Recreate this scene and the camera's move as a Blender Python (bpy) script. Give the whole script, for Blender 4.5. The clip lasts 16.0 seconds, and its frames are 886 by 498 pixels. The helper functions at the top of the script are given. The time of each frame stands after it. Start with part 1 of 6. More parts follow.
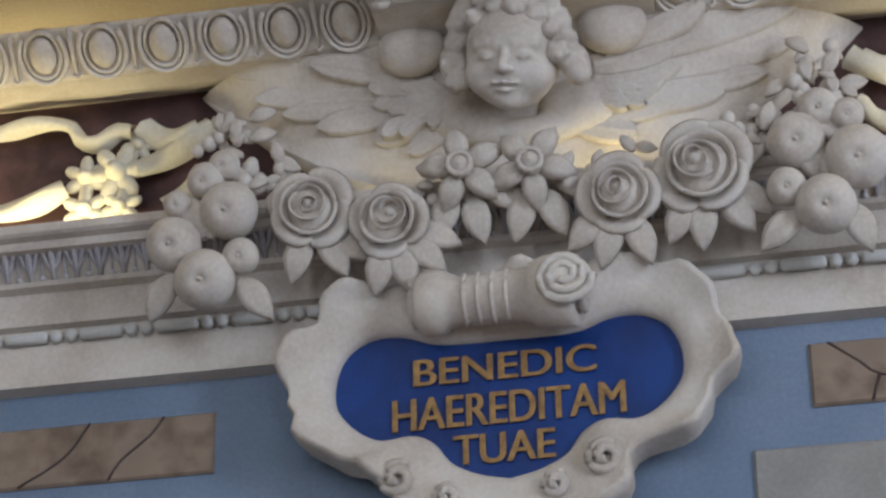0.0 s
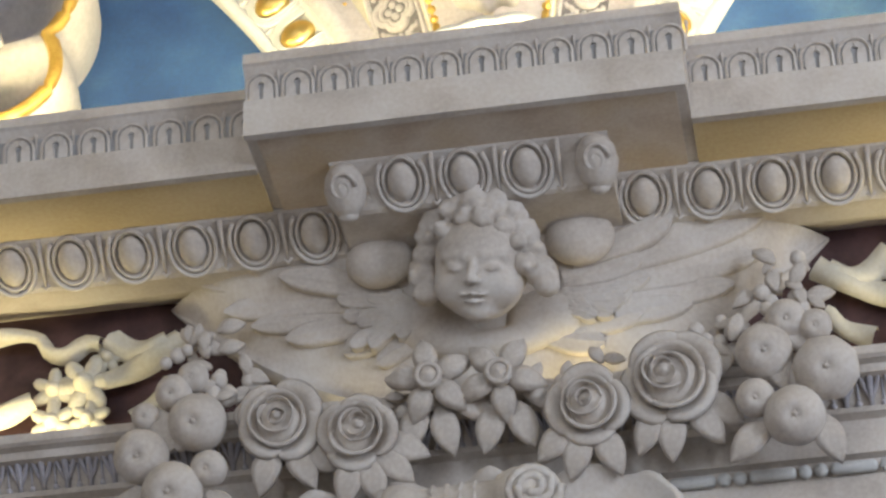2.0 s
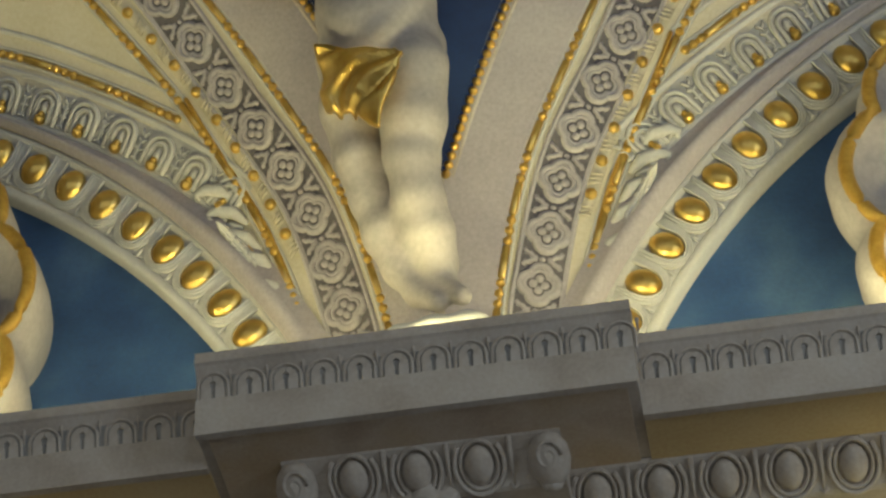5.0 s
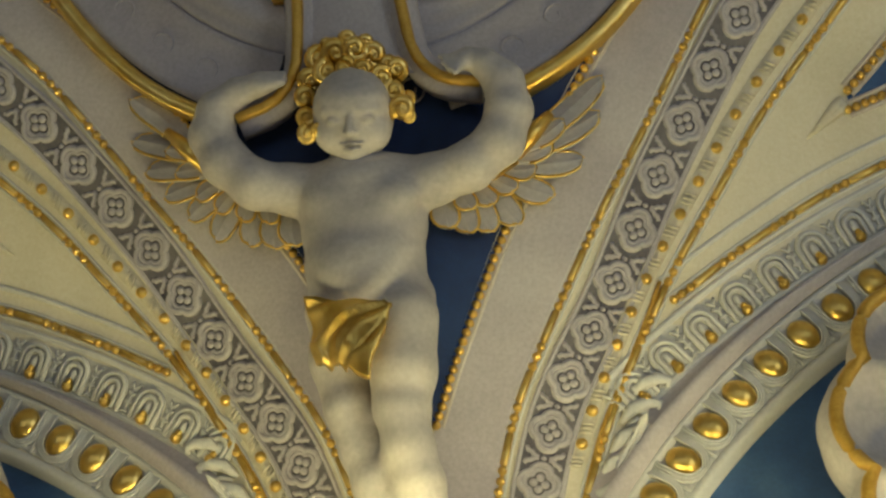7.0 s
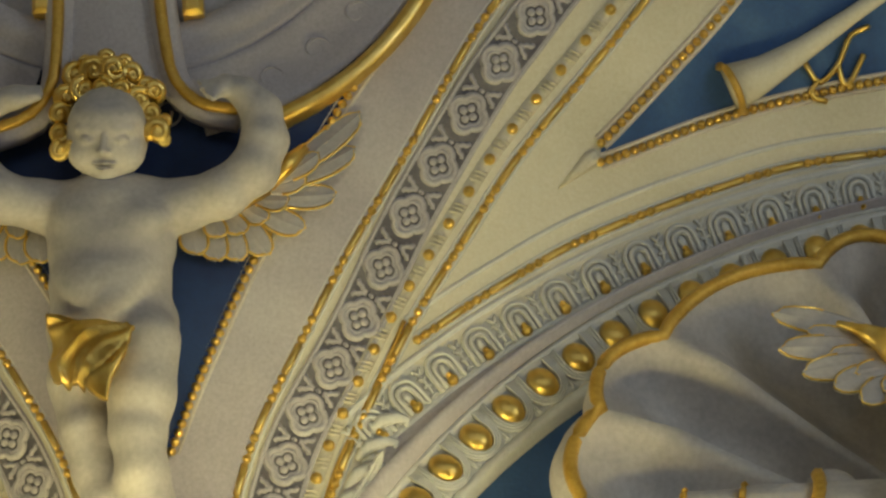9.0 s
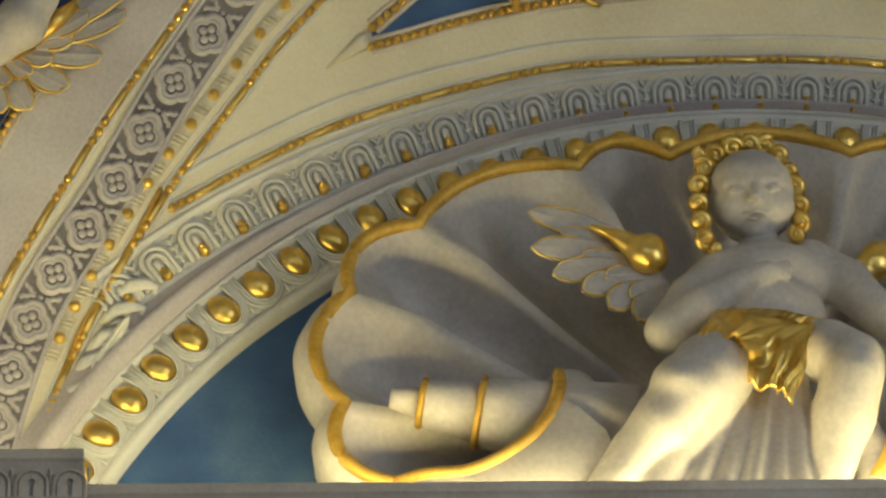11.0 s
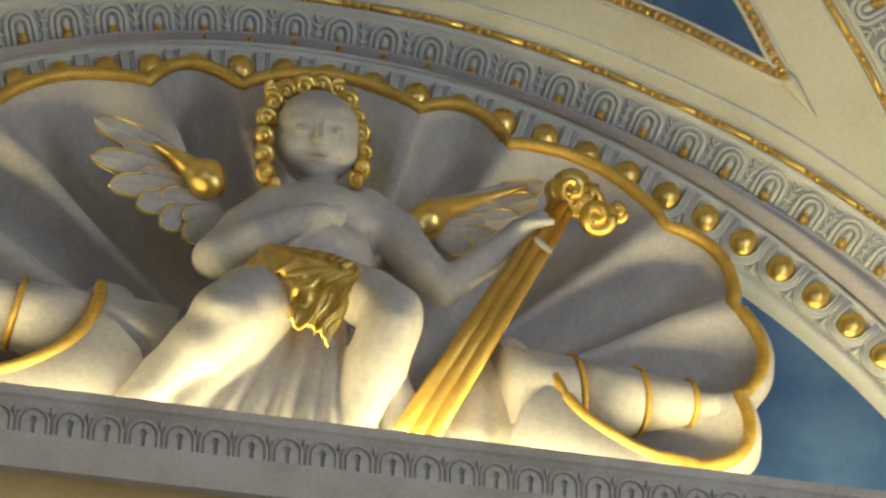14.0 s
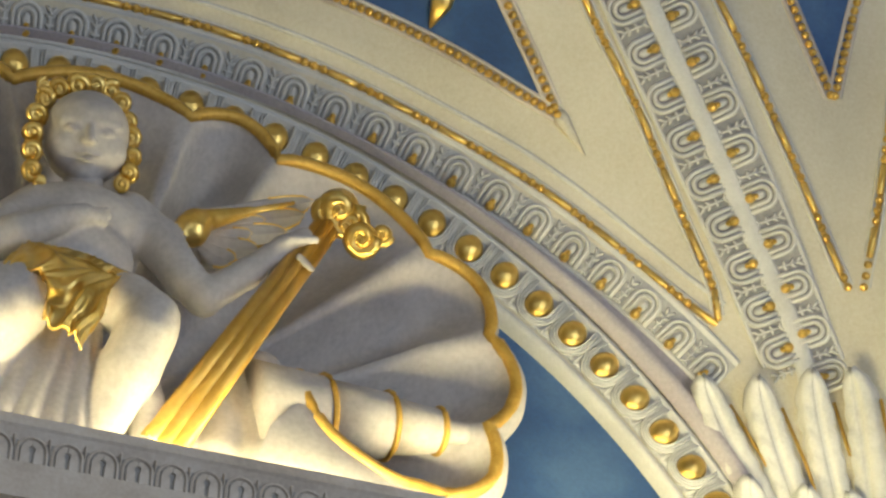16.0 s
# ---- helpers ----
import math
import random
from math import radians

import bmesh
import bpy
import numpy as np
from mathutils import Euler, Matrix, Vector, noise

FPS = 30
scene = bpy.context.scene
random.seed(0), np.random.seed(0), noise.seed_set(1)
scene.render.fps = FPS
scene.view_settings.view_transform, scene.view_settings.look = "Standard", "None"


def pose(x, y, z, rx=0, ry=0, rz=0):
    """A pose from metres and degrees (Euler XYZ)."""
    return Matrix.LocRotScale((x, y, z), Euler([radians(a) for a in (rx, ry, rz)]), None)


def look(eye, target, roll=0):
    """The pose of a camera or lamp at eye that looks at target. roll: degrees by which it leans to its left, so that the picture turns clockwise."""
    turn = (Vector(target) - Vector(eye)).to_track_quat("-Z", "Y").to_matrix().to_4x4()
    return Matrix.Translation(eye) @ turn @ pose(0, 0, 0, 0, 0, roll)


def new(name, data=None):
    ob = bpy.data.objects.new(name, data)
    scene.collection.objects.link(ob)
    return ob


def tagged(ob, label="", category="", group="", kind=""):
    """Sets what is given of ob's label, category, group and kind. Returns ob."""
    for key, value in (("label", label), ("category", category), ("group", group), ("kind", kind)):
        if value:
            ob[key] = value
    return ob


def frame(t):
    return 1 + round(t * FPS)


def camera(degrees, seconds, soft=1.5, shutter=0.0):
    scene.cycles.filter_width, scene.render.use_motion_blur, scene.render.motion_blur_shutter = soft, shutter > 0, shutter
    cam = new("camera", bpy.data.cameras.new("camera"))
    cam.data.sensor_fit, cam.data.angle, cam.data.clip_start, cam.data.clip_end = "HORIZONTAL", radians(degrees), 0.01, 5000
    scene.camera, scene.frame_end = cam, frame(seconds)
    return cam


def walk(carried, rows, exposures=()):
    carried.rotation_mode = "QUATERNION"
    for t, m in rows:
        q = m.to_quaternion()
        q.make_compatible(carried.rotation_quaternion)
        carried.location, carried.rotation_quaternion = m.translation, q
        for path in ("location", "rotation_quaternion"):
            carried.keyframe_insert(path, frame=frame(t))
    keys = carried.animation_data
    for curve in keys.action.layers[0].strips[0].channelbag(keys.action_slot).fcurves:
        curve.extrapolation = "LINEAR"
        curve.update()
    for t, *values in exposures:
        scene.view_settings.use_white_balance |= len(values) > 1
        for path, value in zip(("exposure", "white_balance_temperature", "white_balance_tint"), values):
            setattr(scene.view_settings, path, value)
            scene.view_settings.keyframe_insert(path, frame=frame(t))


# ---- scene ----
cam = camera(17.82, 16.0, soft=2.6)
EYE = (0.0, 0.0, 1.6)
ROWS = [
    (0.0, 119.325, 0.713, 10.361),
    (0.5, 120.432, 0.777, 10.092),
    (1.0, 121.160, 0.867, 9.982),
    (1.5, 122.253, 0.985, 9.910),
    (2.0, 123.606, 1.097, 9.854),
    (2.5, 124.703, 1.182, 9.797),
    (3.0, 125.665, 1.310, 9.786),
    (3.2, 125.990, 1.350, 9.772),
    (5.3, 130.447, 2.027, 9.192),
    (5.5, 131.027, 2.091, 9.171),
    (6.0, 132.339, 2.214, 9.210),
    (6.5, 133.439, 2.294, 9.324),
    (7.0, 134.723, 2.372, 9.394),
    (7.5, 135.422, 2.571, 9.050),
    (8.0, 135.416, 3.103, 6.889),
    (8.5, 135.290, 3.292, 5.048),
    (9.0, 135.096, 3.417, 3.218),
    (9.2, 134.992, 3.464, 2.443),
    (11.3, 131.887, 3.287, -4.759),
    (11.5, 131.672, 3.292, -5.559),
    (12.0, 130.892, 3.434, -7.984),
    (12.5, 130.449, 3.382, -10.278),
    (13.0, 130.148, 3.220, -12.278),
    (13.5, 130.063, 3.161, -14.129),
    (14.0, 130.111, 3.153, -15.801),
    (14.5, 130.126, 3.100, -17.465),
    (15.0, 130.139, 3.084, -19.099),
    (15.5, 130.193, 3.015, -20.606),
    (16.0, 130.159, 2.962, -22.257),
]
EXPOSURES = [(0.0, 0.30, 5950, 10), (1.5, 0.32, 6000, 10), (3.2, 0.26, 6150, 9), (5.3, -1.27, 6350, 0), (9.2, -1.21, 6800, -2), (11.5, -1.07, 6800, 1), (14.0, -0.97, 6400, 3), (16.0, -0.78, 6150, 6)]
walk(cam, [(t, pose(*EYE, rx, ry, rz)) for t, rx, ry, rz in ROWS], EXPOSURES)

# ---- world and light ----
world = bpy.data.worlds.new("world")
scene.world = world
world.use_nodes = True
sky = world.node_tree.nodes.new("ShaderNodeTexSky")
sky.sky_type, sky.sun_disc, sky.sun_elevation, sky.sun_rotation = "NISHITA", False, radians(40), radians(200)
world.node_tree.links.new(sky.outputs[0], world.node_tree.nodes["Background"].inputs[0])
world.node_tree.nodes["Background"].inputs[1].default_value = 0.1


def area_lamp(name, m, sx, sy, power, colour, spread=math.pi):
    data = bpy.data.lights.new(name, "AREA")
    data.shape, data.size, data.size_y, data.energy, data.color = "RECTANGLE", sx, sy, power, colour
    data.spread = spread
    ob = new(name, data)
    ob.matrix_basis = m
    return ob


WARM = (1.0, 0.815, 0.40)
# daylight lamps in assumed, unseen window openings behind and beside the visitor
for wx in (-4.2, -0.8, 2.6):
    area_lamp("window_light", look((wx, -4.85, 4.6), (wx, 6, 5.0)), 1.5, 3.4, 66, (0.86, 0.905, 1.0))
area_lamp("window_light", look((5.15, 1.0, 4.6), (2.0, 5.0, 6.5)), 1.5, 3.4, 180, (0.84, 0.89, 1.0))
# light strips lying on the cornice and on the ledge of the architrave, behind their front edges
for x0, x1, w in ((-5.6, -1.65, 15), (0.05, 3.9, 22)):
    area_lamp("cornice_light", look(((x0 + x1) / 2, 5.51, 5.705), ((x0 + x1) / 2, 5.72, 6.4)), x1 - x0, 0.04, w * (x1 - x0), WARM)
area_lamp("cornice_light", look((-0.8, 5.42, 5.735), (-0.8, 5.66, 6.4)), 1.02, 0.04, 25, WARM)
for x0, x1, w in ((-3.2, -1.80, 2.6), (-1.20, -1.08, 0.5), (-0.66, -0.52, 1.2), (0.18, 1.5, 2.3)):
    area_lamp("ledge_light", look(((x0 + x1) / 2, 5.675, 4.955), ((x0 + x1) / 2, 5.74, 5.11)), x1 - x0, 0.03, w * (x1 - x0), WARM, radians(155))




# ---- materials ----
def material(name, colours, rough=0.7, metal=0.0, scale=6.0, grain=90.0, bump=0.25, spread=(0.35, 0.65), vary=0.0):
    """Two or three colours mixed by large blotches, fine grain in the colour and the relief."""
    m = bpy.data.materials.new(name)
    m.use_nodes = True
    nt = m.node_tree
    n, l = nt.nodes, nt.links
    b = n["Principled BSDF"]
    co = n.new("ShaderNodeTexCoord")
    big = n.new("ShaderNodeTexNoise")
    big.inputs["Scale"].default_value, big.inputs["Detail"].default_value = scale, 6
    l.new(co.outputs["Object"], big.inputs["Vector"])
    ramp = n.new("ShaderNodeValToRGB")
    el = ramp.color_ramp.elements
    el[0].position, el[1].position = spread
    el[0].color, el[1].color = (*colours[0], 1), (*colours[-1], 1)
    if len(colours) > 2:
        e = el.new(sum(spread) / 2)
        e.color = (*colours[1], 1)
    l.new(big.outputs["Fac"], ramp.inputs["Fac"])
    fine = n.new("ShaderNodeTexNoise")
    fine.inputs["Scale"].default_value, fine.inputs["Detail"].default_value = grain, 4
    l.new(co.outputs["Object"], fine.inputs["Vector"])
    mix = n.new("ShaderNodeMix")
    mix.data_type, mix.blend_type = "RGBA", "OVERLAY"
    mix.inputs["Factor"].default_value = 0.25
    l.new(ramp.outputs["Color"], mix.inputs["A"])
    l.new(fine.outputs["Fac"], mix.inputs["B"])
    out = mix.outputs["Result"]
    if vary:
        info = n.new("ShaderNodeObjectInfo")
        hsv = n.new("ShaderNodeHueSaturation")
        mr = n.new("ShaderNodeMapRange")
        mr.inputs["To Min"].default_value, mr.inputs["To Max"].default_value = 1 - vary, 1 + vary
        l.new(info.outputs["Random"], mr.inputs["Value"])
        l.new(mr.outputs["Result"], hsv.inputs["Value"])
        l.new(out, hsv.inputs["Color"])
        out = hsv.outputs["Color"]
    l.new(out, b.inputs["Base Color"])
    rr = n.new("ShaderNodeMapRange")
    rr.inputs["To Min"].default_value, rr.inputs["To Max"].default_value = max(rough - 0.12, 0.05), min(rough + 0.12, 1)
    l.new(fine.outputs["Fac"], rr.inputs["Value"])
    l.new(rr.outputs["Result"], b.inputs["Roughness"])
    b.inputs["Metallic"].default_value = metal
    bp = n.new("ShaderNodeBump")
    bp.inputs["Strength"].default_value, bp.inputs["Distance"].default_value = bump, 0.004
    l.new(fine.outputs["Fac"], bp.inputs["Height"])
    l.new(bp.outputs["Normal"], b.inputs["Normal"])
    return m


STUCCO = material("stucco", [(0.51, 0.455, 0.395), (0.615, 0.56, 0.50), (0.67, 0.625, 0.57)], 0.75, scale=5)
FIGURE = material("figure_stucco", [(0.43, 0.41, 0.41), (0.55, 0.52, 0.50)], 0.6, scale=7, grain=60, bump=0.15)
WHITE = material("white_stucco", [(0.60, 0.60, 0.58), (0.70, 0.70, 0.68)], 0.7, scale=5, vary=0.04)
GREY = material("grey_stucco", [(0.42, 0.40, 0.43), (0.53, 0.51, 0.53)], 0.7, scale=5, vary=0.05)
LILAC = material("lilac_plaster", [(0.42, 0.39, 0.43), (0.54, 0.51, 0.535)], 0.75, scale=2.5)
CREAM = material("cream_plaster", [(0.62, 0.58, 0.46), (0.70, 0.66, 0.55)], 0.75, scale=2.5)
BEIGE = material("beige_plaster", [(0.52, 0.42, 0.32), (0.66, 0.57, 0.46), (0.62, 0.50, 0.34)], 0.8, scale=4)
OCHRE_LIT = material("ochre_lit_plaster", [(0.66, 0.52, 0.28), (0.76, 0.63, 0.38)], 0.8, scale=3)
GOLD = material("gold_leaf", [(0.78, 0.52, 0.12), (0.92, 0.69, 0.24)], 0.36, 1.0, scale=14, grain=45, bump=0.28, vary=0.1)
GILT = material("gilt_paint", [(0.62, 0.38, 0.07), (0.72, 0.47, 0.12)], 0.40, 0.75, scale=8, grain=40, bump=0.08)
OLD_GOLD = material("gilt_edge", [(0.58, 0.36, 0.07), (0.70, 0.46, 0.11)], 0.52, 0.6, scale=20, grain=80, bump=0.3)
BLUE = material("blue_paint", [(0.024, 0.064, 0.19), (0.038, 0.096, 0.25), (0.072, 0.148, 0.31)], 0.8, scale=3, grain=70, bump=0.4)
DEEP = material("deep_blue_paint", [(0.010, 0.025, 0.10), (0.02, 0.05, 0.16)], 0.7, scale=5)
ROYAL = material("royal_blue_enamel", [(0.004, 0.026, 0.14), (0.008, 0.050, 0.24)], 0.35, scale=6, bump=0.15)
DADO = material("greyish_blue_wall", [(0.17, 0.23, 0.33), (0.22, 0.28, 0.38)], 0.8, scale=3)
PURPLE = material("porphyry_paint", [(0.045, 0.02, 0.022), (0.10, 0.05, 0.05)], 0.6, scale=14)
MARBLE = material("brown_marble", [(0.15, 0.105, 0.075), (0.29, 0.22, 0.165), (0.22, 0.17, 0.13)], 0.35, scale=5, grain=20, bump=0.1)
VEIN = material("dark_vein", [(0.05, 0.035, 0.03), (0.09, 0.06, 0.05)], 0.4)
DARK_GROUND = material("dark_ground_grey", [(0.12, 0.11, 0.13), (0.20, 0.19, 0.20)], 0.8, scale=9)
SHADE_DIRT = material("shade_and_dirt_grey", [(0.30, 0.30, 0.30), (0.40, 0.39, 0.38)], 0.8, scale=9)
SHADE = material("recess_shade_grey", [(0.47, 0.47, 0.46), (0.57, 0.57, 0.55)], 0.8, scale=9)
STONE = material("grey_stone", [(0.26, 0.25, 0.24), (0.34, 0.33, 0.31)], 0.6, scale=5)
FLOOR = material("floor_stone", [(0.25, 0.20, 0.16), (0.36, 0.31, 0.26)], 0.4, scale=2)
PAINT = material("gilt_lettering", [(0.25, 0.14, 0.05), (0.42, 0.25, 0.08)], 0.5, 0.0, scale=40)


# ---- mesh helpers ----
def mesh(name, verts, faces, mat, smooth=False):
    me = bpy.data.meshes.new(name)
    me.from_pydata([tuple(v) for v in verts], [], [tuple(f) for f in faces])
    for k in mat if isinstance(mat, (list, tuple)) else [mat]:
        me.materials.append(k)
    me.validate()
    if smooth:
        me.polygons.foreach_set("use_smooth", [True] * len(me.polygons))
    me.update()
    return me


def put(name, me, parent=None, m=None, label=""):
    ob = new(name, me)
    if m is not None:
        ob.matrix_basis = m
    if parent is not None:
        ob.parent = parent
    if label:
        ob["label"] = label
    return ob


def empty(name, at=(0, 0, 0)):
    ob = new(name)
    ob.empty_display_size = 0.1
    ob.location = at
    return ob


def join(*parts):
    """Joins (verts, faces) pieces into one pair."""
    vs, fs = [], []
    for v, f in parts:
        k = len(vs)
        vs.extend(tuple(p) for p in v)
        fs.extend(tuple(i + k for i in g) for g in f)
    return vs, fs


def moved(piece, m):
    return [m @ Vector(p) for p in piece[0]], piece[1]


def prism(profile, x0, x1):
    """A bar with the outline profile, points (y, z) in order, from x0 to x1."""
    n = len(profile)
    v = [(x, y, z) for x in (x0, x1) for y, z in profile]
    f = [(i, (i + 1) % n, n + (i + 1) % n, n + i) for i in range(n)]
    return v, f + [tuple(range(n - 1, -1, -1)), tuple(range(n, 2 * n))]


def slab(x0, x1, y0, y1, z0, z1, bevel=0.0):
    b = min(bevel, (x1 - x0) / 3, (z1 - z0) / 3)
    if b <= 0:
        return prism([(y0, z0), (y1, z0), (y1, z1), (y0, z1)], x0, x1)
    v = [(x, y, z) for y, k in ((y0, b), (y0 + b, 0), (y1, 0)) for x, z in ((x0 + k, z0 + k), (x1 - k, z0 + k), (x1 - k, z1 - k), (x0 + k, z1 - k))]
    f = [(0, 1, 2, 3)] + [(a + i, a + 4 + i, a + 4 + (i + 1) % 4, a + (i + 1) % 4) for a in (0, 4) for i in range(4)]
    return v, f + [(8, 11, 10, 9)]


def ball(rx, ry, rz, u=10, w=6, cut=None):
    """An ellipsoid; cut: leave out what lies below that z."""
    v, f = [], []
    for j in range(w + 1):
        a = math.pi * j / w
        for i in range(u):
            b = 2 * math.pi * i / u
            z = rz * math.cos(a)
            v.append((rx * math.sin(a) * math.cos(b), ry * math.sin(a) * math.sin(b), z if cut is None else max(z, cut)))
    for j in range(w):
        for i in range(u):
            f.append((j * u + i, (j + 1) * u + i, (j + 1) * u + (i + 1) % u, j * u + (i + 1) % u))
    return v, f


def tube(pts, r, sides=5, closed=False, flat=1.0):
    """A round bar along pts; r: one radius or one a point; flat: its height against its width, along z."""
    pts = [Vector(p) for p in pts]
    n = len(pts)
    rs = r if isinstance(r, (list, tuple)) else [r] * n
    v, f = [], []
    for i, p in enumerate(pts):
        a = pts[(i - 1) % n] if closed or i else pts[0]
        b = pts[(i + 1) % n] if closed or i < n - 1 else pts[-1]
        t = (b - a).normalized()
        up = Vector((0, 0, 1)) if abs(t.z) < 0.9 else Vector((0, 1, 0))
        s = t.cross(up).normalized()
        up = s.cross(t)
        for k in range(sides):
            c = 2 * math.pi * k / sides
            v.append(p + s * math.cos(c) * rs[i] + up * math.sin(c) * rs[i] * flat)
    for i in range(n if closed else n - 1):
        for k in range(sides):
            f.append((i * sides + k, i * sides + (k + 1) % sides, ((i + 1) % n) * sides + (k + 1) % sides, ((i + 1) % n) * sides + k))
    if not closed:
        f += [tuple(range(sides - 1, -1, -1)), tuple(range((n - 1) * sides, n * sides))]
    return v, f


def spline(pts, step):
    """Points at even steps along a smooth curve through pts, in any dimension."""
    p = np.array(pts, float)
    p = np.vstack([2 * p[0] - p[1], p, 2 * p[-1] - p[-2]])
    out = []
    for i in range(1, len(p) - 2):
        for t in np.linspace(0, 1, 24, endpoint=False):
            out.append(0.5 * (2 * p[i] + (p[i + 1] - p[i - 1]) * t + (2 * p[i - 1] - 5 * p[i] + 4 * p[i + 1] - p[i + 2]) * t * t + (3 * p[i] - p[i - 1] - 3 * p[i + 1] + p[i + 2]) * t ** 3))
    out.append(p[-2])
    out = np.array(out)
    d = np.r_[0, np.cumsum(np.linalg.norm(np.diff(out, axis=0), axis=1))]
    k = max(int(round(d[-1] / step)), 1)
    s = np.linspace(0, d[-1], k + 1)
    return np.stack([np.interp(s, d, out[:, j]) for j in range(out.shape[1])], 1)


# ---- the vault's surface ----
AXIS = -0.80          # middle of the pendentive
LX, LZ, LR = 1.66, 5.25, 2.14   # middle and radius of the lunette's opening
CORNER = 3.95


def vault_y(x, z):
    if x < AXIS:
        x = 2 * AXIS - x
    r = math.hypot(x - LX, z - 5.2)
    s = min(max((r - 2.1) / 1.0, 0), 1)
    s = s * s * (3 - 2 * s)
    y = 5.96 - s * (0.10 + 0.09 * max(z - 5.2, 0) ** 2)
    return y - max(x - CORNER, 0) * 0.9


def vault_frame(x, z, dx, dz, lift=0.0):
    """Pose on the vault: its x across, y along the way (dx, dz), z out of the surface."""
    e = 0.02
    n = Vector(((vault_y(x + e, z) - vault_y(x - e, z)) / (2 * e), -1, (vault_y(x, z + e) - vault_y(x, z - e)) / (2 * e))).normalized()
    y0 = vault_y(x, z)
    t = Vector((dx, vault_y(x + dx * e, z + dz * e) / e - y0 / e, dz)).normalized()
    s = t.cross(n).normalized()
    t = n.cross(s)
    m = Matrix((s, t, n)).transposed().to_4x4()
    m.translation = Vector((x, y0, z)) + n * lift
    return m


def on_vault(curve, lift=0.0):
    """Poses along a curve of (x, z) points."""
    out = []
    for i, (x, z) in enumerate(curve):
        a, b = curve[max(i - 1, 0)], curve[min(i + 1, len(curve) - 1)]
        d = np.array(b) - np.array(a)
        d = d / np.linalg.norm(d)
        out.append(vault_frame(x, z, d[0], d[1], lift))
    return out


def strip(poses, profile):
    """A moulding: profile, points (across, out), carried along the poses."""
    n = len(profile)
    v = [m @ Vector((s, 0, h)) for m in poses for s, h in profile]
    f = [(i * n + k, i * n + k + 1, (i + 1) * n + k + 1, (i + 1) * n + k) for i in range(len(poses) - 1) for k in range(n - 1)]
    return v, f


def arc(cx, cz, r, a0, a1, step):
    k = max(int(round(abs(radians(a1 - a0)) * r / step)), 2)
    return [(cx + r * math.cos(radians(a)), cz + r * math.sin(radians(a))) for a in np.linspace(a0, a1, k + 1)]


def mirrored(curve):
    return [(2 * AXIS - x, z) for x, z in curve]

# ---- the room ----
X0, X1, YB = -6.8, 5.2, -5.0
tagged(put("floor", mesh("floor", *slab(X0 - 0.3, X1 + 0.3, YB - 0.3, 6.5, -0.2, 0.0), FLOOR)), "worn brown stone floor of the hall", "floor", kind="structure")
tagged(put("ceiling", mesh("ceiling", *slab(X0 - 0.3, X1 + 0.3, YB - 0.3, 4.5, 9.3, 9.5), CREAM)), "cream plaster ceiling over the hall", "ceiling", kind="structure")
tagged(put("wall_north", mesh("wall_north", *join(slab(X0, X1, 5.80, 6.5, 0, 4.65), slab(X0, X1, 6.02, 6.5, 4.6, 9.6)), DADO)), "greyish blue painted wall with marble panels", "wall", kind="structure")
tagged(put("wall_west", mesh("wall_west", *slab(X0 - 0.3, X0, YB - 0.3, 6.5, 0, 9.6), STUCCO)), "plain plastered side wall", "wall", kind="structure")
tagged(put("wall_east", mesh("wall_east", *join(slab(X1, X1 + 0.3, YB - 0.3, 0.2, 0, 9.6), slab(X1, X1 + 0.3, 1.8, 6.5, 0, 9.6), slab(X1, X1 + 0.3, 0.2, 1.8, 0, 2.8), slab(X1, X1 + 0.3, 0.2, 1.8, 6.4, 9.6)), STUCCO)), "plastered side wall with a tall window opening", "wall", kind="structure")
south, px = [slab(X0, X1, YB - 0.3, YB, 0, 2.8), slab(X0, X1, YB - 0.3, YB, 6.4, 9.6)], X0
for wx in (-4.2, -0.8, 2.6):
    south.append(slab(px, wx - 0.8, YB - 0.3, YB, 2.8, 6.4))
    px = wx + 0.8
south.append(slab(px, X1, YB - 0.3, YB, 2.8, 6.4))
tagged(put("wall_south", mesh("wall_south", *join(*south), STUCCO)), "plastered wall with three tall window openings", "wall", kind="structure")

# marble panels in the blue wall
def marble_panel(x0, x1, z0, z1, mat, veins):
    th = tagged(put("marble_panel", mesh("marble_panel", *slab(x0, x1, 5.788, 5.81, z0, z1, 0.006), mat)), "polished marble panel set in the blue wall" if mat is STONE else "brown veined marble panel set in the blue wall", "wall panel", "marble panels")
    for line in veins:
        put("vein", mesh("vein", *tube([(x, 5.788, z) for x, z in spline(line, 0.03)], 0.0035, 4), VEIN, True), th, label="dark crack-like vein")
    return th


marble_panel(-2.75, -1.566, 4.37, 4.526, MARBLE, [[(-2.04, 4.372), (-1.93, 4.44), (-1.87, 4.524)], [(-1.82, 4.372), (-1.79, 4.42), (-1.72, 4.48), (-1.69, 4.524)]])
marble_panel(-0.175, 1.1, 4.40, 4.559, MARBLE, [[(-0.13, 4.557), (-0.06, 4.50), (-0.02, 4.465), (0.05, 4.47), (0.12, 4.52)], [(-0.02, 4.465), (-0.04, 4.402)]])
marble_panel(-0.317, 1.1, 3.3, 4.305, STONE, [])
marble_panel(-2.75, -1.43, 3.3, 4.27, STONE, [])

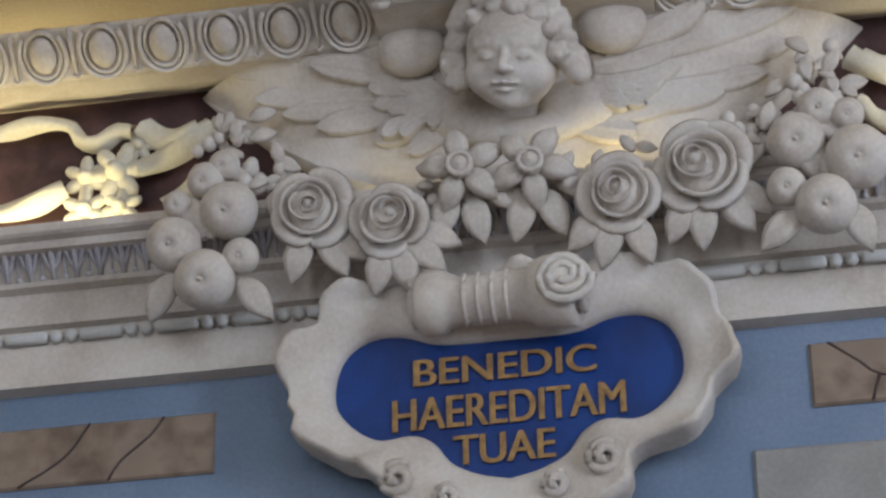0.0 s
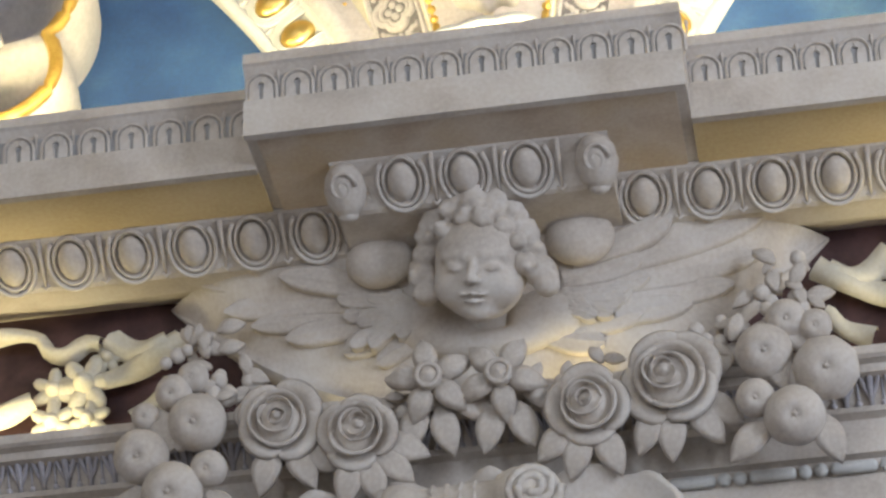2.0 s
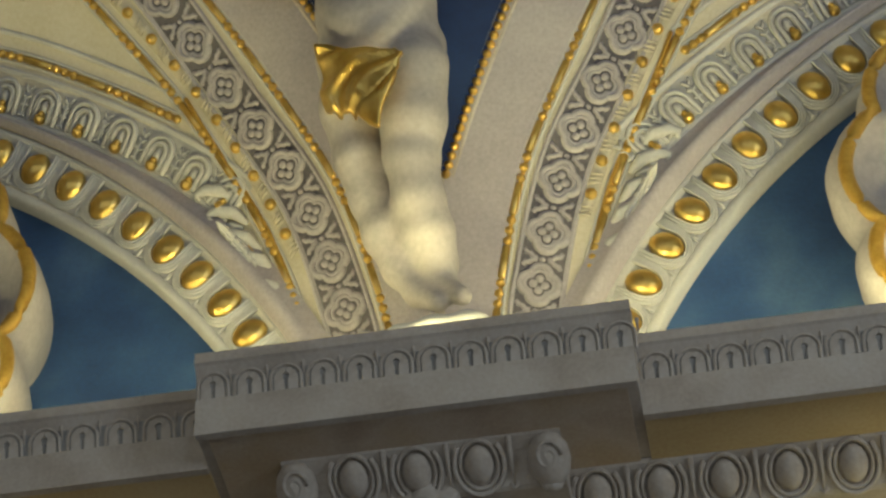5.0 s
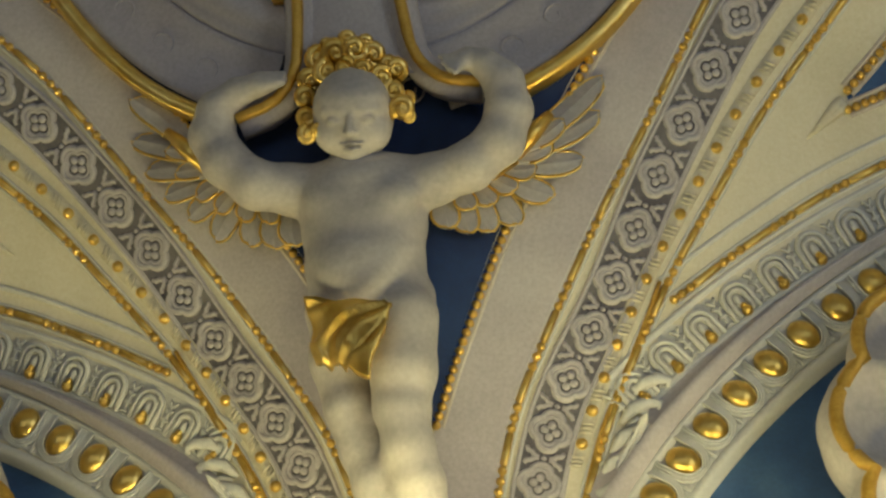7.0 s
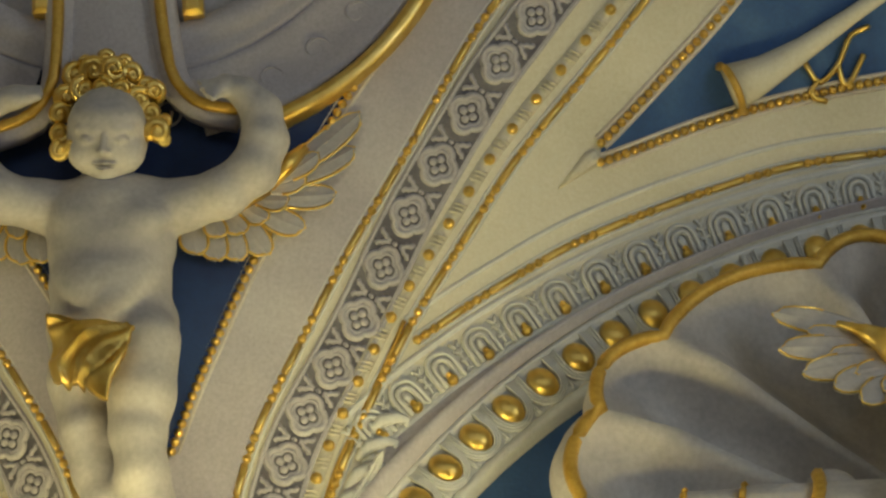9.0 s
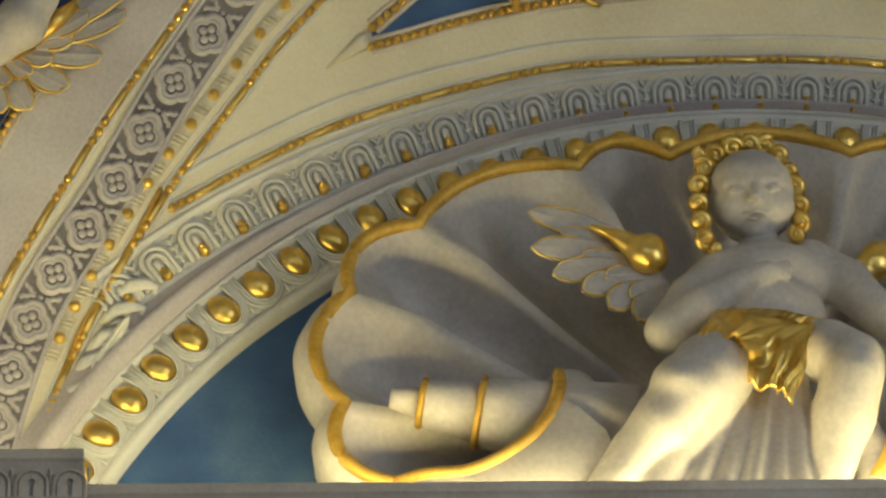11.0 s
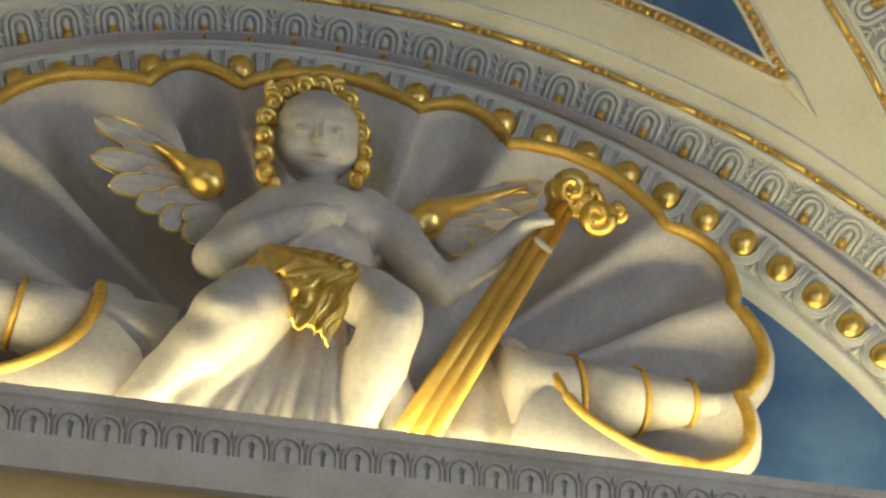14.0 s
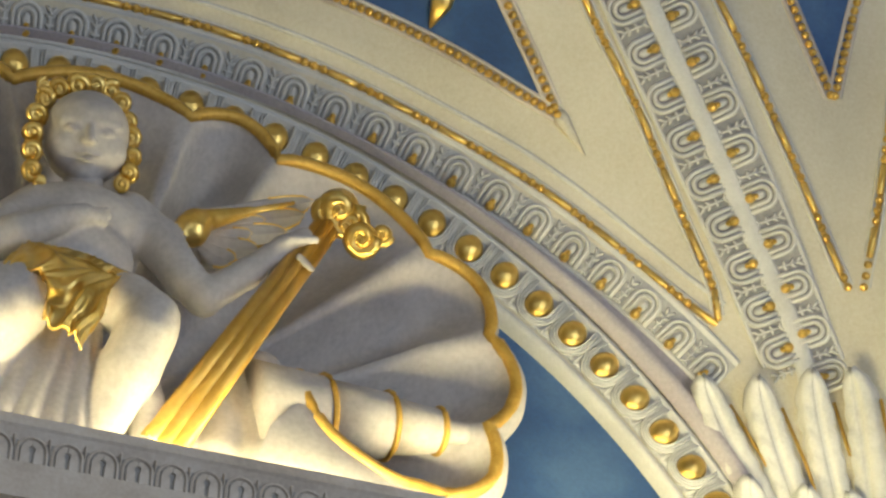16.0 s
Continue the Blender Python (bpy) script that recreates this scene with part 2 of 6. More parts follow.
# ---- architrave, frieze and cornice ----
arch_profile = [(5.80, 4.615), (5.748, 4.615), (5.748, 4.716), (5.765, 4.720), (5.765, 4.772), (5.742, 4.776), (5.742, 4.862), (5.715, 4.868), (5.712, 4.880), (5.722, 4.886), (5.690, 4.940), (5.655, 4.955), (5.628, 4.958), (5.618, 4.964), (5.618, 4.986), (5.650, 4.988), (5.652, 4.935), (5.83, 4.930), (5.83, 4.615)]
ARCHITRAVE = tagged(put("architrave", mesh("architrave", *prism(arch_profile, X0, X1), STUCCO)), "pale stucco architrave with leaf and bead mouldings", "moulding", kind="structure")
tagged(put("frieze", mesh("frieze", *slab(X0, X1, 5.80, 6.02, 4.931, 5.45), PURPLE)), "dark porphyry-red painted frieze behind the reliefs", "frieze", kind="structure")


def corona(d):
    return [(6.02, 5.70), (5.42 - d, 5.70), (5.42 - d, 5.672), (5.33 - d, 5.69), (5.296 - d, 5.686), (5.292 - d, 5.655), (5.300 - d, 5.650), (5.318 - d, 5.630), (5.330 - d, 5.575), (5.318 - d, 5.565), (5.312 - d, 5.56), (5.312 - d, 5.460), (5.335 - d, 5.460), (5.338 - d, 5.472), (6.02, 5.472)]


def bed(d):
    return [(6.02, 5.471), (5.50 - d, 5.471), (5.507 - d, 5.462), (5.545 - d, 5.445), (5.58 - d, 5.41), (5.600 - d, 5.385), (5.612 - d, 5.380), (5.63, 5.384), (5.70, 5.392), (5.80, 5.43), (6.02, 5.43)]


CORNICE = empty("cornice")
tagged(CORNICE, "grey stucco cornice breaking forward over the cherub head", "cornice", kind="structure")
R0, R1, D = -1.297, -0.264, 0.135
B0, B1 = -1.125, -0.462
for name, prof, x0, x1 in (("corona", corona(0.0), X0, R0), ("corona", corona(0.0), R1, X1), ("corona", corona(D), R0, R1), ("bed_moulding", bed(0.0), X0, B0), ("bed_moulding", bed(0.0), B1, X1), ("bed_moulding", bed(0.175), B0, B1)):
    put(name, mesh(name, *prism(prof, x0, x1), STUCCO), CORNICE)
# the side soffits' ochre carries the ledge strips' warm light in its colour
for x0, x1, d in ((X0, R0, 0), (R1, X1, 0), (R0 + 0.026, R1 - 0.026, D)):
    put("soffit", mesh("soffit", *slab(x0, x1, 5.338 - d, 5.503, 5.466, 5.476), BEIGE if d else OCHRE_LIT), CORNICE, label="beige plaster underside" if d else "ochre underside with warm strip light put into its colour")

# ---- vault ----
def vault_cell(mirror):
    k = 64
    v, f, rings = [], [], 22
    for j in range(rings + 1):
        for i in range(k + 1):
            a = math.pi * i / k
            c, s = math.cos(a), math.sin(a)
            far = min(((4.95 if c > 0 else -AXIS + LX - 0.0) if c > 0 else (LX - AXIS)) / max(abs(c), 1e-6) if c <= 0 else (4.95 - LX) / max(c, 1e-6), (9.32 - 5.21) / max(s, 1e-6))
            r = 2.125 + (far - 2.125) * (j / rings) ** 1.2
            x, z = LX - 0.02 + r * c, 5.21 + r * s
            if c <= 0 and x < AXIS:
                x = AXIS
            y = vault_y(x, z)
            v.append((2 * AXIS - x if mirror else x, y, z))
    for j in range(rings):
        for i in range(k):
            q = (j * (k + 1) + i, j * (k + 1) + i + 1, (j + 1) * (k + 1) + i + 1, (j + 1) * (k + 1) + i)
            f.append(q if mirror else q[::-1])
    return v, f


tagged(put("vault", mesh("vault", *join(vault_cell(False), vault_cell(True)), CREAM, True)), "cream plaster vault cut by lunettes", "vault", kind="structure")
for cx in (LX, 2 * AXIS - LX):
    tagged(put("tympanum", mesh("tympanum", *slab(cx - 2.3, cx + 2.3, 6.0, 6.04, 5.6, 7.6), BLUE)), "mottled blue painted lunette wall", "wall", "lunette walls", kind="structure")


ROPE_A = [(-0.076, 7.043), (0.15, 7.205), (0.43, 7.371), (0.80, 7.52), (1.192, 7.615), (1.786, 7.644), (2.265, 7.584), (2.70, 7.445), (3.09, 7.254), (3.555, 6.924)]


def archivolt(cx, flip):
    """The mouldings round one lunette; flip mirrors it about the pendentive."""
    th = tagged(empty("archivolt", (0, 0, 0)), "white stucco arch moulding with gilded eggs and buds", "arch moulding", "lunette arches")
    g = mirrored if flip else list
    sign = -1 if flip else 1

    def band(name, cz, r, a0, a1, profile, mat, label="", x=LX):
        poses = on_vault(g(arc(x, cz, r, a0, a1, 0.05)))
        put(name, mesh(name, *strip(poses, [(sign * s, h) for s, h in profile]), mat, True), th, label=label)

    # shade of the egg and bud recesses is painted as grey strips
    band("egg_ground", 5.235, 2.215, 8, 172, [(-0.052, 0.0055), (0.052, 0.0055)], SHADE, "grey ground with recess shade put into its colour", x=LX - 0.005)
    band("bud_ground", 4.93, 2.615, 43.5, 136.5, [(-0.013, 0.0055), (0.101, 0.0055)], SHADE, "grey ground with recess shade put into its colour", x=1.672)
    up = spline([(x + (x - 1.68) * 0.016, z + 0.045) for x, z in ROPE_A], 0.05)
    put("fillet", mesh("fillet", *strip(on_vault(g([tuple(q) for q in up])), [(-0.010, -0.01), (-0.010, 0.006), (-0.003, 0.008), (0.005, 0.006), (0.007, -0.01)]), WHITE, True), th)
    band("inner_edge", 5.21, 2.125, 8, 172, [(-0.004, -0.06), (-0.004, 0.012), (0.006, 0.018), (0.022, 0.018), (0.03, 0.006), (0.035, -0.03)], WHITE, x=LX - 0.015)
    band("egg_channel", 5.235, 2.215, 8, 172, [(-0.075, 0.0), (-0.06, 0.012), (-0.05, 0.004), (0.05, 0.004), (0.06, 0.02), (0.075, 0.02), (0.078, -0.02)], WHITE, x=LX - 0.005)
    v, n = [], 72
    for i in range(n + 1):
        a = radians(8 + 164 * i / n)
        c, k = math.cos(a), math.sin(a)
        ox, oz = LX - 1.672, 5.235 - 4.93
        q = ox * c + oz * k
        far = -q + math.sqrt(q * q - ox * ox - oz * oz + 2.585 ** 2)
        far = 2.285 + min(max(far - 2.285, 0.012), 0.10)
        p0, p1 = (LX + 2.285 * c, 5.235 + 2.285 * k), (LX + far * c, 5.235 + far * k)
        for s, h in ((0, 0.02), (0.15, 0.05), (0.4, 0.055), (0.55, 0.03), (1, 0.012)):
            x, z = p0[0] + (p1[0] - p0[0]) * s, p0[1] + (p1[1] - p0[1]) * s
            v.append((2 * AXIS - x if flip else x, vault_y(x, z) - h, z))
    put("plain_band", mesh("plain_band", v, [(i * 5 + k, i * 5 + k + 1, i * 5 + k + 6, i * 5 + k + 5) for i in range(n) for k in range(4)], LILAC, True), th)
    band("bud_channel", 4.93, 2.615, 43.5, 136.5, [(-0.03, -0.02), (-0.03, 0.015), (-0.018, 0.016), (-0.012, 0.004), (0.10, 0.004), (0.108, 0.016), (0.12, 0.016), (0.122, -0.02)], WHITE, x=1.672)
    return th


ARCHES = [archivolt(LX, False), archivolt(2 * AXIS - LX, True)]

# ---- ornaments, shared by all their repeats: x across the strip, y along it, z out of it ----
def ellipse(rx, ry, n=18, z=0.0, a0=0, a1=360):
    k = n if a1 - a0 == 360 else n + 1
    return [(rx * math.cos(radians(a0 + (a1 - a0) * i / n)), ry * math.sin(radians(a0 + (a1 - a0) * i / n)), z) for i in range(k)]


M_EGG = mesh("egg", *ball(0.053, 0.044, 0.036, 16, 9, -0.004), GOLD, True)


def hood(rx, ry, x1, z):
    """A U round an egg, open towards +x."""
    return [(x1, -ry, z)] + ellipse(rx, ry, 14, z, -90, -270)[:] + [(x1, ry, z)]


M_EGG_RING = mesh("egg_ring", *join(*[tube(hood(0.055 + 0.0075 * k, 0.0485 + 0.0088 * k, 0.060, 0.012 - 0.003 * k), 0.0042, 5, False, 2.2) for k in range(3)],
                                    tube([(-0.072, 0.0685, 0), (-0.050, 0.0685, 0.006), (-0.02, 0.0685, 0.0)], [0.009, 0.006, 0.002], 5), tube([(-0.070, 0.0685, 0.0), (-0.064, 0.052, 0.002), (-0.058, 0.040, 0)], [0.007, 0.005, 0.002], 4), tube([(-0.070, 0.0685, 0.0), (-0.064, 0.085, 0.002), (-0.058, 0.097, 0)], [0.007, 0.005, 0.002], 4)), WHITE, True)
def arch_line(w, x0, x1, z):
    """An inverted U, closed towards +x."""
    return [(x0, -w, z)] + [(x1 - w * 0.95 + w * 0.95 * math.sin(a), -w * math.cos(a), z) for a in np.linspace(0, math.pi, 11)] + [(x0, w, z)]


M_ARCH = mesh("leaf_arch", *join(tube(arch_line(0.043, -0.012, 0.090, 0.002), 0.0078, 6, False, 1.5), tube(arch_line(0.0255, -0.008, 0.070, 0.004), 0.0075, 6, False, 1.4), moved(ball(0.022, 0.013, 0.012, 10, 6), Matrix.Translation((0.036, 0, 0.0))),
                                 *[tube([(x, 0.0685 - k * 0.004, 0), (x + dx, 0.0685 + k * 0.007, 0.006), (x + 2 * dx, 0.0685 + k * 0.014, 0.003)], [0.0035, 0.0055, 0.0035], 5) for x, dx in ((0.004, -0.006), (0.026, 0.002), (0.046, 0.008), (0.064, 0.012)) for k in (-1, 1)],
                                 tube([(-0.010, 0.0685, 0), (0.030, 0.0685, 0.005), (0.074, 0.0685, 0.004)], [0.003, 0.0055, 0.003], 5)), WHITE, True)
M_BUD = mesh("bud", *join(ball(0.017, 0.0155, 0.022, 10, 7), moved(ball(0.012, 0.010, 0.014, 8, 5), Matrix.Translation((0.016, 0, 0)))), GOLD, True)
M_BEAD = mesh("bead", *ball(0.0135, 0.0135, 0.014, 9, 6), GOLD, True)
M_SMALL = mesh("bead", *ball(0.0130, 0.0130, 0.013, 9, 6), GOLD, True)
M_REEL = mesh("reel", *tube([(0, -0.050, 0), (0, -0.046, 0), (0, 0.046, 0), (0, 0.050, 0)], [0.006, 0.0105, 0.0105, 0.006], 8), GOLD, True)
lobes = [((0.040 + 0.015 * abs(math.cos(2 * a)) ** 0.8) * math.cos(a), (0.043 + 0.015 * abs(math.cos(2 * a)) ** 0.8) * math.sin(a), 0) for a in np.linspace(0, 2 * math.pi, 40, endpoint=False)]
lob2 = [(0.74 * x, 0.74 * y, 0) for x, y, z in lobes]
petals = [moved(ball(0.0125, 0.0125, 0.009, 8, 5), Matrix.Translation((0.0165 * math.cos(a), 0.018 * math.sin(a), 0.001))) for a in (0, math.pi / 2, math.pi, 1.5 * math.pi)]
curls = [tube([(sx * 0.014, 0.0775 + sy * 0.003, 0), (sx * 0.027, 0.0775 + sy * 0.004, 0.001), (sx * 0.035, 0.0775 + sy * 0.013, 0.001), (sx * 0.046, 0.0775 + sy * 0.015, 0.001), (sx * 0.052, 0.0775 + sy * 0.026, 0)], [0.006, 0.0075, 0.0078, 0.0075, 0.007], 6) for sx in (-1, 1) for sy in (-1, 1)]
M_QUATRE = mesh("quatrefoil", *join(tube(lobes, 0.0105, 6, True, 1.2), tube(lob2, 0.0072, 5, True, 0.9), *petals, *curls, moved(ball(0.010, 0.008, 0.009, 6, 4), Matrix.Translation((0, 0.0775, 0)))), GREY, True)
M_COVE_EGG = mesh("egg", *ball(0.034, 0.048, 0.028, 14, 9, -0.004), STUCCO, True)
M_COVE_RING = mesh("egg_ring", *join(tube(ellipse(0.045, 0.060, 20), 0.0055, 5, True, 1.5), tube(ellipse(0.0585, 0.073, 20, 0.002, 140, 400), 0.0065, 5, False, 1.6),
                                     tube([(0.066, -0.054, 0), (0.076, -0.066, 0.003), (0.086, -0.054, 0)], [0.003, 0.006, 0.003], 5),
                                     tube([(0.076, 0.06, 0), (0.076, 0.0, 0.004), (0.076, -0.066, 0)], [0.008, 0.006, 0.002], 5)), STUCCO, True)
def tongue_half(k):
    """Half of a tongue beside its keyhole slot."""
    o = [(-0.0285, -0.036), (-0.0285, -0.004), (-0.027, 0.006), (-0.022, 0.016), (-0.015, 0.022), (-0.008, 0.025), (0.0, 0.026), (0.0, 0.012), (-0.006, 0.010), (-0.0085, 0.003), (-0.005, -0.006), (-0.0045, -0.036)]
    n = len(o)
    v = [(k * x, y, 0.0) for x, y in o] + [(k * x * 0.97 - k * 0.0006, y * 0.97, 0.007) for x, y in o]
    f = [(i, (i + 1) % n, n + (i + 1) % n, n + i) for i in range(n)] + [tuple(range(n, 2 * n))]
    return v, [g if k < 0 else g[::-1] for g in f]


M_TONGUE = mesh("tongue", *join(tongue_half(-1), tongue_half(1), tube([(-0.0365, -0.036, 0.002)] + [(-0.0365 * math.cos(a), 0.034 * math.sin(a), 0.002) for a in np.linspace(0, math.pi, 11)] + [(0.0365, -0.036, 0.002)], 0.0048, 5, False, 1.2), tube([(0.043, 0.038, 0.001), (0.043, 0.024, 0.006), (0.043, 0.0, 0.001)], [0.006, 0.004, 0.001], 5)), STUCCO)
M_ACANTHUS = mesh("acanthus_leaf", *join(tube([(0, -0.044, 0), (0, 0.0, 0.004), (0, 0.036, 0.012), (0, 0.044, 0.02)], [0.006, 0.008, 0.009, 0.006], 5),
                                         *[tube([(0, -0.03, 0), (s * 0.012, 0.0, 0.002), (s * 0.022, 0.03, 0.010), (s * 0.020, 0.038, 0.016)], [0.004, 0.006, 0.006, 0.004], 5) for s in (-1, 1)],
                                         tube([(0.029, -0.044, 0), (0.029, 0.03, 0)], 0.003, 4), moved(ball(0.008, 0.010, 0.008, 6, 4), Matrix.Translation((0.029, -0.036, 0)))), GREY, True)
M_PEARL = mesh("pearl", *ball(0.0165, 0.0175, 0.016, 10, 6), WHITE, True)
M_SPINDLE = mesh("spindle", *tube([(-0.054, 0, 0), (-0.050, 0, 0), (-0.044, 0, 0), (0.044, 0, 0), (0.050, 0, 0), (0.054, 0, 0)], [0.006, 0.013, 0.0155, 0.0155, 0.013, 0.006], 8), WHITE, True)
HALF = Matrix.Rotation(math.pi, 4, "Z")


def place(name, me, poses, parent, flip=False):
    for m in poses:
        put(name, me, parent, m @ HALF if flip else m)


def steps(curve, gap, lift=0.0):
    """Poses on the vault at even gaps along the curve."""
    c = np.array(spline(curve, gap))
    return on_vault([tuple(p) for p in c], lift)


# eggs, arches and buds of the lunette mouldings
for k, th in enumerate(ARCHES):
    flip = k == 1
    g = mirrored if flip else list
    sel = (lambda m: m.translation.x > -3.4) if flip else (lambda m: True)
    eggs = [m for m in on_vault(g(arc(LX - 0.005, 5.235, 2.215, 12.5, 167.5, 0.137)), 0.006) if sel(m)]
    place("egg", M_EGG, eggs, th, flip)
    place("egg_ring", M_EGG_RING, eggs, th, flip)
    buds = [m for m in on_vault(g(arc(1.672, 4.93, 2.612, 44.5, 135.5, 0.137)), 0.008) if sel(m)]
    place("leaf_arch", M_ARCH, buds, th, flip)
    place("bud", M_BUD, [m @ Matrix.Translation((0, 0, 0.008)) for m in buds], th, flip)


def rope(curve, flip=False, label="gilded bead-and-reel moulding on the vault"):
    """A gilded moulding of reels with three beads between them."""
    th = tagged(empty("bead_and_reel"), label, "gilt moulding", "gilded mouldings of the vault")
    c = mirrored(curve) if flip else curve
    base = on_vault([tuple(p) for p in spline(c, 0.05)])
    put("fillet", mesh("fillet", *strip(base, [(-0.021, -0.01), (-0.021, 0.006), (-0.015, 0.009), (-0.013, 0.002), (0.013, 0.002), (0.015, 0.009), (0.021, 0.006), (0.021, -0.01)]), WHITE, True), th)
    put("ground", mesh("ground", *strip(base, [(-0.0085, 0.0025), (0.0, 0.0055), (0.0085, 0.0025)]), OLD_GOLD, True), th, label="gilded ground")
    fine = spline(c, 0.0315)
    for i, m in enumerate(on_vault([tuple(p) for p in fine], 0.009)):
        if i % 6 in (0, 1, 2):
            put("bead", M_SMALL, th, m)
        elif i % 6 == 4:
            put("reel", M_REEL, th, m)
    return th


def beading(curve, flip=False, label="gilded string of beads edging the blue field"):
    th = tagged(empty("bead_string"), label, "gilt moulding", "gilded bead strings")
    c = mirrored(curve) if flip else curve
    base = on_vault([tuple(p) for p in spline(c, 0.05)])
    put("fillet", mesh("fillet", *strip(base, [(-0.026, -0.01), (-0.026, 0.008), (-0.015, 0.012), (-0.013, 0.003), (0.013, 0.003), (0.015, 0.012), (0.026, 0.008), (0.026, -0.01)]), STUCCO, True), th, label="pale stucco fillet")
    place("bead", M_BEAD, on_vault([tuple(p) for p in spline(c, 0.0275)], 0.011), th)
    return th


QUAT = [(-0.600, 5.72), (-0.575, 6.10), (-0.535, 6.36), (-0.435, 6.706), (-0.252, 7.03), (-0.067, 7.34), (0.165, 7.638), (0.300, 7.775), (0.435, 7.90), (0.70, 8.12)]
ROPE_IN = [(-0.700, 5.72), (-0.680, 6.05), (-0.644, 6.321), (-0.56, 6.647), (-0.451, 6.883), (-0.265, 7.197), (-0.09, 7.44), (0.125, 7.720), (0.255, 7.86), (0.45, 8.03)]
ROPE_OUT = [(-0.400, 6.40), (-0.352, 6.55), (-0.253, 6.787), (-0.094, 7.073), (0.098, 7.333), (0.281, 7.544), (0.607, 7.829), (0.85, 8.02)]
TRI_IN = [(-0.757, 6.64), (-0.672, 6.846), (-0.525, 7.135), (-0.36, 7.39), (-0.215, 7.59), (0.010, 7.845), (0.20, 8.03)]

for flip in (False, True):
    c = mirrored(QUAT) if flip else QUAT
    th = tagged(empty("rib"), "grey stucco vault rib of linked quatrefoils", "vault rib", "quatrefoil ribs")
    base = on_vault([tuple(p) for p in spline(c, 0.05)])
    put("band", mesh("band", *strip(base, [(-0.074, -0.02), (-0.074, 0.012), (-0.064, 0.014), (-0.060, 0.002), (0.060, 0.002), (0.064, 0.014), (0.074, 0.012), (0.074, -0.02)]), GREY, True), th)
    # ground strip behind the quatrefoils, coloured darker than they are
    put("ground", mesh("ground", *strip(base, [(-0.061, 0.004), (0.061, 0.004)]), DARK_GROUND, True), th, label="dark grey ground")
    place("quatrefoil", M_QUATRE, steps(c, 0.155, 0.005), th)
    rope(ROPE_IN, flip)
    rope(ROPE_OUT, flip)
    rope(ROPE_A, flip)
    beading(TRI_IN, flip)
    # row of little gilded buds beside the outer moulding
    th = tagged(empty("bud_row"), "row of small gilded buds on the vault", "gilt moulding", "rows of gilded buds")
    off = [(x - 0.045, z + 0.022) for x, z in ROPE_OUT[1:]]
    off = mirrored(off) if flip else off
    base = on_vault([tuple(p) for p in spline(off, 0.05)])
    put("fillet", mesh("fillet", *strip(base, [(-0.022, -0.01), (-0.022, 0.006), (0.022, 0.006), (0.022, -0.01)]), CREAM, True), th, label="cream fillet")
    for i, m in enumerate(steps(off, 0.052, 0.009)):
        if i % 2:
            put("bud", M_SMALL, th, m @ Matrix.Scale(1.35, 4))
        else:
            put("leaf", mesh("leaf", *join(*[tube([(-0.018, y - 0.004, 0), (0.0, y, 0.006), (0.018, y + 0.008, 0)], [0.003, 0.0048, 0.003], 5) for y in (-0.018, -0.004, 0.010)]), CREAM, True) if i == 0 and not flip else bpy.data.meshes["leaf"], th, m)

# the blue field between the bead strings of the pendentive
lo = spline(TRI_IN, 0.05)
v, f = [], []
for i, (x, z) in enumerate(lo):
    for u in np.linspace(0, 1, 9):
        xx = x + (2 * AXIS - 2 * x) * u
        v.append((xx, vault_y(xx, z) - 0.014, z))
for i in range(len(lo) - 1):
    f += [(i * 9 + k, (i + 1) * 9 + k, (i + 1) * 9 + k + 1, i * 9 + k + 1) for k in range(8)]
tagged(put("pendentive_field", mesh("pendentive_field", v, f, DEEP, True)), "deep blue painted field behind the putto", "painted field", kind="structure")
# lilac ground of the pendentive from the blue field out to the ribs
low = spline([(-0.79, 5.72), (-0.785, 6.3), *TRI_IN], 0.05)
for flip in (False, True):
    v, f = [], []
    out = spline(ROPE_IN, 0.05)
    zs = np.linspace(5.72, 8.0, 50)
    xi, xo = np.interp(zs, low[:, 1], low[:, 0]), np.interp(zs, out[:, 1], out[:, 0])
    for z, a, b in zip(zs, xi, xo):
        for u in (0, 0.25, 0.5, 0.75, 1):
            x = a + (b - a) * u
            v.append(((2 * AXIS - x) if flip else x, vault_y(x, z) - 0.010, z))
    f = [(i * 5 + k, i * 5 + k + 1, i * 5 + k + 6, i * 5 + k + 5) for i in range(49) for k in range(4)]
    tagged(put("pendentive_ground", mesh("pendentive_ground", v, f, LILAC, True)), "lilac grey plaster ground of the pendentive", "plaster", "pendentive grounds", kind="structure")

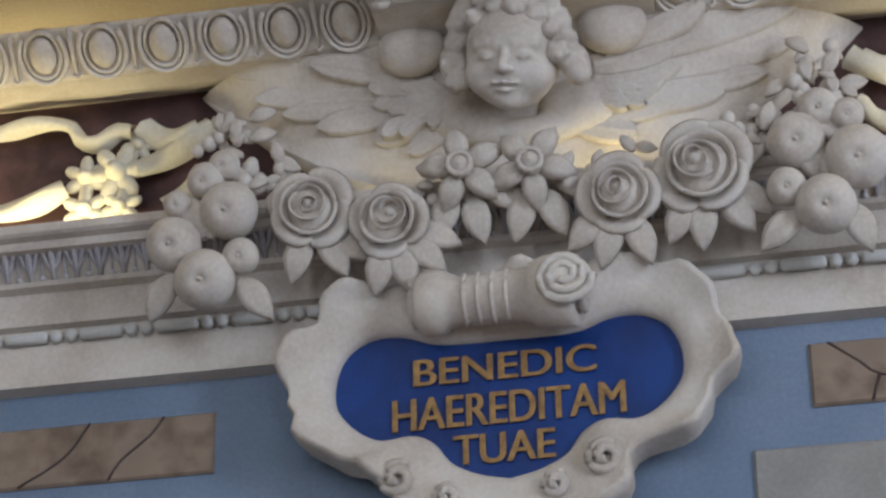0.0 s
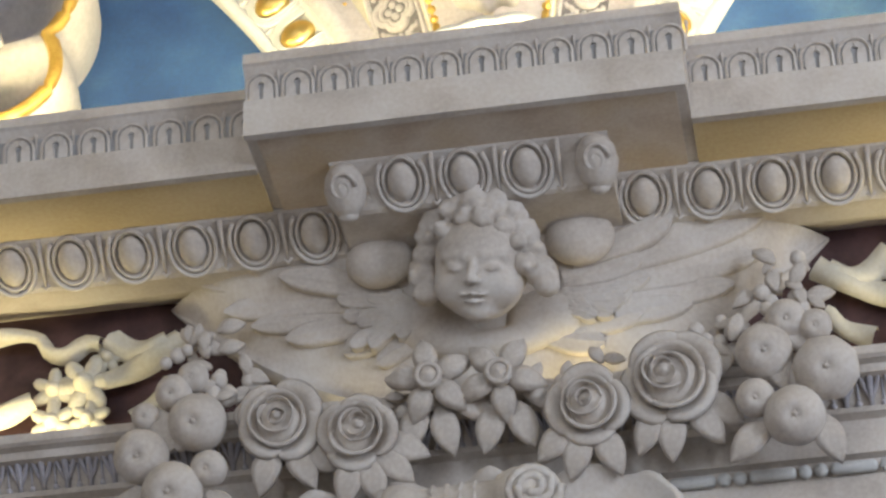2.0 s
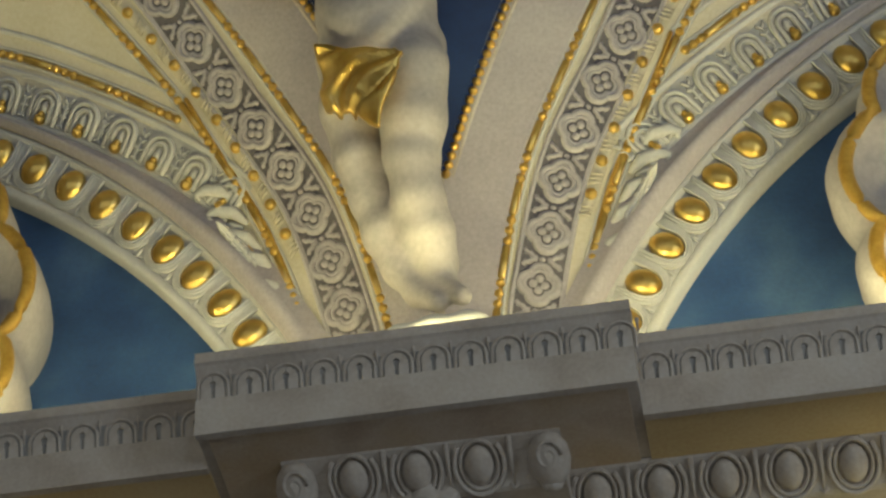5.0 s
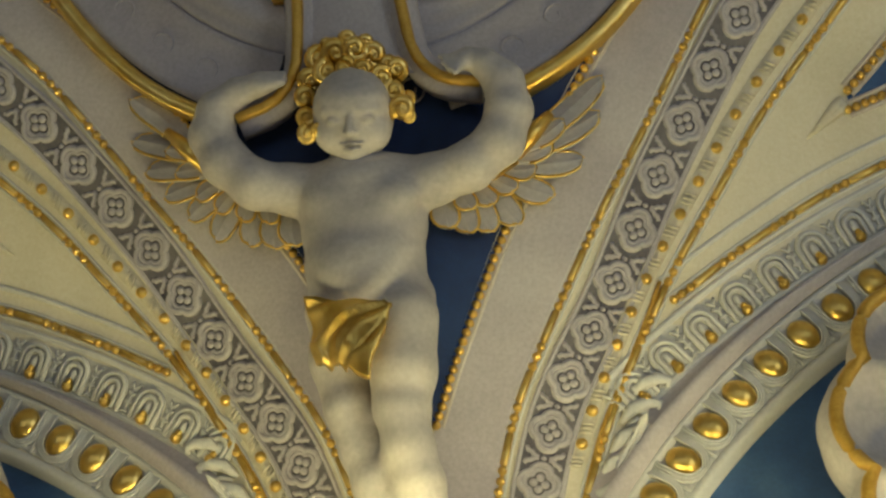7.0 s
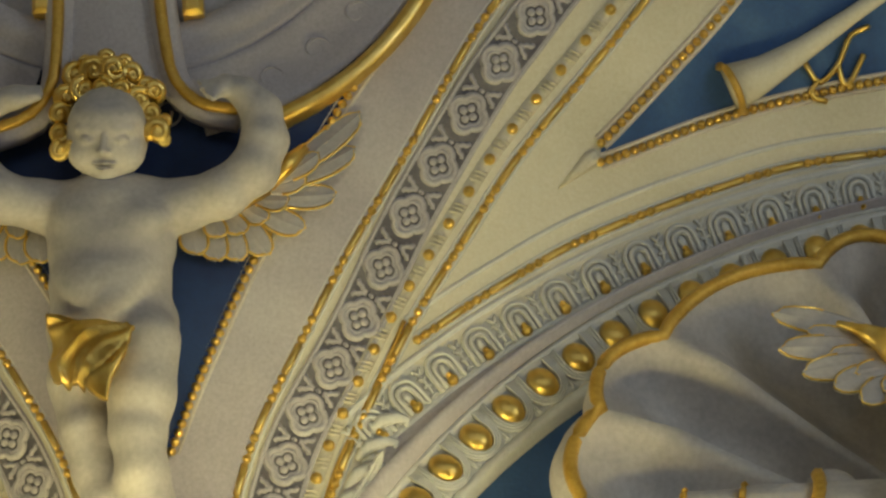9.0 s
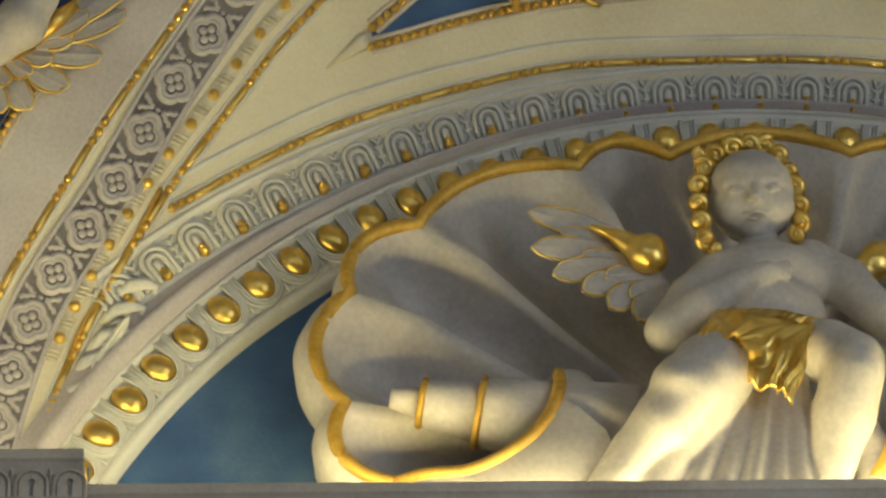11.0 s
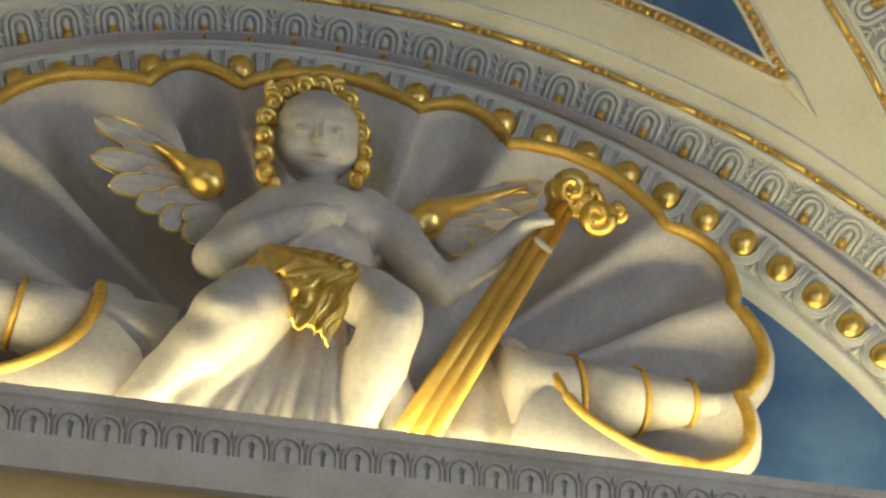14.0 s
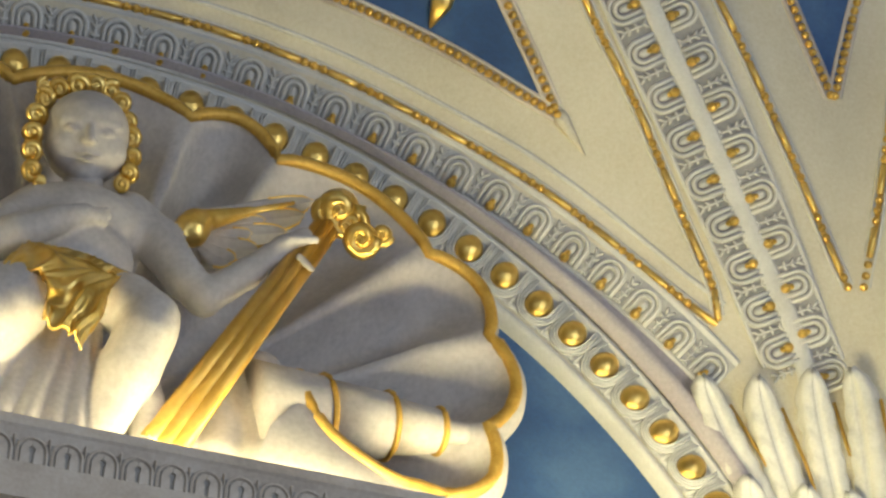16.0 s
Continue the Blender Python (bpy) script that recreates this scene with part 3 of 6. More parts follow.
# blue severy field over the lunette, with its bead strings
SEV_LOW = arc(1.68, 4.79, 3.0, 113.3, 63.6, 0.4)
SEV_L = [(0.50, 7.585), (0.71, 7.745), (0.912, 7.892), (1.30, 8.20)]
SEV_R = [(3.00, 7.495), (2.90, 7.61), (2.778, 7.735), (2.35, 8.17)]
for flip in (False, True):
    v, f, n = [], [], 40
    for i in range(n + 1):
        x = 0.50 + 2.50 * i / n
        zl = 4.79 + math.sqrt(3.0 ** 2 - (x - 1.68) ** 2)
        zu = max(min(7.585 + (x - 0.50) * 0.765, 7.495 + (3.00 - x) * 1.05, 8.3), zl + 0.002)
        for u in np.linspace(0, 1, 5):
            z = zl + (zu - zl) * u
            v.append((2 * AXIS - x if flip else x, vault_y(x, z) - 0.003, z))
    f = [(i * 5 + k, i * 5 + k + 1, i * 5 + k + 6, i * 5 + k + 5) for i in range(n) for k in range(4)]
    tagged(put("severy_field", mesh("severy_field", v, f, BLUE, True)), "blue painted field of the vault over the lunette", "painted field", "severy fields", kind="structure")
    for c in (SEV_LOW, SEV_L, SEV_R):
        beading(c, flip)
    for (x, z), (dx, dz) in (((0.45, 7.535), (-0.75, -0.55)), ((3.045, 7.45), (0.62, -0.60))):
        m = vault_frame(2 * AXIS - x if flip else x, z, -dx if flip else dx, dz, 0.006)
        tagged(put("leaf_tip", mesh("leaf_tip", *join(tube([(0, -0.05, 0), (0, -0.02, 0.004), (0, 0.03, 0.003), (0, 0.11, 0)], [0.020, 0.026, 0.016, 0.002], 6, flat=0.5), tube([(0, -0.03, 0.012), (0, 0.09, 0.004)], [0.005, 0.002], 4)), CREAM, True), m=m), "small pointed stucco leaf at a corner of the moulding", "ornament", "leaf tips")

# ribs of the room's corner
BUD_A = [(2.80, 8.10), (3.12, 7.731), (3.365, 7.44), (3.592, 7.121), (3.767, 6.804)]
BUD_B = [(3.02, 8.06), (3.297, 7.712), (3.513, 7.438), (3.721, 7.116), (3.889, 6.785)]
for c, flip in ((BUD_A, False), (BUD_B, True)):
    th = tagged(empty("rib"), "white stucco rib with leaf arches and gilded buds", "vault rib", "bud ribs of the corner")
    base = on_vault([tuple(p) for p in spline(c, 0.05)])
    put("band", mesh("band", *strip(base, [(-0.066, -0.02), (-0.066, 0.012), (-0.056, 0.014), (-0.052, 0.003), (0.052, 0.003), (0.056, 0.014), (0.066, 0.012), (0.066, -0.02)]), WHITE, True), th)
    # groove shade between the leaf arches is painted as a darker ground
    put("ground", mesh("ground", *strip(base, [(-0.053, 0.005), (0.053, 0.005)]), SHADE_DIRT, True), th, label="grey ground with recess shade put into its colour")
    fr = steps(c, 0.135, 0.006)
    turn = HALF if flip else Matrix()
    place("leaf_arch", M_ARCH, [m @ turn @ Matrix.Translation((-0.035, -0.03, 0)) for m in fr], th)
    place("bud", M_BUD, [m @ turn @ Matrix.Translation((-0.030, -0.03, 0.008)) for m in fr], th)
rope([(2.68, 8.10), (3.013, 7.729), (3.268, 7.444), (3.521, 7.065), (3.57, 6.939)])
rope([(3.12, 8.10), (3.418, 7.762), (3.716, 7.357), (3.934, 7.008)])
rope([(4.03, 7.80), (4.008, 7.392), (3.976, 6.996)])
beading([(3.50, 8.06), (3.659, 7.818), (3.825, 7.56)])
beading([(3.96, 8.10), (3.895, 7.87), (3.840, 7.56)])
v, f = [], []
for i, z in enumerate(np.linspace(7.56, 8.1, 10)):
    a, b = np.interp(z, [7.56, 7.818, 8.10], [3.827, 3.659, 3.48]), np.interp(z, [7.56, 7.87, 8.10], [3.838, 3.895, 3.96])
    v += [(a, vault_y(a, z) - 0.004, z), (b, vault_y(b, z) - 0.004, z)]
tagged(put("corner_field", mesh("corner_field", v, [(2 * i, 2 * i + 1, 2 * i + 3, 2 * i + 2) for i in range(9)], BLUE)), "blue painted field in the vault's corner", "painted field", kind="structure")
plain = spline([((a[0] + b[0]) / 2, (a[1] + b[1]) / 2) for a, b in zip(BUD_A, BUD_B)] + [(3.89, 6.38), (3.93, 5.72)], 0.05)
tagged(put("corner_rib", mesh("corner_rib", *strip(on_vault([tuple(p) for p in plain]), [(-0.030, -0.02), (-0.030, 0.012), (-0.022, 0.018), (0.022, 0.018), (0.030, 0.012), (0.030, -0.02)]), WHITE, True)), "plain white stucco rib in the corner", "vault rib", kind="structure")
# acanthus leaves at the foot of the corner ribs
def acanthus(x, z, dx, dz, size):
    m = vault_frame(x, z, dx, dz, 0.004)
    th = tagged(empty("acanthus"), "white stucco acanthus leaf with gilded veins", "ornament", "acanthus leaves")
    v, f, rows, cols = [], [], 36, 13
    for i in range(rows + 1):
        t = i / rows
        cut = abs(math.sin(7.5 * math.pi * t))
        w = 0.050 * size * math.sqrt(max(0.0, 1 - max(0.0, (t - 0.72) / 0.285) ** 2)) * (0.84 + 0.16 * cut)
        for k in range(cols):
            u = 2 * k / (cols - 1) - 1
            edge = abs(u) > 0.99
            lobe = abs(math.sin(7.5 * math.pi * t - 1.3 * abs(u)))
            v.append((u * w, (-0.34 + 0.46 * t + 0.03 * abs(u)) * size, -0.01 if edge else 0.012 + 0.024 * (1 - u * u) + 0.019 * lobe * abs(u) + 0.055 * t ** 5 - 0.020 * math.exp(-(u / 0.12) ** 2)))
    f = [(i * cols + k, i * cols + k + 1, (i + 1) * cols + k + 1, (i + 1) * cols + k) for i in range(rows) for k in range(cols - 1)]
    f.append(tuple(rows * cols + k for k in range(cols)))
    put("leaf", mesh("leaf_blade", v, f, WHITE, True), th, m)
    put("vein", mesh("vein", *tube([(0.058 * size, -0.34 * size, 0.010), (0.060 * size, -0.10 * size, 0.016), (0.050 * size, 0.06 * size, 0.018)], 0.005 * size, 5), OLD_GOLD, True), th, m, "gilded midrib")


for x, z, dx, dz, size in ((3.60, 6.58, -0.45, 0.9, 1.25), (3.74, 6.58, -0.33, 0.95, 1.2), (3.88, 6.60, -0.25, 0.97, 1.2), (4.00, 6.58, -0.1, 1, 1.2), (3.70, 6.24, -0.3, 0.95, 1.3), (3.86, 6.22, -0.2, 1, 1.3), (4.0, 6.20, -0.1, 1, 1.2), (-0.235, 6.64, 0.5, 0.86, 0.36), (-1.365, 6.64, -0.5, 0.86, 0.36)):
    acanthus(x, z, dx, dz, size)

for flip in (False, True):
    c = [(-0.108, 7.084), (-0.234, 6.838), (-0.323, 6.657), (-0.389, 6.454)]
    th = tagged(empty("leaf_spray"), "white stucco leaf spray with a gilded stem at the arch's foot", "ornament", "leaf sprays of the arches")
    put("stem", mesh("stem", *tube([m.translation for m in on_vault([tuple(q) for q in spline(mirrored(c) if flip else c, 0.03)], 0.008)], 0.0065, 6), OLD_GOLD, True), th, label="thin gilded stem")
    for x, z, dx, dz, ln in ((-0.300, 6.60, 0.75, 0.66, 0.13), (-0.265, 6.69, 0.80, 0.60, 0.12), (-0.225, 6.77, 0.80, 0.55, 0.11), (-0.335, 6.52, 0.72, 0.68, 0.12), (-0.36, 6.43, 0.66, 0.74, 0.10)):
        m = vault_frame(2 * AXIS - x if flip else x, z, -dx if flip else dx, dz, 0.006)
        k = -1 if flip else 1
        put("frond", mesh("frond", *join(tube([(0, 0, 0), (-k * 0.012, 0.4 * ln, 0.014), (0, 0.8 * ln, 0.018), (k * 0.022, ln, 0.016), (k * 0.034, 0.88 * ln, 0.012)], [0.008, 0.020, 0.018, 0.013, 0.007], 7, flat=0.7), tube([(k * 0.016, 0.05 * ln, 0.002), (k * 0.022, 0.35 * ln, 0.008), (k * 0.036, 0.55 * ln, 0.004)], [0.006, 0.011, 0.005], 6)), WHITE, True), th, m)

# ---- cornice and architrave ornaments ----
def slope_pose(x, y, z, ny, nz):
    """Upright pose on a face that runs along x with the normal (0, ny, nz): x along the wall, y up the face."""
    n = Vector((0, ny, nz)).normalized()
    s = Vector((1, 0, 0))
    t = n.cross(s)
    m = Matrix((s, t, n)).transposed().to_4x4()
    m.translation = (x, y, z)
    return m


for x in [-1.205 - 0.152 * i for i in range(9)] + [-0.402 + 0.152 * i for i in range(6)]:
    m = slope_pose(x, 5.553, 5.423, -0.62, -0.78)
    put("egg", M_COVE_EGG, CORNICE, m)
    put("egg_ring", M_COVE_RING, CORNICE, m)
for x in (-0.958, -0.808, -0.660):
    m = slope_pose(x, 5.378, 5.424, -0.62, -0.78)
    put("egg", M_COVE_EGG, CORNICE, m)
    put("egg_ring", M_COVE_RING, CORNICE, m)
for x, s in ((-1.095, 1), (-0.495, -1)):
    m = slope_pose(x, 5.368, 5.428, -0.75, -0.66)
    spiral = [(0.030 * (1 - i / 22) * math.cos(i * 0.55), 0.010 + 0.036 * (1 - i / 22) * math.sin(i * 0.55), 0.034) for i in range(20)]
    put("corner_leaf", mesh("corner_leaf", *join(ball(0.046, 0.062, 0.040, 12, 8, -0.01), tube(spiral, 0.006, 5), moved(ball(0.024, 0.018, 0.022, 10, 7), Matrix.Translation((0, -0.052, 0.0)))), STUCCO, True), CORNICE, m @ Matrix.Translation((0, -0.016, 0)) @ Matrix.Scale(1.12, 4), "scrolled stucco corner leaf")
# dirt and recess shade are both put into this ground's grey
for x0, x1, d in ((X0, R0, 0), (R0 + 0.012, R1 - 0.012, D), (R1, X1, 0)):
    put("leaf_ground", mesh("leaf_ground", *prism([(5.318 - d, 5.628), (5.3285 - d, 5.576), (5.34 - d, 5.576), (5.34 - d, 5.628)], x0, x1), SHADE_DIRT), CORNICE, label="darkened ground of the leaf band")
for x0, x1, d in ((-2.45, R0 - 0.03, 0), (R0 + 0.04, R1 - 0.03, D), (R1 + 0.04, 3.7, 0)):
    n = int((x1 - x0) / 0.0865)
    for i in range(n + 1):
        put("tongue", M_TONGUE, CORNICE, slope_pose(x0 + (x1 - x0) * i / n, 5.324 - d, 5.603, -0.97, -0.22))
for i in range(48):
    put("acanthus_leaf", M_ACANTHUS, ARCHITRAVE, slope_pose(-2.42 + 0.058 * i, 5.698, 4.918, -0.86, -0.5))
for i in range(16):
    x = -2.40 + 0.186 * i
    put("spindle", M_SPINDLE, ARCHITRAVE, slope_pose(x, 5.752, 4.746, -1, 0))
    for dx in (0.074, 0.111):
        put("pearl", M_PEARL, ARCHITRAVE, slope_pose(x + dx, 5.752, 4.746, -1, 0))


# ---- sculpture ----
class Clay:
    """Lumps and limbs blended into one skin; each carries the number of its material."""

    def __init__(self, blend, cut=0.006):
        self.prims, self.blend, self.cut = [], blend, cut

    def limb(self, a, b, ra, rb, mat=0):
        self.prims.append((0, np.array(a), np.array(b), ra, rb, mat))

    def lump(self, c, r, mat=0):
        self.prims.append((1, np.array(c), np.array(r), 0, 0, mat))

    def carve(self, a, b, ra, rb):
        self.prims.append((2, np.array(a), np.array(b), ra, rb, 0))

    def distance(self, p, prim):
        kind, a, b, ra, rb, mat = prim
        if kind == 1:
            q = (p - a) / b
            k = np.linalg.norm(q, axis=-1)
            return (k - 1) * b.min() * np.where(k < 1, 1, 0.5 + 0.5 * b.min() / b.max()) * (b.max() / b.min()) ** 0.3
        d = b - a
        h = np.clip(((p - a) @ d) / max(d @ d, 1e-9), 0, 1)
        return np.linalg.norm(p - a - h[..., None] * d, axis=-1) - (ra + (rb - ra) * h)

    def skin(self, h):
        lo = np.min([np.minimum(q[1], q[2] if q[0] != 1 else q[1]) - (max(q[3], q[4]) if q[0] != 1 else q[2]) for q in self.prims], axis=0) - 2 * h
        hi = np.max([np.maximum(q[1], q[2] if q[0] != 1 else q[1]) + (max(q[3], q[4]) if q[0] != 1 else q[2]) for q in self.prims], axis=0) + 2 * h
        n = np.ceil((hi - lo) / h).astype(int) + 1
        field, owner, best = np.full(n, 1.0), np.zeros(n, int), np.full(n, 1.0)
        for q in self.prims:
            r = np.full(3, max(q[3], q[4])) if q[0] != 1 else q[2]
            e = q[2] if q[0] != 1 else q[1]
            k = self.blend[q[5]]
            i0 = np.maximum(((np.minimum(q[1], e) - r - 2.5 * k - 4 * h - lo) / h).astype(int), 0)
            i1 = np.minimum(((np.maximum(q[1], e) + r + 2.5 * k + 4 * h - lo) / h).astype(int) + 2, n)
            sl = tuple(slice(a, b) for a, b in zip(i0, i1))
            g = np.stack(np.meshgrid(*[lo[j] + h * np.arange(i0[j], i1[j]) for j in range(3)], indexing="ij"), -1)
            d = self.distance(g, q)
            f = field[sl]
            if q[0] == 2:
                t = np.clip(0.5 - 0.5 * (f + d) / self.cut, 0, 1)
                field[sl] = f + (-d - f) * t + self.cut * t * (1 - t)
                continue
            t = np.clip(0.5 + 0.5 * (f - d) / k, 0, 1)
            field[sl] = f + (d - f) * t - k * t * (1 - t)
            near = d < best[sl]
            best[sl] = np.where(near, d, best[sl])
            owner[sl] = np.where(near, q[5], owner[sl])
        ins = field < 0
        c = [ins[i:n[0] - 1 + i, j:n[1] - 1 + j, k:n[2] - 1 + k] for i in (0, 1) for j in (0, 1) for k in (0, 1)]
        cnt = sum(x.astype(int) for x in c)
        cells = np.argwhere((cnt > 0) & (cnt < 8))
        idx = np.full(n - 1, -1)
        idx[tuple(cells.T)] = np.arange(len(cells))
        acc, num = np.zeros((len(cells), 3)), np.zeros(len(cells))
        corner = [np.array((i, j, k)) for i in (0, 1) for j in (0, 1) for k in (0, 1)]
        for a in range(8):
            for b in range(a + 1, 8):
                if np.abs(corner[a] - corner[b]).sum() != 1:
                    continue
                fa, fb = field[tuple((cells + corner[a]).T)], field[tuple((cells + corner[b]).T)]
                cross = (fa < 0) != (fb < 0)
                t = np.where(cross, fa / np.where(cross, fa - fb, 1), 0)
                acc += cross[:, None] * (corner[a] + t[:, None] * (corner[b] - corner[a]))
                num += cross
        verts = lo + h * (cells + acc / num[:, None])
        faces, mats = [], []
        for ax in range(3):
            u, w = [k for k in range(3) if k != ax]
            step = np.zeros(3, int)
            step[ax] = 1
            sa = tuple(slice(0, n[k] - 1) if k == ax else slice(1, n[k] - 1) for k in range(3))
            sb = tuple(slice(1, n[k]) if k == ax else slice(1, n[k] - 1) for k in range(3))
            edge = np.argwhere(ins[sa] != ins[sb])
            off = np.ones(3, int)
            off[ax] = 0
            edge = edge + off
            du, dw = np.zeros(3, int), np.zeros(3, int)
            du[u], dw[w] = 1, 1
            quad = np.stack([idx[tuple((edge - s).T)] for s in (0 * du, du, du + dw, dw)], 1)
            flip = ins[tuple(edge.T)] == (ax == 1)
            quad[flip] = quad[flip][:, ::-1]
            faces.append(quad)
            mats.append(owner[tuple(edge.T)])
        return verts, np.vstack(faces), np.concatenate(mats)


def sculpt_head(b):
    """A plain child's face, one unit from brow to chin, looking along z with y up."""
    b.lump((0, 0.10, -0.15), (0.80, 0.84, 0.82))
    b.lump((0, -0.22, 0.06), (0.74, 0.68, 0.62))
    b.lump((0, 0.28, 0.20), (0.64, 0.44, 0.48))
    b.lump((0, -0.74, 0.34), (0.26, 0.18, 0.22))
    for s in (-1, 1):
        b.lump((s * 0.40, -0.33, 0.32), (0.33, 0.31, 0.30))
        b.limb((s * 0.50, 0.15, 0.52), (s * 0.17, 0.17, 0.63), 0.05, 0.05)
        b.carve((s * 0.41, 0.00, 0.79), (s * 0.24, -0.01, 0.83), 0.10, 0.095)
        b.lump((s * 0.31, -0.01, 0.60), (0.15, 0.085, 0.10), 2)
        b.limb((s * 0.45, -0.045, 0.61), (s * 0.31, -0.075, 0.69), 0.018, 0.024, 2)
        b.limb((s * 0.31, -0.075, 0.69), (s * 0.18, -0.035, 0.67), 0.024, 0.018, 2)
        b.lump((s * 0.085, -0.25, 0.76), (0.075, 0.06, 0.07), 2)
        b.limb((s * 0.22, -0.485, 0.645), (0, -0.475, 0.735), 0.024, 0.042, 2)
        b.limb((s * 0.17, -0.575, 0.645), (0, -0.590, 0.71), 0.028, 0.046, 2)
    b.limb((0, 0.12, 0.66), (0, -0.22, 0.83), 0.055, 0.090, 2)
    b.carve((-0.23, -0.52, 0.74), (0.23, -0.52, 0.74), 0.024, 0.024)


def blade(a, b, w, out, lift=0.010, thick=0.012):
    """One feather from root a to tip b: a bent vane with a keel, and the line of its edge."""
    a, b = Vector(a), Vector(b)
    ln = (b - a).length
    t = (b - a) / ln
    n = (Vector(out) - t * t.dot(Vector(out))).normalized()
    s = t.cross(n)
    v, f, left, right, rows = [], [], [], [], 14
    for i in range(rows + 1):
        u = i / rows
        k = w * min(1.0, 0.62 + 0.7 * u) * math.sqrt(max(0.0, 1 - max(0.0, (u - 0.66) / 0.345) ** 2))
        c = a + t * ln * u + s * w * 0.28 * math.sin(math.pi * u) + n * lift * u
        for q, h in ((-1, -thick), (-1, 0.0), (-0.72, 0.0035), (-0.4, 0.0005), (-0.1, 0.005), (0.1, 0.005), (0.4, 0.0005), (0.72, 0.0035), (1, 0.0), (1, -thick)):
            v.append(c + s * q * k + n * h)
        left.append(c - s * k)
        right.append(c + s * k)
    f = [(i * 10 + j, i * 10 + j + 1, (i + 1) * 10 + j + 1, (i + 1) * 10 + j) for i in range(rows) for j in range(9)]
    return (v, f), left[5:] + right[-2:4:-1]


def cloth(corners, bulge, seed, n=26):
    """A crumpled cloth between four corners (top left, top right, bottom right, bottom left), with sharp folds."""
    p = [Vector(c) for c in corners]
    rnd = random.Random(seed)
    folds = [(fr, rnd.uniform(0, 1), am) for fr, am in ((2.1, 0.024), (3.7, 0.018), (6.3, 0.010))]
    v = []
    for i in range(n + 1):
        for j in range(n + 1):
            a, c = j / n, i / n
            q = (p[0] * (1 - a) + p[1] * a) * (1 - c) + (p[3] * (1 - a) + p[2] * a) * c
            h = bulge * math.sin(math.pi * (0.12 + 0.76 * a)) * (0.6 + 0.4 * math.sin(math.pi * c))
            ang = math.atan2(c + 0.12, 1.10 - a) + 0.25 * math.sin(5 * a + seed) * c + 0.10 * abs(math.sin(6 * c + 3 * a))
            for fr, off, am in folds:
                h += am * (1 - abs(((ang * fr + off) % 1.0) * 2 - 1)) * min(1, 0.35 + c + 0.6 * (1 - a))
            q = q + Vector((0.006 * math.sin(9 * c + seed), -h, 0.008 * math.sin(8 * a + seed) * c))
            v.append(q)
    m = n + 1
    f = [(i * m + j, i * m + j + 1, (i + 1) * m + j + 1, (i + 1) * m + j) for i in range(n) for j in range(n)]
    k = len(v)
    v += [q + Vector((0, 0.014, 0)) for q in v]
    f += [tuple(k + e for e in reversed(g)) for g in f]
    rim = [j for j in range(m)] + [i * m + n for i in range(1, m)] + [n * m + j for j in range(n - 1, -1, -1)] + [i * m for i in range(n - 1, 0, -1)]
    f += [(rim[i], k + rim[i], k + rim[(i + 1) % len(rim)], rim[(i + 1) % len(rim)]) for i in range(len(rim))]
    return v, f


def curls(rows, seed):
    """Locks of hair: each a spiral of a thick strand round a hollow."""
    rnd = random.Random(seed)
    out = []
    for c, r in rows:
        c = Vector(c)
        n = (Vector(EYE) - c).normalized()
        s = n.cross(Vector((0, 0, 1))).normalized()
        t = s.cross(n)
        a0, d = rnd.uniform(0, 6.28), rnd.choice((-1, 1))
        pts, rad = [], []
        for i in range(18):
            u = i / 17
            q = r * (0.86 - 0.70 * u)
            a = a0 + d * u * 8.5
            pts.append(c + s * q * math.cos(a) + t * q * math.sin(a) * 1.1 + n * r * (0.15 + 0.75 * u - 0.25 * u * u))
            rad.append(r * (0.31 + 0.16 * math.sin(math.pi * min(u + 0.2, 1))))
        out.append(tube(pts, rad, 7))
        out.append(moved(ball(r * 0.95, r * 0.95, r * 0.95, 12, 8), Matrix.Translation(c - n * r * 0.12)))
    return join(*out)


def statue(name, clay, h, materials, label, category, head=None, pieces=()):
    v, f, m = clay.skin(h)
    v, f, m = v.tolist(), f.tolist(), m.tolist()
    if head:
        centre, size, yaw, roll, pitch = head
        face = Clay((0.13, 0.05, 0.035), 0.06)
        sculpt_head(face)
        hv, hf, hm = face.skin(0.034)
        out = (Vector(EYE) - Vector(centre)).normalized()
        side = Vector((0, 0, 1)).cross(out).normalized()
        turn = Matrix((side, out.cross(side), out)).transposed() @ Euler((radians(pitch), radians(yaw), radians(roll))).to_matrix()
        hv = hv @ (np.array(turn).T * size) + np.array(centre)
        f += (hf + len(v)).tolist()
        v += hv.tolist()
        m += hm.tolist()
    for (pv, pf), k in pieces:
        f += [tuple(i + len(v) for i in g) for g in pf]
        v += [tuple(q) for q in pv]
        m += [k] * len(pf)
    me = bpy.data.meshes.new(name)
    me.from_pydata(v, [], f)
    for k in materials:
        me.materials.append(k)
    me.polygons.foreach_set("material_index", m)
    me.polygons.foreach_set("use_smooth", [True] * len(f))
    me.update()
    return tagged(new(name, me), label, category)


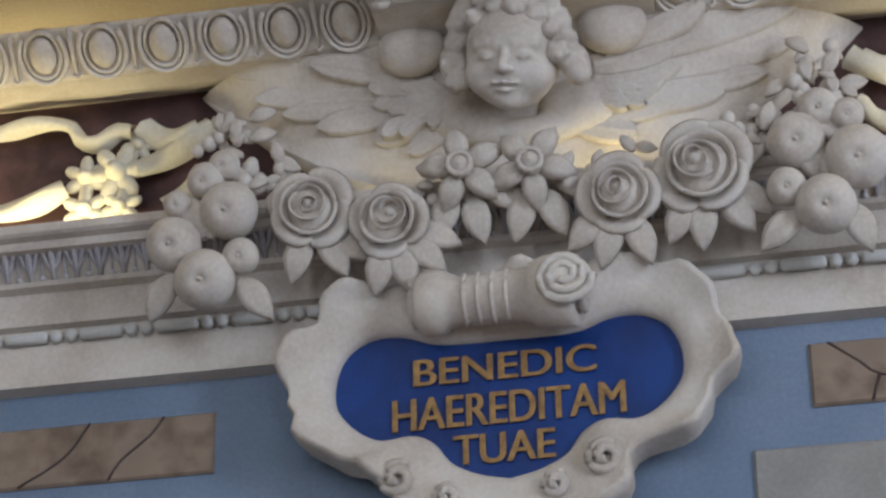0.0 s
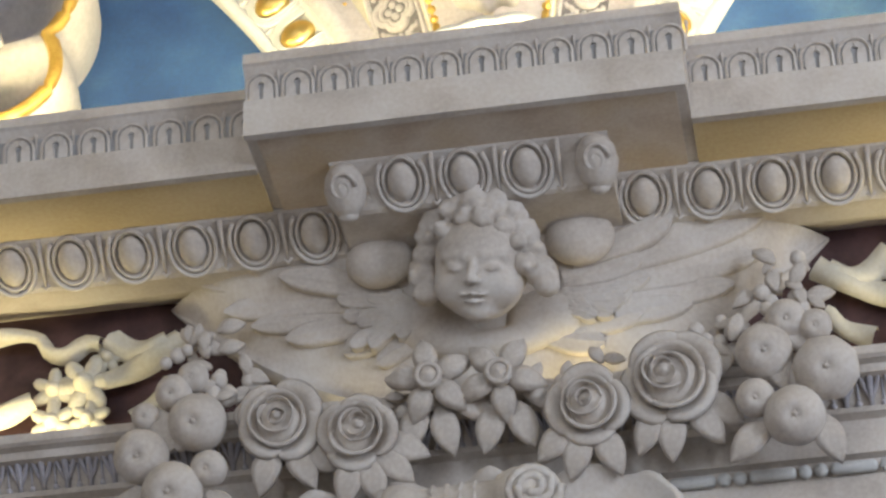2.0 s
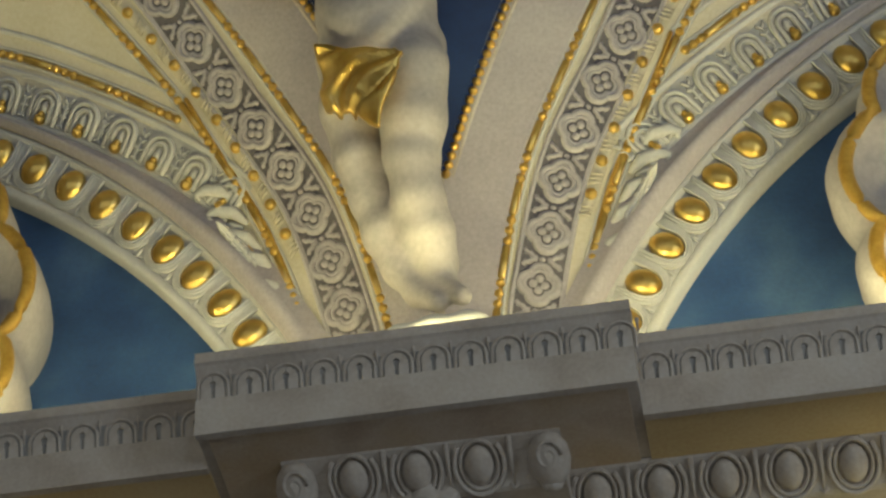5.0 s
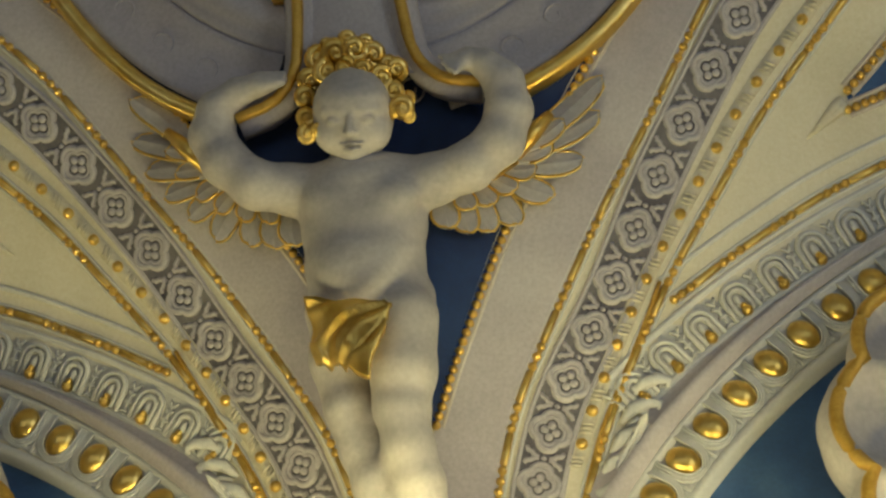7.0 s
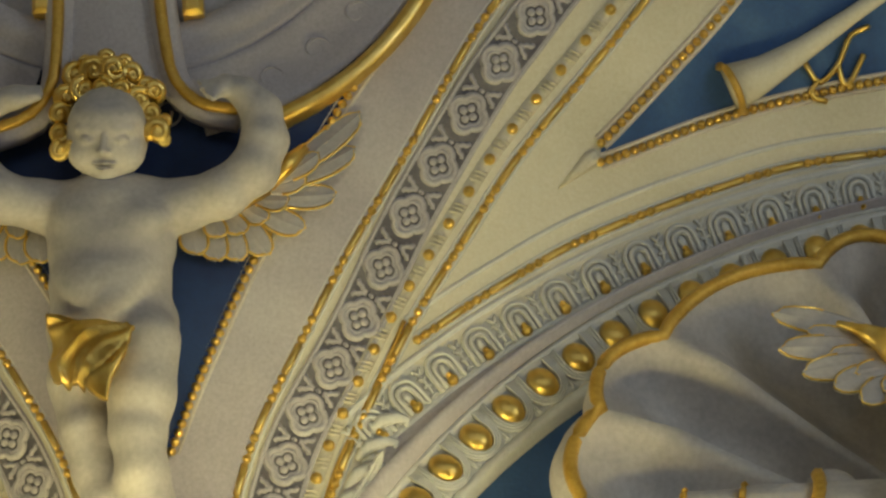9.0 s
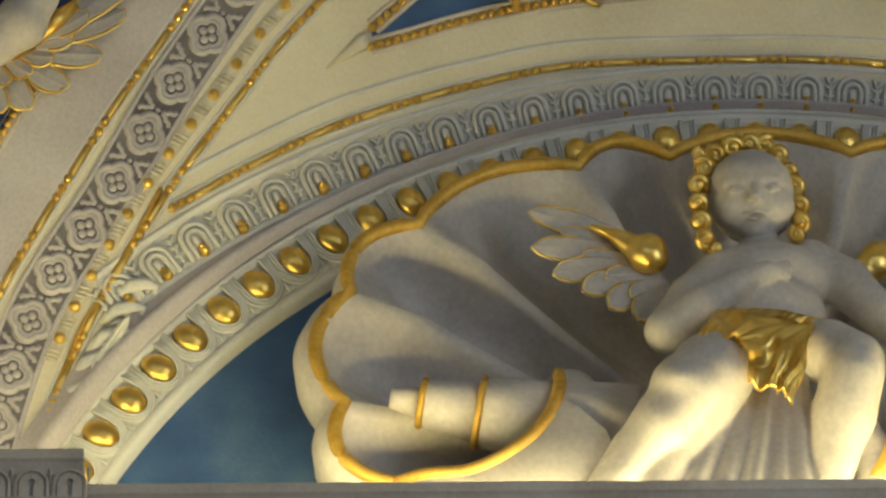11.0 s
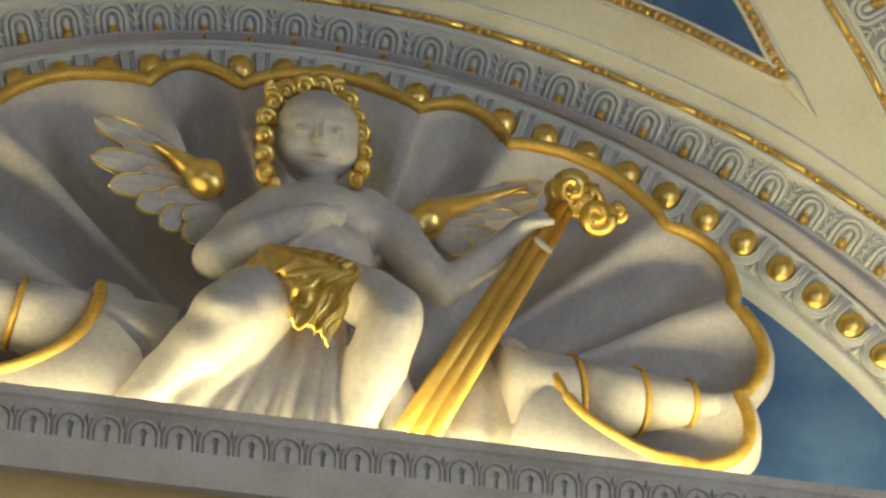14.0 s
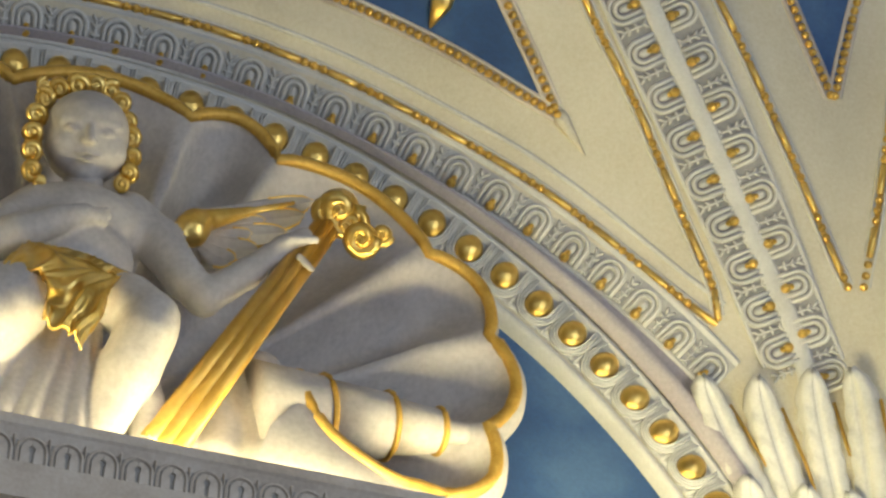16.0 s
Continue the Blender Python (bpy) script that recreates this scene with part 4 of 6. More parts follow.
def sculpt_putto(b_):
    b_.lump((-0.881, 5.400, 7.228), (0.198, 0.125, 0.124), 0)
    b_.lump((-0.886, 5.435, 7.130), (0.177, 0.130, 0.125), 0)
    b_.lump((-0.893, 5.470, 7.034), (0.169, 0.135, 0.118), 0)
    b_.lump((-0.892, 5.530, 6.940), (0.181, 0.140, 0.111), 0)
    b_.lump((-0.949, 5.335, 7.181), (0.079, 0.040, 0.061), 0)
    b_.lump((-0.789, 5.335, 7.157), (0.079, 0.040, 0.061), 0)
    b_.lump((-0.902, 5.400, 6.980), (0.111, 0.055, 0.093), 0)
    b_.carve((-0.915, 5.300, 6.911), (-0.916, 5.305, 6.906), 0.010, 0.010)
    for a, b, ra, rb in (
            ((-0.906, 5.370, 7.289), (-0.895, 5.330, 7.307), 0.068, 0.061),):
        b_.limb(a, b, ra, rb, 0)
    for a, b, ra, rb in (
            ((-0.989, 5.385, 7.269), (-1.082, 5.370, 7.269), 0.069, 0.068),
            ((-1.082, 5.370, 7.269), (-1.171, 5.335, 7.268), 0.068, 0.066),
            ((-1.171, 5.335, 7.268), (-1.252, 5.305, 7.345), 0.066, 0.065),
            ((-1.252, 5.305, 7.345), (-1.286, 5.275, 7.429), 0.065, 0.062),
            ((-1.286, 5.275, 7.429), (-1.263, 5.240, 7.493), 0.062, 0.054),
            ((-1.263, 5.240, 7.493), (-1.197, 5.205, 7.516), 0.054, 0.039),
            ((-1.197, 5.205, 7.516), (-1.133, 5.185, 7.516), 0.039, 0.030),):
        b_.limb(a, b, ra, rb, 0)
    for a, b, ra, rb in (
            ((-1.133, 5.185, 7.511), (-1.095, 5.175, 7.506), 0.028, 0.018),):
        b_.limb(a, b, ra, rb, 0)
    for a, b, ra, rb in (
            ((-0.798, 5.385, 7.246), (-0.677, 5.370, 7.223), 0.071, 0.069),
            ((-0.677, 5.370, 7.223), (-0.573, 5.340, 7.223), 0.069, 0.066),
            ((-0.573, 5.340, 7.223), (-0.480, 5.305, 7.269), 0.066, 0.065),
            ((-0.480, 5.305, 7.269), (-0.445, 5.270, 7.348), 0.065, 0.062),
            ((-0.445, 5.270, 7.348), (-0.451, 5.235, 7.428), 0.062, 0.054),
            ((-0.451, 5.235, 7.428), (-0.494, 5.200, 7.474), 0.054, 0.039),
            ((-0.494, 5.200, 7.474), (-0.540, 5.185, 7.491), 0.039, 0.030),):
        b_.limb(a, b, ra, rb, 0)
    b_.limb((-0.540, 5.180, 7.490), (-0.617, 5.165, 7.496), 0.012, 0.008, 0)
    b_.limb((-0.540, 5.180, 7.490), (-0.608, 5.165, 7.465), 0.012, 0.008, 0)
    b_.limb((-0.540, 5.180, 7.490), (-0.594, 5.165, 7.439), 0.012, 0.008, 0)
    b_.limb((-0.540, 5.180, 7.490), (-0.576, 5.165, 7.418), 0.012, 0.008, 0)
    b_.limb((-1.120, 5.175, 7.523), (-1.060, 5.165, 7.523), 0.011, 0.008, 0)
    b_.limb((-1.120, 5.175, 7.504), (-1.060, 5.165, 7.504), 0.011, 0.008, 0)
    b_.limb((-1.120, 5.175, 7.485), (-1.060, 5.165, 7.485), 0.011, 0.008, 0)
    for a, b, ra, rb in (
            ((-0.978, 5.550, 6.933), (-0.992, 5.600, 6.812), 0.083, 0.080),
            ((-0.992, 5.600, 6.812), (-0.975, 5.640, 6.700), 0.080, 0.076),):
        b_.limb(a, b, ra, rb, 0)
    for a, b, ra, rb in (
            ((-0.975, 5.630, 6.646), (-0.949, 5.670, 6.535), 0.068, 0.058),
            ((-0.949, 5.670, 6.535), (-0.912, 5.690, 6.426), 0.058, 0.066),
            ((-0.912, 5.690, 6.426), (-0.877, 5.710, 6.320), 0.066, 0.053),
            ((-0.877, 5.710, 6.320), (-0.838, 5.700, 6.220), 0.053, 0.034),
            ((-0.838, 5.700, 6.220), (-0.777, 5.640, 6.131), 0.034, 0.025),):
        b_.limb(a, b, ra, rb, 0)
    for a, b, ra, rb in (
            ((-0.792, 5.500, 6.840), (-0.811, 5.545, 6.688), 0.090, 0.087),
            ((-0.811, 5.545, 6.688), (-0.825, 5.575, 6.600), 0.087, 0.080),):
        b_.limb(a, b, ra, rb, 0)
    for a, b, ra, rb in (
            ((-0.821, 5.575, 6.555), (-0.815, 5.610, 6.460), 0.072, 0.068),
            ((-0.815, 5.610, 6.460), (-0.800, 5.650, 6.374), 0.068, 0.070),
            ((-0.800, 5.650, 6.374), (-0.782, 5.680, 6.299), 0.070, 0.053),
            ((-0.782, 5.680, 6.299), (-0.769, 5.680, 6.217), 0.053, 0.036),
            ((-0.769, 5.680, 6.217), (-0.712, 5.620, 6.127), 0.036, 0.025),):
        b_.limb(a, b, ra, rb, 0)

PUTTO_PRIMARIES = [
    ((-1.331, 5.384, 7.467), (-1.533, 5.306, 7.665), 0.039),
    ((-1.324, 5.393, 7.451), (-1.542, 5.389, 7.575), 0.039),
    ((-1.310, 5.405, 7.425), (-1.510, 5.432, 7.483), 0.039),
    ((-1.287, 5.416, 7.398), (-1.459, 5.464, 7.401), 0.039),
    ((-1.257, 5.427, 7.367), (-1.392, 5.489, 7.327), 0.039),
    ((-1.217, 5.432, 7.341), (-1.320, 5.515, 7.252), 0.039),
    ((-1.161, 5.436, 7.311), (-1.221, 5.510, 7.205), 0.039),
    ((-1.112, 5.437, 7.291), (-1.150, 5.505, 7.175), 0.043),
    ((-1.080, 5.439, 7.275), (-1.089, 5.494, 7.162), 0.039)]
PUTTO_PRIMARIES += [
    ((-0.448, 5.419, 7.340), (-0.181, 5.382, 7.537), 0.039),
    ((-0.463, 5.424, 7.325), (-0.205, 5.432, 7.446), 0.039),
    ((-0.481, 5.430, 7.307), (-0.269, 5.478, 7.317), 0.039),
    ((-0.505, 5.435, 7.288), (-0.365, 5.506, 7.218), 0.039),
    ((-0.535, 5.438, 7.274), (-0.466, 5.518, 7.145), 0.039),
    ((-0.571, 5.439, 7.260), (-0.541, 5.509, 7.122), 0.039),
    ((-0.608, 5.439, 7.252), (-0.599, 5.497, 7.116), 0.039),
    ((-0.648, 5.439, 7.246), (-0.656, 5.480, 7.128), 0.039)]
PUTTO_COVERTS = [
    ((-1.329, 5.378, 7.448), (-1.441, 5.375, 7.503), 0.030),
    ((-1.307, 5.394, 7.413), (-1.418, 5.409, 7.436), 0.030),
    ((-1.277, 5.408, 7.376), (-1.361, 5.440, 7.356), 0.030),
    ((-1.238, 5.418, 7.343), (-1.303, 5.455, 7.303), 0.030),
    ((-1.190, 5.422, 7.314), (-1.230, 5.460, 7.258), 0.030),
    ((-1.133, 5.422, 7.291), (-1.156, 5.455, 7.228), 0.030),
    ((-0.447, 5.407, 7.327), (-0.305, 5.398, 7.403), 0.030),
    ((-0.466, 5.415, 7.305), (-0.345, 5.421, 7.343), 0.030),
    ((-0.492, 5.422, 7.283), (-0.400, 5.443, 7.275), 0.030),
    ((-0.525, 5.424, 7.265), (-0.461, 5.456, 7.221), 0.030),
    ((-0.566, 5.427, 7.247), (-0.524, 5.460, 7.182), 0.030),
    ((-0.606, 5.425, 7.238), (-0.587, 5.454, 7.166), 0.030)]
PUTTO_GOLD = [
    ((-1.433, 5.334, 7.542), (-1.321, 5.384, 7.407)),
    ((-0.340, 5.367, 7.413), (-0.448, 5.403, 7.301)),
    ((-1.321, 5.384, 7.407), (-1.186, 5.405, 7.308)),
    ((-0.449, 5.407, 7.293), (-0.582, 5.416, 7.223))]
PUTTO_CLOTH = ((-1.051, 5.460, 6.889), (-0.805, 5.385, 6.780), (-0.887, 5.460, 6.582), (-1.047, 5.560, 6.742))
PUTTO_CURLS = [
    ((-1.004, 5.234, 7.333), 0.0268),
    ((-1.008, 5.228, 7.401), 0.0299),
    ((-1.010, 5.220, 7.468), 0.0315),
    ((-0.990, 5.202, 7.522), 0.0347),
    ((-0.938, 5.177, 7.513), 0.0347),
    ((-0.880, 5.149, 7.482), 0.0315),
    ((-0.827, 5.149, 7.468), 0.0315),
    ((-0.784, 5.174, 7.453), 0.0315),
    ((-0.754, 5.199, 7.422), 0.0315),
    ((-0.734, 5.222, 7.366), 0.0347),
    ((-0.745, 5.196, 7.504), 0.0315),
    ((-0.717, 5.225, 7.412), 0.0221),
    ((-0.964, 5.189, 7.586), 0.0347),
    ((-0.907, 5.162, 7.574), 0.0378),
    ((-0.848, 5.136, 7.548), 0.0378),
    ((-0.799, 5.164, 7.545), 0.0347),
    ((-0.763, 5.185, 7.520), 0.0284),
    ((-0.875, 5.147, 7.606), 0.0284),
    ((-0.824, 5.149, 7.582), 0.0252),
    ((-0.932, 5.174, 7.617), 0.0221),
    ((-0.721, 5.235, 7.346), 0.0189),
    ((-0.972, 5.217, 7.326), 0.0189)]


def sculpt_cherub(b):
    b.lump((-0.797, 5.54, 5.304), (0.092, 0.066, 0.111), 0)
    b.lump((-0.912, 5.5, 5.341), (0.034, 0.034, 0.034), 2)
    b.lump((-0.894, 5.48, 5.366), (0.037, 0.037, 0.037), 2)
    b.lump((-0.848, 5.45, 5.372), (0.037, 0.037, 0.037), 2)
    b.lump((-0.796, 5.43, 5.371), (0.039, 0.039, 0.039), 2)
    b.lump((-0.751, 5.43, 5.354), (0.037, 0.037, 0.037), 2)
    b.lump((-0.714, 5.45, 5.334), (0.037, 0.037, 0.037), 2)
    b.lump((-0.681, 5.47, 5.294), (0.034, 0.034, 0.034), 2)
    b.lump((-0.671, 5.5, 5.262), (0.034, 0.034, 0.034), 2)
    b.lump((-0.655, 5.51, 5.215), (0.039, 0.039, 0.039), 2)
    b.lump((-0.642, 5.52, 5.184), (0.031, 0.031, 0.031), 2)
    b.lump((-0.926, 5.52, 5.3), (0.034, 0.034, 0.034), 2)
    b.lump((-0.939, 5.53, 5.252), (0.034, 0.034, 0.034), 2)
    b.lump((-0.931, 5.54, 5.206), (0.031, 0.031, 0.031), 2)
    b.lump((-0.82, 5.42, 5.328), (0.026, 0.026, 0.026), 2)
    b.lump((-0.776, 5.41, 5.312), (0.026, 0.026, 0.026), 2)
    b.lump((-0.729, 5.43, 5.295), (0.024, 0.024, 0.024), 2)
    b.lump((-0.871, 5.44, 5.312), (0.024, 0.024, 0.024), 2)
    b.lump((-0.698, 5.44, 5.258), (0.021, 0.021, 0.021), 2)
    b.lump((-0.684, 5.47, 5.212), (0.026, 0.026, 0.026), 2)
    b.lump((-0.795, 5.46, 5.421), (0.029, 0.029, 0.029), 2)
    b.lump((-1.054, 5.6, 5.352), (0.084, 0.050, 0.072), 0)
    b.lump((-0.567, 5.6, 5.358), (0.084, 0.050, 0.074), 0)
    for x, z, rx, rz in ((-0.93, 5.20, 0.10, 0.075), (-0.66, 5.20, 0.10, 0.075), (-0.80, 5.13, 0.12, 0.04)):
        b.lump((x, 5.680, z), (rx, 0.045, rz), 0)


CHERUB_FEATHERS = [
    ((-1.078, 5.631, 5.295), (-1.543, 5.693, 5.417), 0.041),
    ((-1.067, 5.643, 5.261), (-1.455, 5.697, 5.315), 0.035),
    ((-1.028, 5.653, 5.227), (-1.386, 5.695, 5.263), 0.032),
    ((-1.023, 5.661, 5.202), (-1.300, 5.691, 5.215), 0.034),
    ((-1.011, 5.639, 5.267), (-1.305, 5.627, 5.357), 0.035),
    ((-0.982, 5.665, 5.184), (-1.160, 5.689, 5.160), 0.034),
    ((-0.963, 5.671, 5.161), (-1.078, 5.694, 5.119), 0.028),
    ((-1.012, 5.643, 5.254), (-1.165, 5.646, 5.284), 0.028),
    ((-1.007, 5.652, 5.227), (-1.154, 5.660, 5.243), 0.028),
    ((-0.995, 5.659, 5.206), (-1.101, 5.671, 5.202), 0.028),
    ((-0.984, 5.644, 5.251), (-1.095, 5.643, 5.281), 0.025)]
CHERUB_FEATHERS += [
    ((-0.619, 5.634, 5.278), (-0.117, 5.656, 5.407), 0.041),
    ((-0.622, 5.645, 5.245), (-0.148, 5.697, 5.312), 0.035),
    ((-0.638, 5.653, 5.220), (-0.216, 5.704, 5.241), 0.034),
    ((-0.660, 5.660, 5.196), (-0.319, 5.695, 5.194), 0.034),
    ((-0.595, 5.624, 5.309), (-0.344, 5.605, 5.389), 0.035),
    ((-0.676, 5.670, 5.164), (-0.434, 5.684, 5.177), 0.032),
    ((-0.703, 5.668, 5.166), (-0.531, 5.696, 5.111), 0.035),
    ((-0.620, 5.639, 5.265), (-0.421, 5.639, 5.303), 0.028),
    ((-0.622, 5.648, 5.239), (-0.412, 5.657, 5.260), 0.028),
    ((-0.638, 5.655, 5.214), (-0.456, 5.666, 5.225), 0.028)]

def sculpt_angel(b_):
    b_.lump((1.537, 5.680, 6.656), (0.191, 0.125, 0.108), 0)
    b_.lump((1.519, 5.670, 6.530), (0.166, 0.120, 0.107), 0)
    b_.lump((1.446, 5.605, 6.597), (0.076, 0.035, 0.058), 0)
    b_.lump((1.594, 5.605, 6.626), (0.076, 0.035, 0.058), 0)
    for a, b, ra, rb in (
            ((1.536, 5.660, 6.780), (1.538, 5.680, 6.735), 0.058, 0.080),):
        b_.limb(a, b, ra, rb, 0)
    for a, b, ra, rb in (
            ((1.428, 5.670, 6.675), (1.325, 5.630, 6.552), 0.077, 0.069),
            ((1.325, 5.630, 6.552), (1.235, 5.590, 6.408), 0.069, 0.062),):
        b_.limb(a, b, ra, rb, 0)
    for a, b, ra, rb in (
            ((1.229, 5.585, 6.403), (1.328, 5.550, 6.465), 0.057, 0.050),
            ((1.328, 5.550, 6.465), (1.429, 5.540, 6.529), 0.050, 0.040),
            ((1.429, 5.540, 6.529), (1.509, 5.540, 6.573), 0.040, 0.031),):
        b_.limb(a, b, ra, rb, 0)
    for a, b, ra, rb in (
            ((1.507, 5.530, 6.568), (1.575, 5.545, 6.610), 0.013, 0.009),):
        b_.limb(a, b, ra, rb, 0)
    for a, b, ra, rb in (
            ((1.507, 5.530, 6.568), (1.580, 5.545, 6.587), 0.013, 0.009),):
        b_.limb(a, b, ra, rb, 0)
    for a, b, ra, rb in (
            ((1.507, 5.530, 6.568), (1.572, 5.545, 6.563), 0.013, 0.009),):
        b_.limb(a, b, ra, rb, 0)
    for a, b, ra, rb in (
            ((1.669, 5.680, 6.715), (1.755, 5.660, 6.638), 0.077, 0.067),
            ((1.755, 5.660, 6.638), (1.827, 5.640, 6.509), 0.067, 0.056),
            ((1.827, 5.640, 6.509), (1.874, 5.630, 6.447), 0.056, 0.050),):
        b_.limb(a, b, ra, rb, 0)
    for a, b, ra, rb in (
            ((1.875, 5.630, 6.451), (1.990, 5.610, 6.549), 0.049, 0.042),
            ((1.990, 5.610, 6.549), (2.089, 5.580, 6.648), 0.042, 0.033),
            ((2.089, 5.580, 6.648), (2.145, 5.560, 6.690), 0.033, 0.023),):
        b_.limb(a, b, ra, rb, 0)
    for a, b, ra, rb in (
            ((2.097, 5.550, 6.650), (2.171, 5.545, 6.668), 0.018, 0.012),):
        b_.limb(a, b, ra, rb, 0)
    for a, b, ra, rb in (
            ((2.124, 5.550, 6.596), (2.158, 5.545, 6.559), 0.012, 0.009),):
        b_.limb(a, b, ra, rb, 0)
    for a, b, ra, rb in (
            ((1.456, 5.600, 6.356), (1.306, 5.500, 6.195), 0.094, 0.098),
            ((1.306, 5.500, 6.195), (1.223, 5.470, 6.117), 0.098, 0.083),):
        b_.limb(a, b, ra, rb, 0)
    for a, b, ra, rb in (
            ((1.239, 5.475, 6.115), (1.172, 5.520, 6.033), 0.086, 0.084),
            ((1.172, 5.520, 6.033), (1.104, 5.560, 5.966), 0.084, 0.075),
            ((1.104, 5.560, 5.966), (1.019, 5.580, 5.856), 0.075, 0.066),):
        b_.limb(a, b, ra, rb, 0)
    b_.lump((1.212, 5.430, 6.104), (0.053, 0.050, 0.044), 0)
    for a, b, ra, rb in (
            ((1.335, 5.500, 6.174), (1.267, 5.550, 6.067), 0.082, 0.078),
            ((1.267, 5.550, 6.067), (1.180, 5.580, 5.935), 0.078, 0.075),
            ((1.180, 5.580, 5.935), (1.136, 5.590, 5.858), 0.075, 0.076),):
        b_.limb(a, b, ra, rb, 0)
    for a, b, ra, rb in (
            ((1.564, 5.600, 6.369), (1.625, 5.500, 6.256), 0.083, 0.083),
            ((1.625, 5.500, 6.256), (1.672, 5.460, 6.191), 0.083, 0.080),):
        b_.limb(a, b, ra, rb, 0)
    for a, b, ra, rb in (
            ((1.667, 5.465, 6.157), (1.639, 5.520, 6.067), 0.081, 0.081),
            ((1.639, 5.520, 6.067), (1.596, 5.560, 5.964), 0.081, 0.069),
            ((1.596, 5.560, 5.964), (1.565, 5.580, 5.868), 0.069, 0.063),):
        b_.limb(a, b, ra, rb, 0)
    b_.lump((1.676, 5.430, 6.186), (0.056, 0.050, 0.050), 0)
    for a, b, ra, rb in (
            ((1.413, 5.545, 6.201), (1.303, 5.545, 5.994), 0.024, 0.030),
            ((1.303, 5.545, 5.994), (1.198, 5.550, 5.791), 0.030, 0.038),):
        b_.limb(a, b, ra, rb, 2)
    for a, b, ra, rb in (
            ((1.443, 5.545, 6.204), (1.362, 5.545, 6.000), 0.024, 0.030),
            ((1.362, 5.545, 6.000), (1.285, 5.550, 5.800), 0.030, 0.038),):
        b_.limb(a, b, ra, rb, 2)
    for a, b, ra, rb in (
            ((1.474, 5.545, 6.208), (1.418, 5.545, 6.007), 0.026, 0.033),
            ((1.418, 5.545, 6.007), (1.364, 5.550, 5.808), 0.033, 0.041),):
        b_.limb(a, b, ra, rb, 2)
    for a, b, ra, rb in (
            ((1.504, 5.545, 6.211), (1.470, 5.545, 6.012), 0.024, 0.030),
            ((1.470, 5.545, 6.012), (1.437, 5.550, 5.815), 0.030, 0.038),):
        b_.limb(a, b, ra, rb, 2)
    for a, b, ra, rb in (
            ((1.530, 5.545, 6.214), (1.512, 5.545, 6.017), 0.024, 0.030),
            ((1.512, 5.545, 6.017), (1.496, 5.550, 5.821), 0.030, 0.038),):
        b_.limb(a, b, ra, rb, 2)
    for a, b, ra, rb in (
            ((1.554, 5.545, 6.217), (1.551, 5.545, 6.021), 0.019, 0.024),
            ((1.551, 5.545, 6.021), (1.548, 5.550, 5.826), 0.024, 0.030),):
        b_.limb(a, b, ra, rb, 2)
    for a, b, ra, rb in (
            ((1.330, 5.464, 6.229), (1.235, 5.474, 6.096), 0.012, 0.013),
            ((1.235, 5.474, 6.096), (1.125, 5.512, 5.985), 0.013, 0.010),):
        b_.limb(a, b, ra, rb, 2)
    for a, b, ra, rb in (
            ((1.387, 5.487, 6.217), (1.300, 5.497, 6.057), 0.012, 0.013),
            ((1.300, 5.497, 6.057), (1.200, 5.535, 5.921), 0.013, 0.010),):
        b_.limb(a, b, ra, rb, 2)
    for a, b, ra, rb in (
            ((1.313, 5.452, 6.236), (1.258, 5.462, 6.172), 0.012, 0.013),
            ((1.258, 5.462, 6.172), (1.186, 5.500, 6.129), 0.013, 0.010),):
        b_.limb(a, b, ra, rb, 2)
    for a, b, ra, rb in (
            ((1.643, 5.422, 6.233), (1.688, 5.432, 6.189), 0.012, 0.013),
            ((1.688, 5.432, 6.189), (1.718, 5.470, 6.167), 0.013, 0.010),):
        b_.limb(a, b, ra, rb, 2)
    for a, b, ra, rb in (
            ((1.601, 5.467, 6.226), (1.626, 5.477, 6.124), 0.012, 0.013),
            ((1.626, 5.477, 6.124), (1.636, 5.515, 6.044), 0.013, 0.010),):
        b_.limb(a, b, ra, rb, 2)
    for a, b, ra, rb in (
            ((1.698, 5.462, 6.139), (1.659, 5.472, 6.032), 0.012, 0.013),
            ((1.659, 5.472, 6.032), (1.606, 5.510, 5.946), 0.013, 0.010),):
        b_.limb(a, b, ra, rb, 2)
    for a, b, ra, rb in (
            ((1.382, 5.512, 6.161), (1.331, 5.522, 6.043), 0.012, 0.013),
            ((1.331, 5.522, 6.043), (1.264, 5.560, 5.947), 0.013, 0.011),):
        b_.limb(a, b, ra, rb, 2)
    for a, b, ra, rb in (
            ((1.698, 5.620, 6.132), (1.720, 5.620, 6.023), 0.046, 0.052),
            ((1.720, 5.620, 6.023), (1.732, 5.620, 5.897), 0.052, 0.055),):
        b_.limb(a, b, ra, rb, 0)
    for a, b, ra, rb in (
            ((0.978, 5.740, 6.297), (0.936, 5.730, 5.896), 0.081, 0.101),):
        b_.limb(a, b, ra, rb, 0)
    for a, b, ra, rb in (
            ((1.053, 5.740, 6.248), (1.031, 5.730, 5.906), 0.062, 0.078),):
        b_.limb(a, b, ra, rb, 0)
    for a, b, ra, rb in (
            ((1.111, 5.740, 6.160), (1.104, 5.730, 5.913), 0.047, 0.058),):
        b_.limb(a, b, ra, rb, 0)
    for a, b, ra, rb in (
            ((1.980, 5.740, 6.256), (1.945, 5.730, 5.999), 0.070, 0.087),):
        b_.limb(a, b, ra, rb, 0)
    for a, b, ra, rb in (
            ((2.065, 5.740, 6.304), (2.047, 5.730, 6.009), 0.075, 0.093),):
        b_.limb(a, b, ra, rb, 0)
    for a, b, ra, rb in (
            ((2.141, 5.740, 6.274), (2.149, 5.730, 6.020), 0.068, 0.085),):
        b_.limb(a, b, ra, rb, 0)
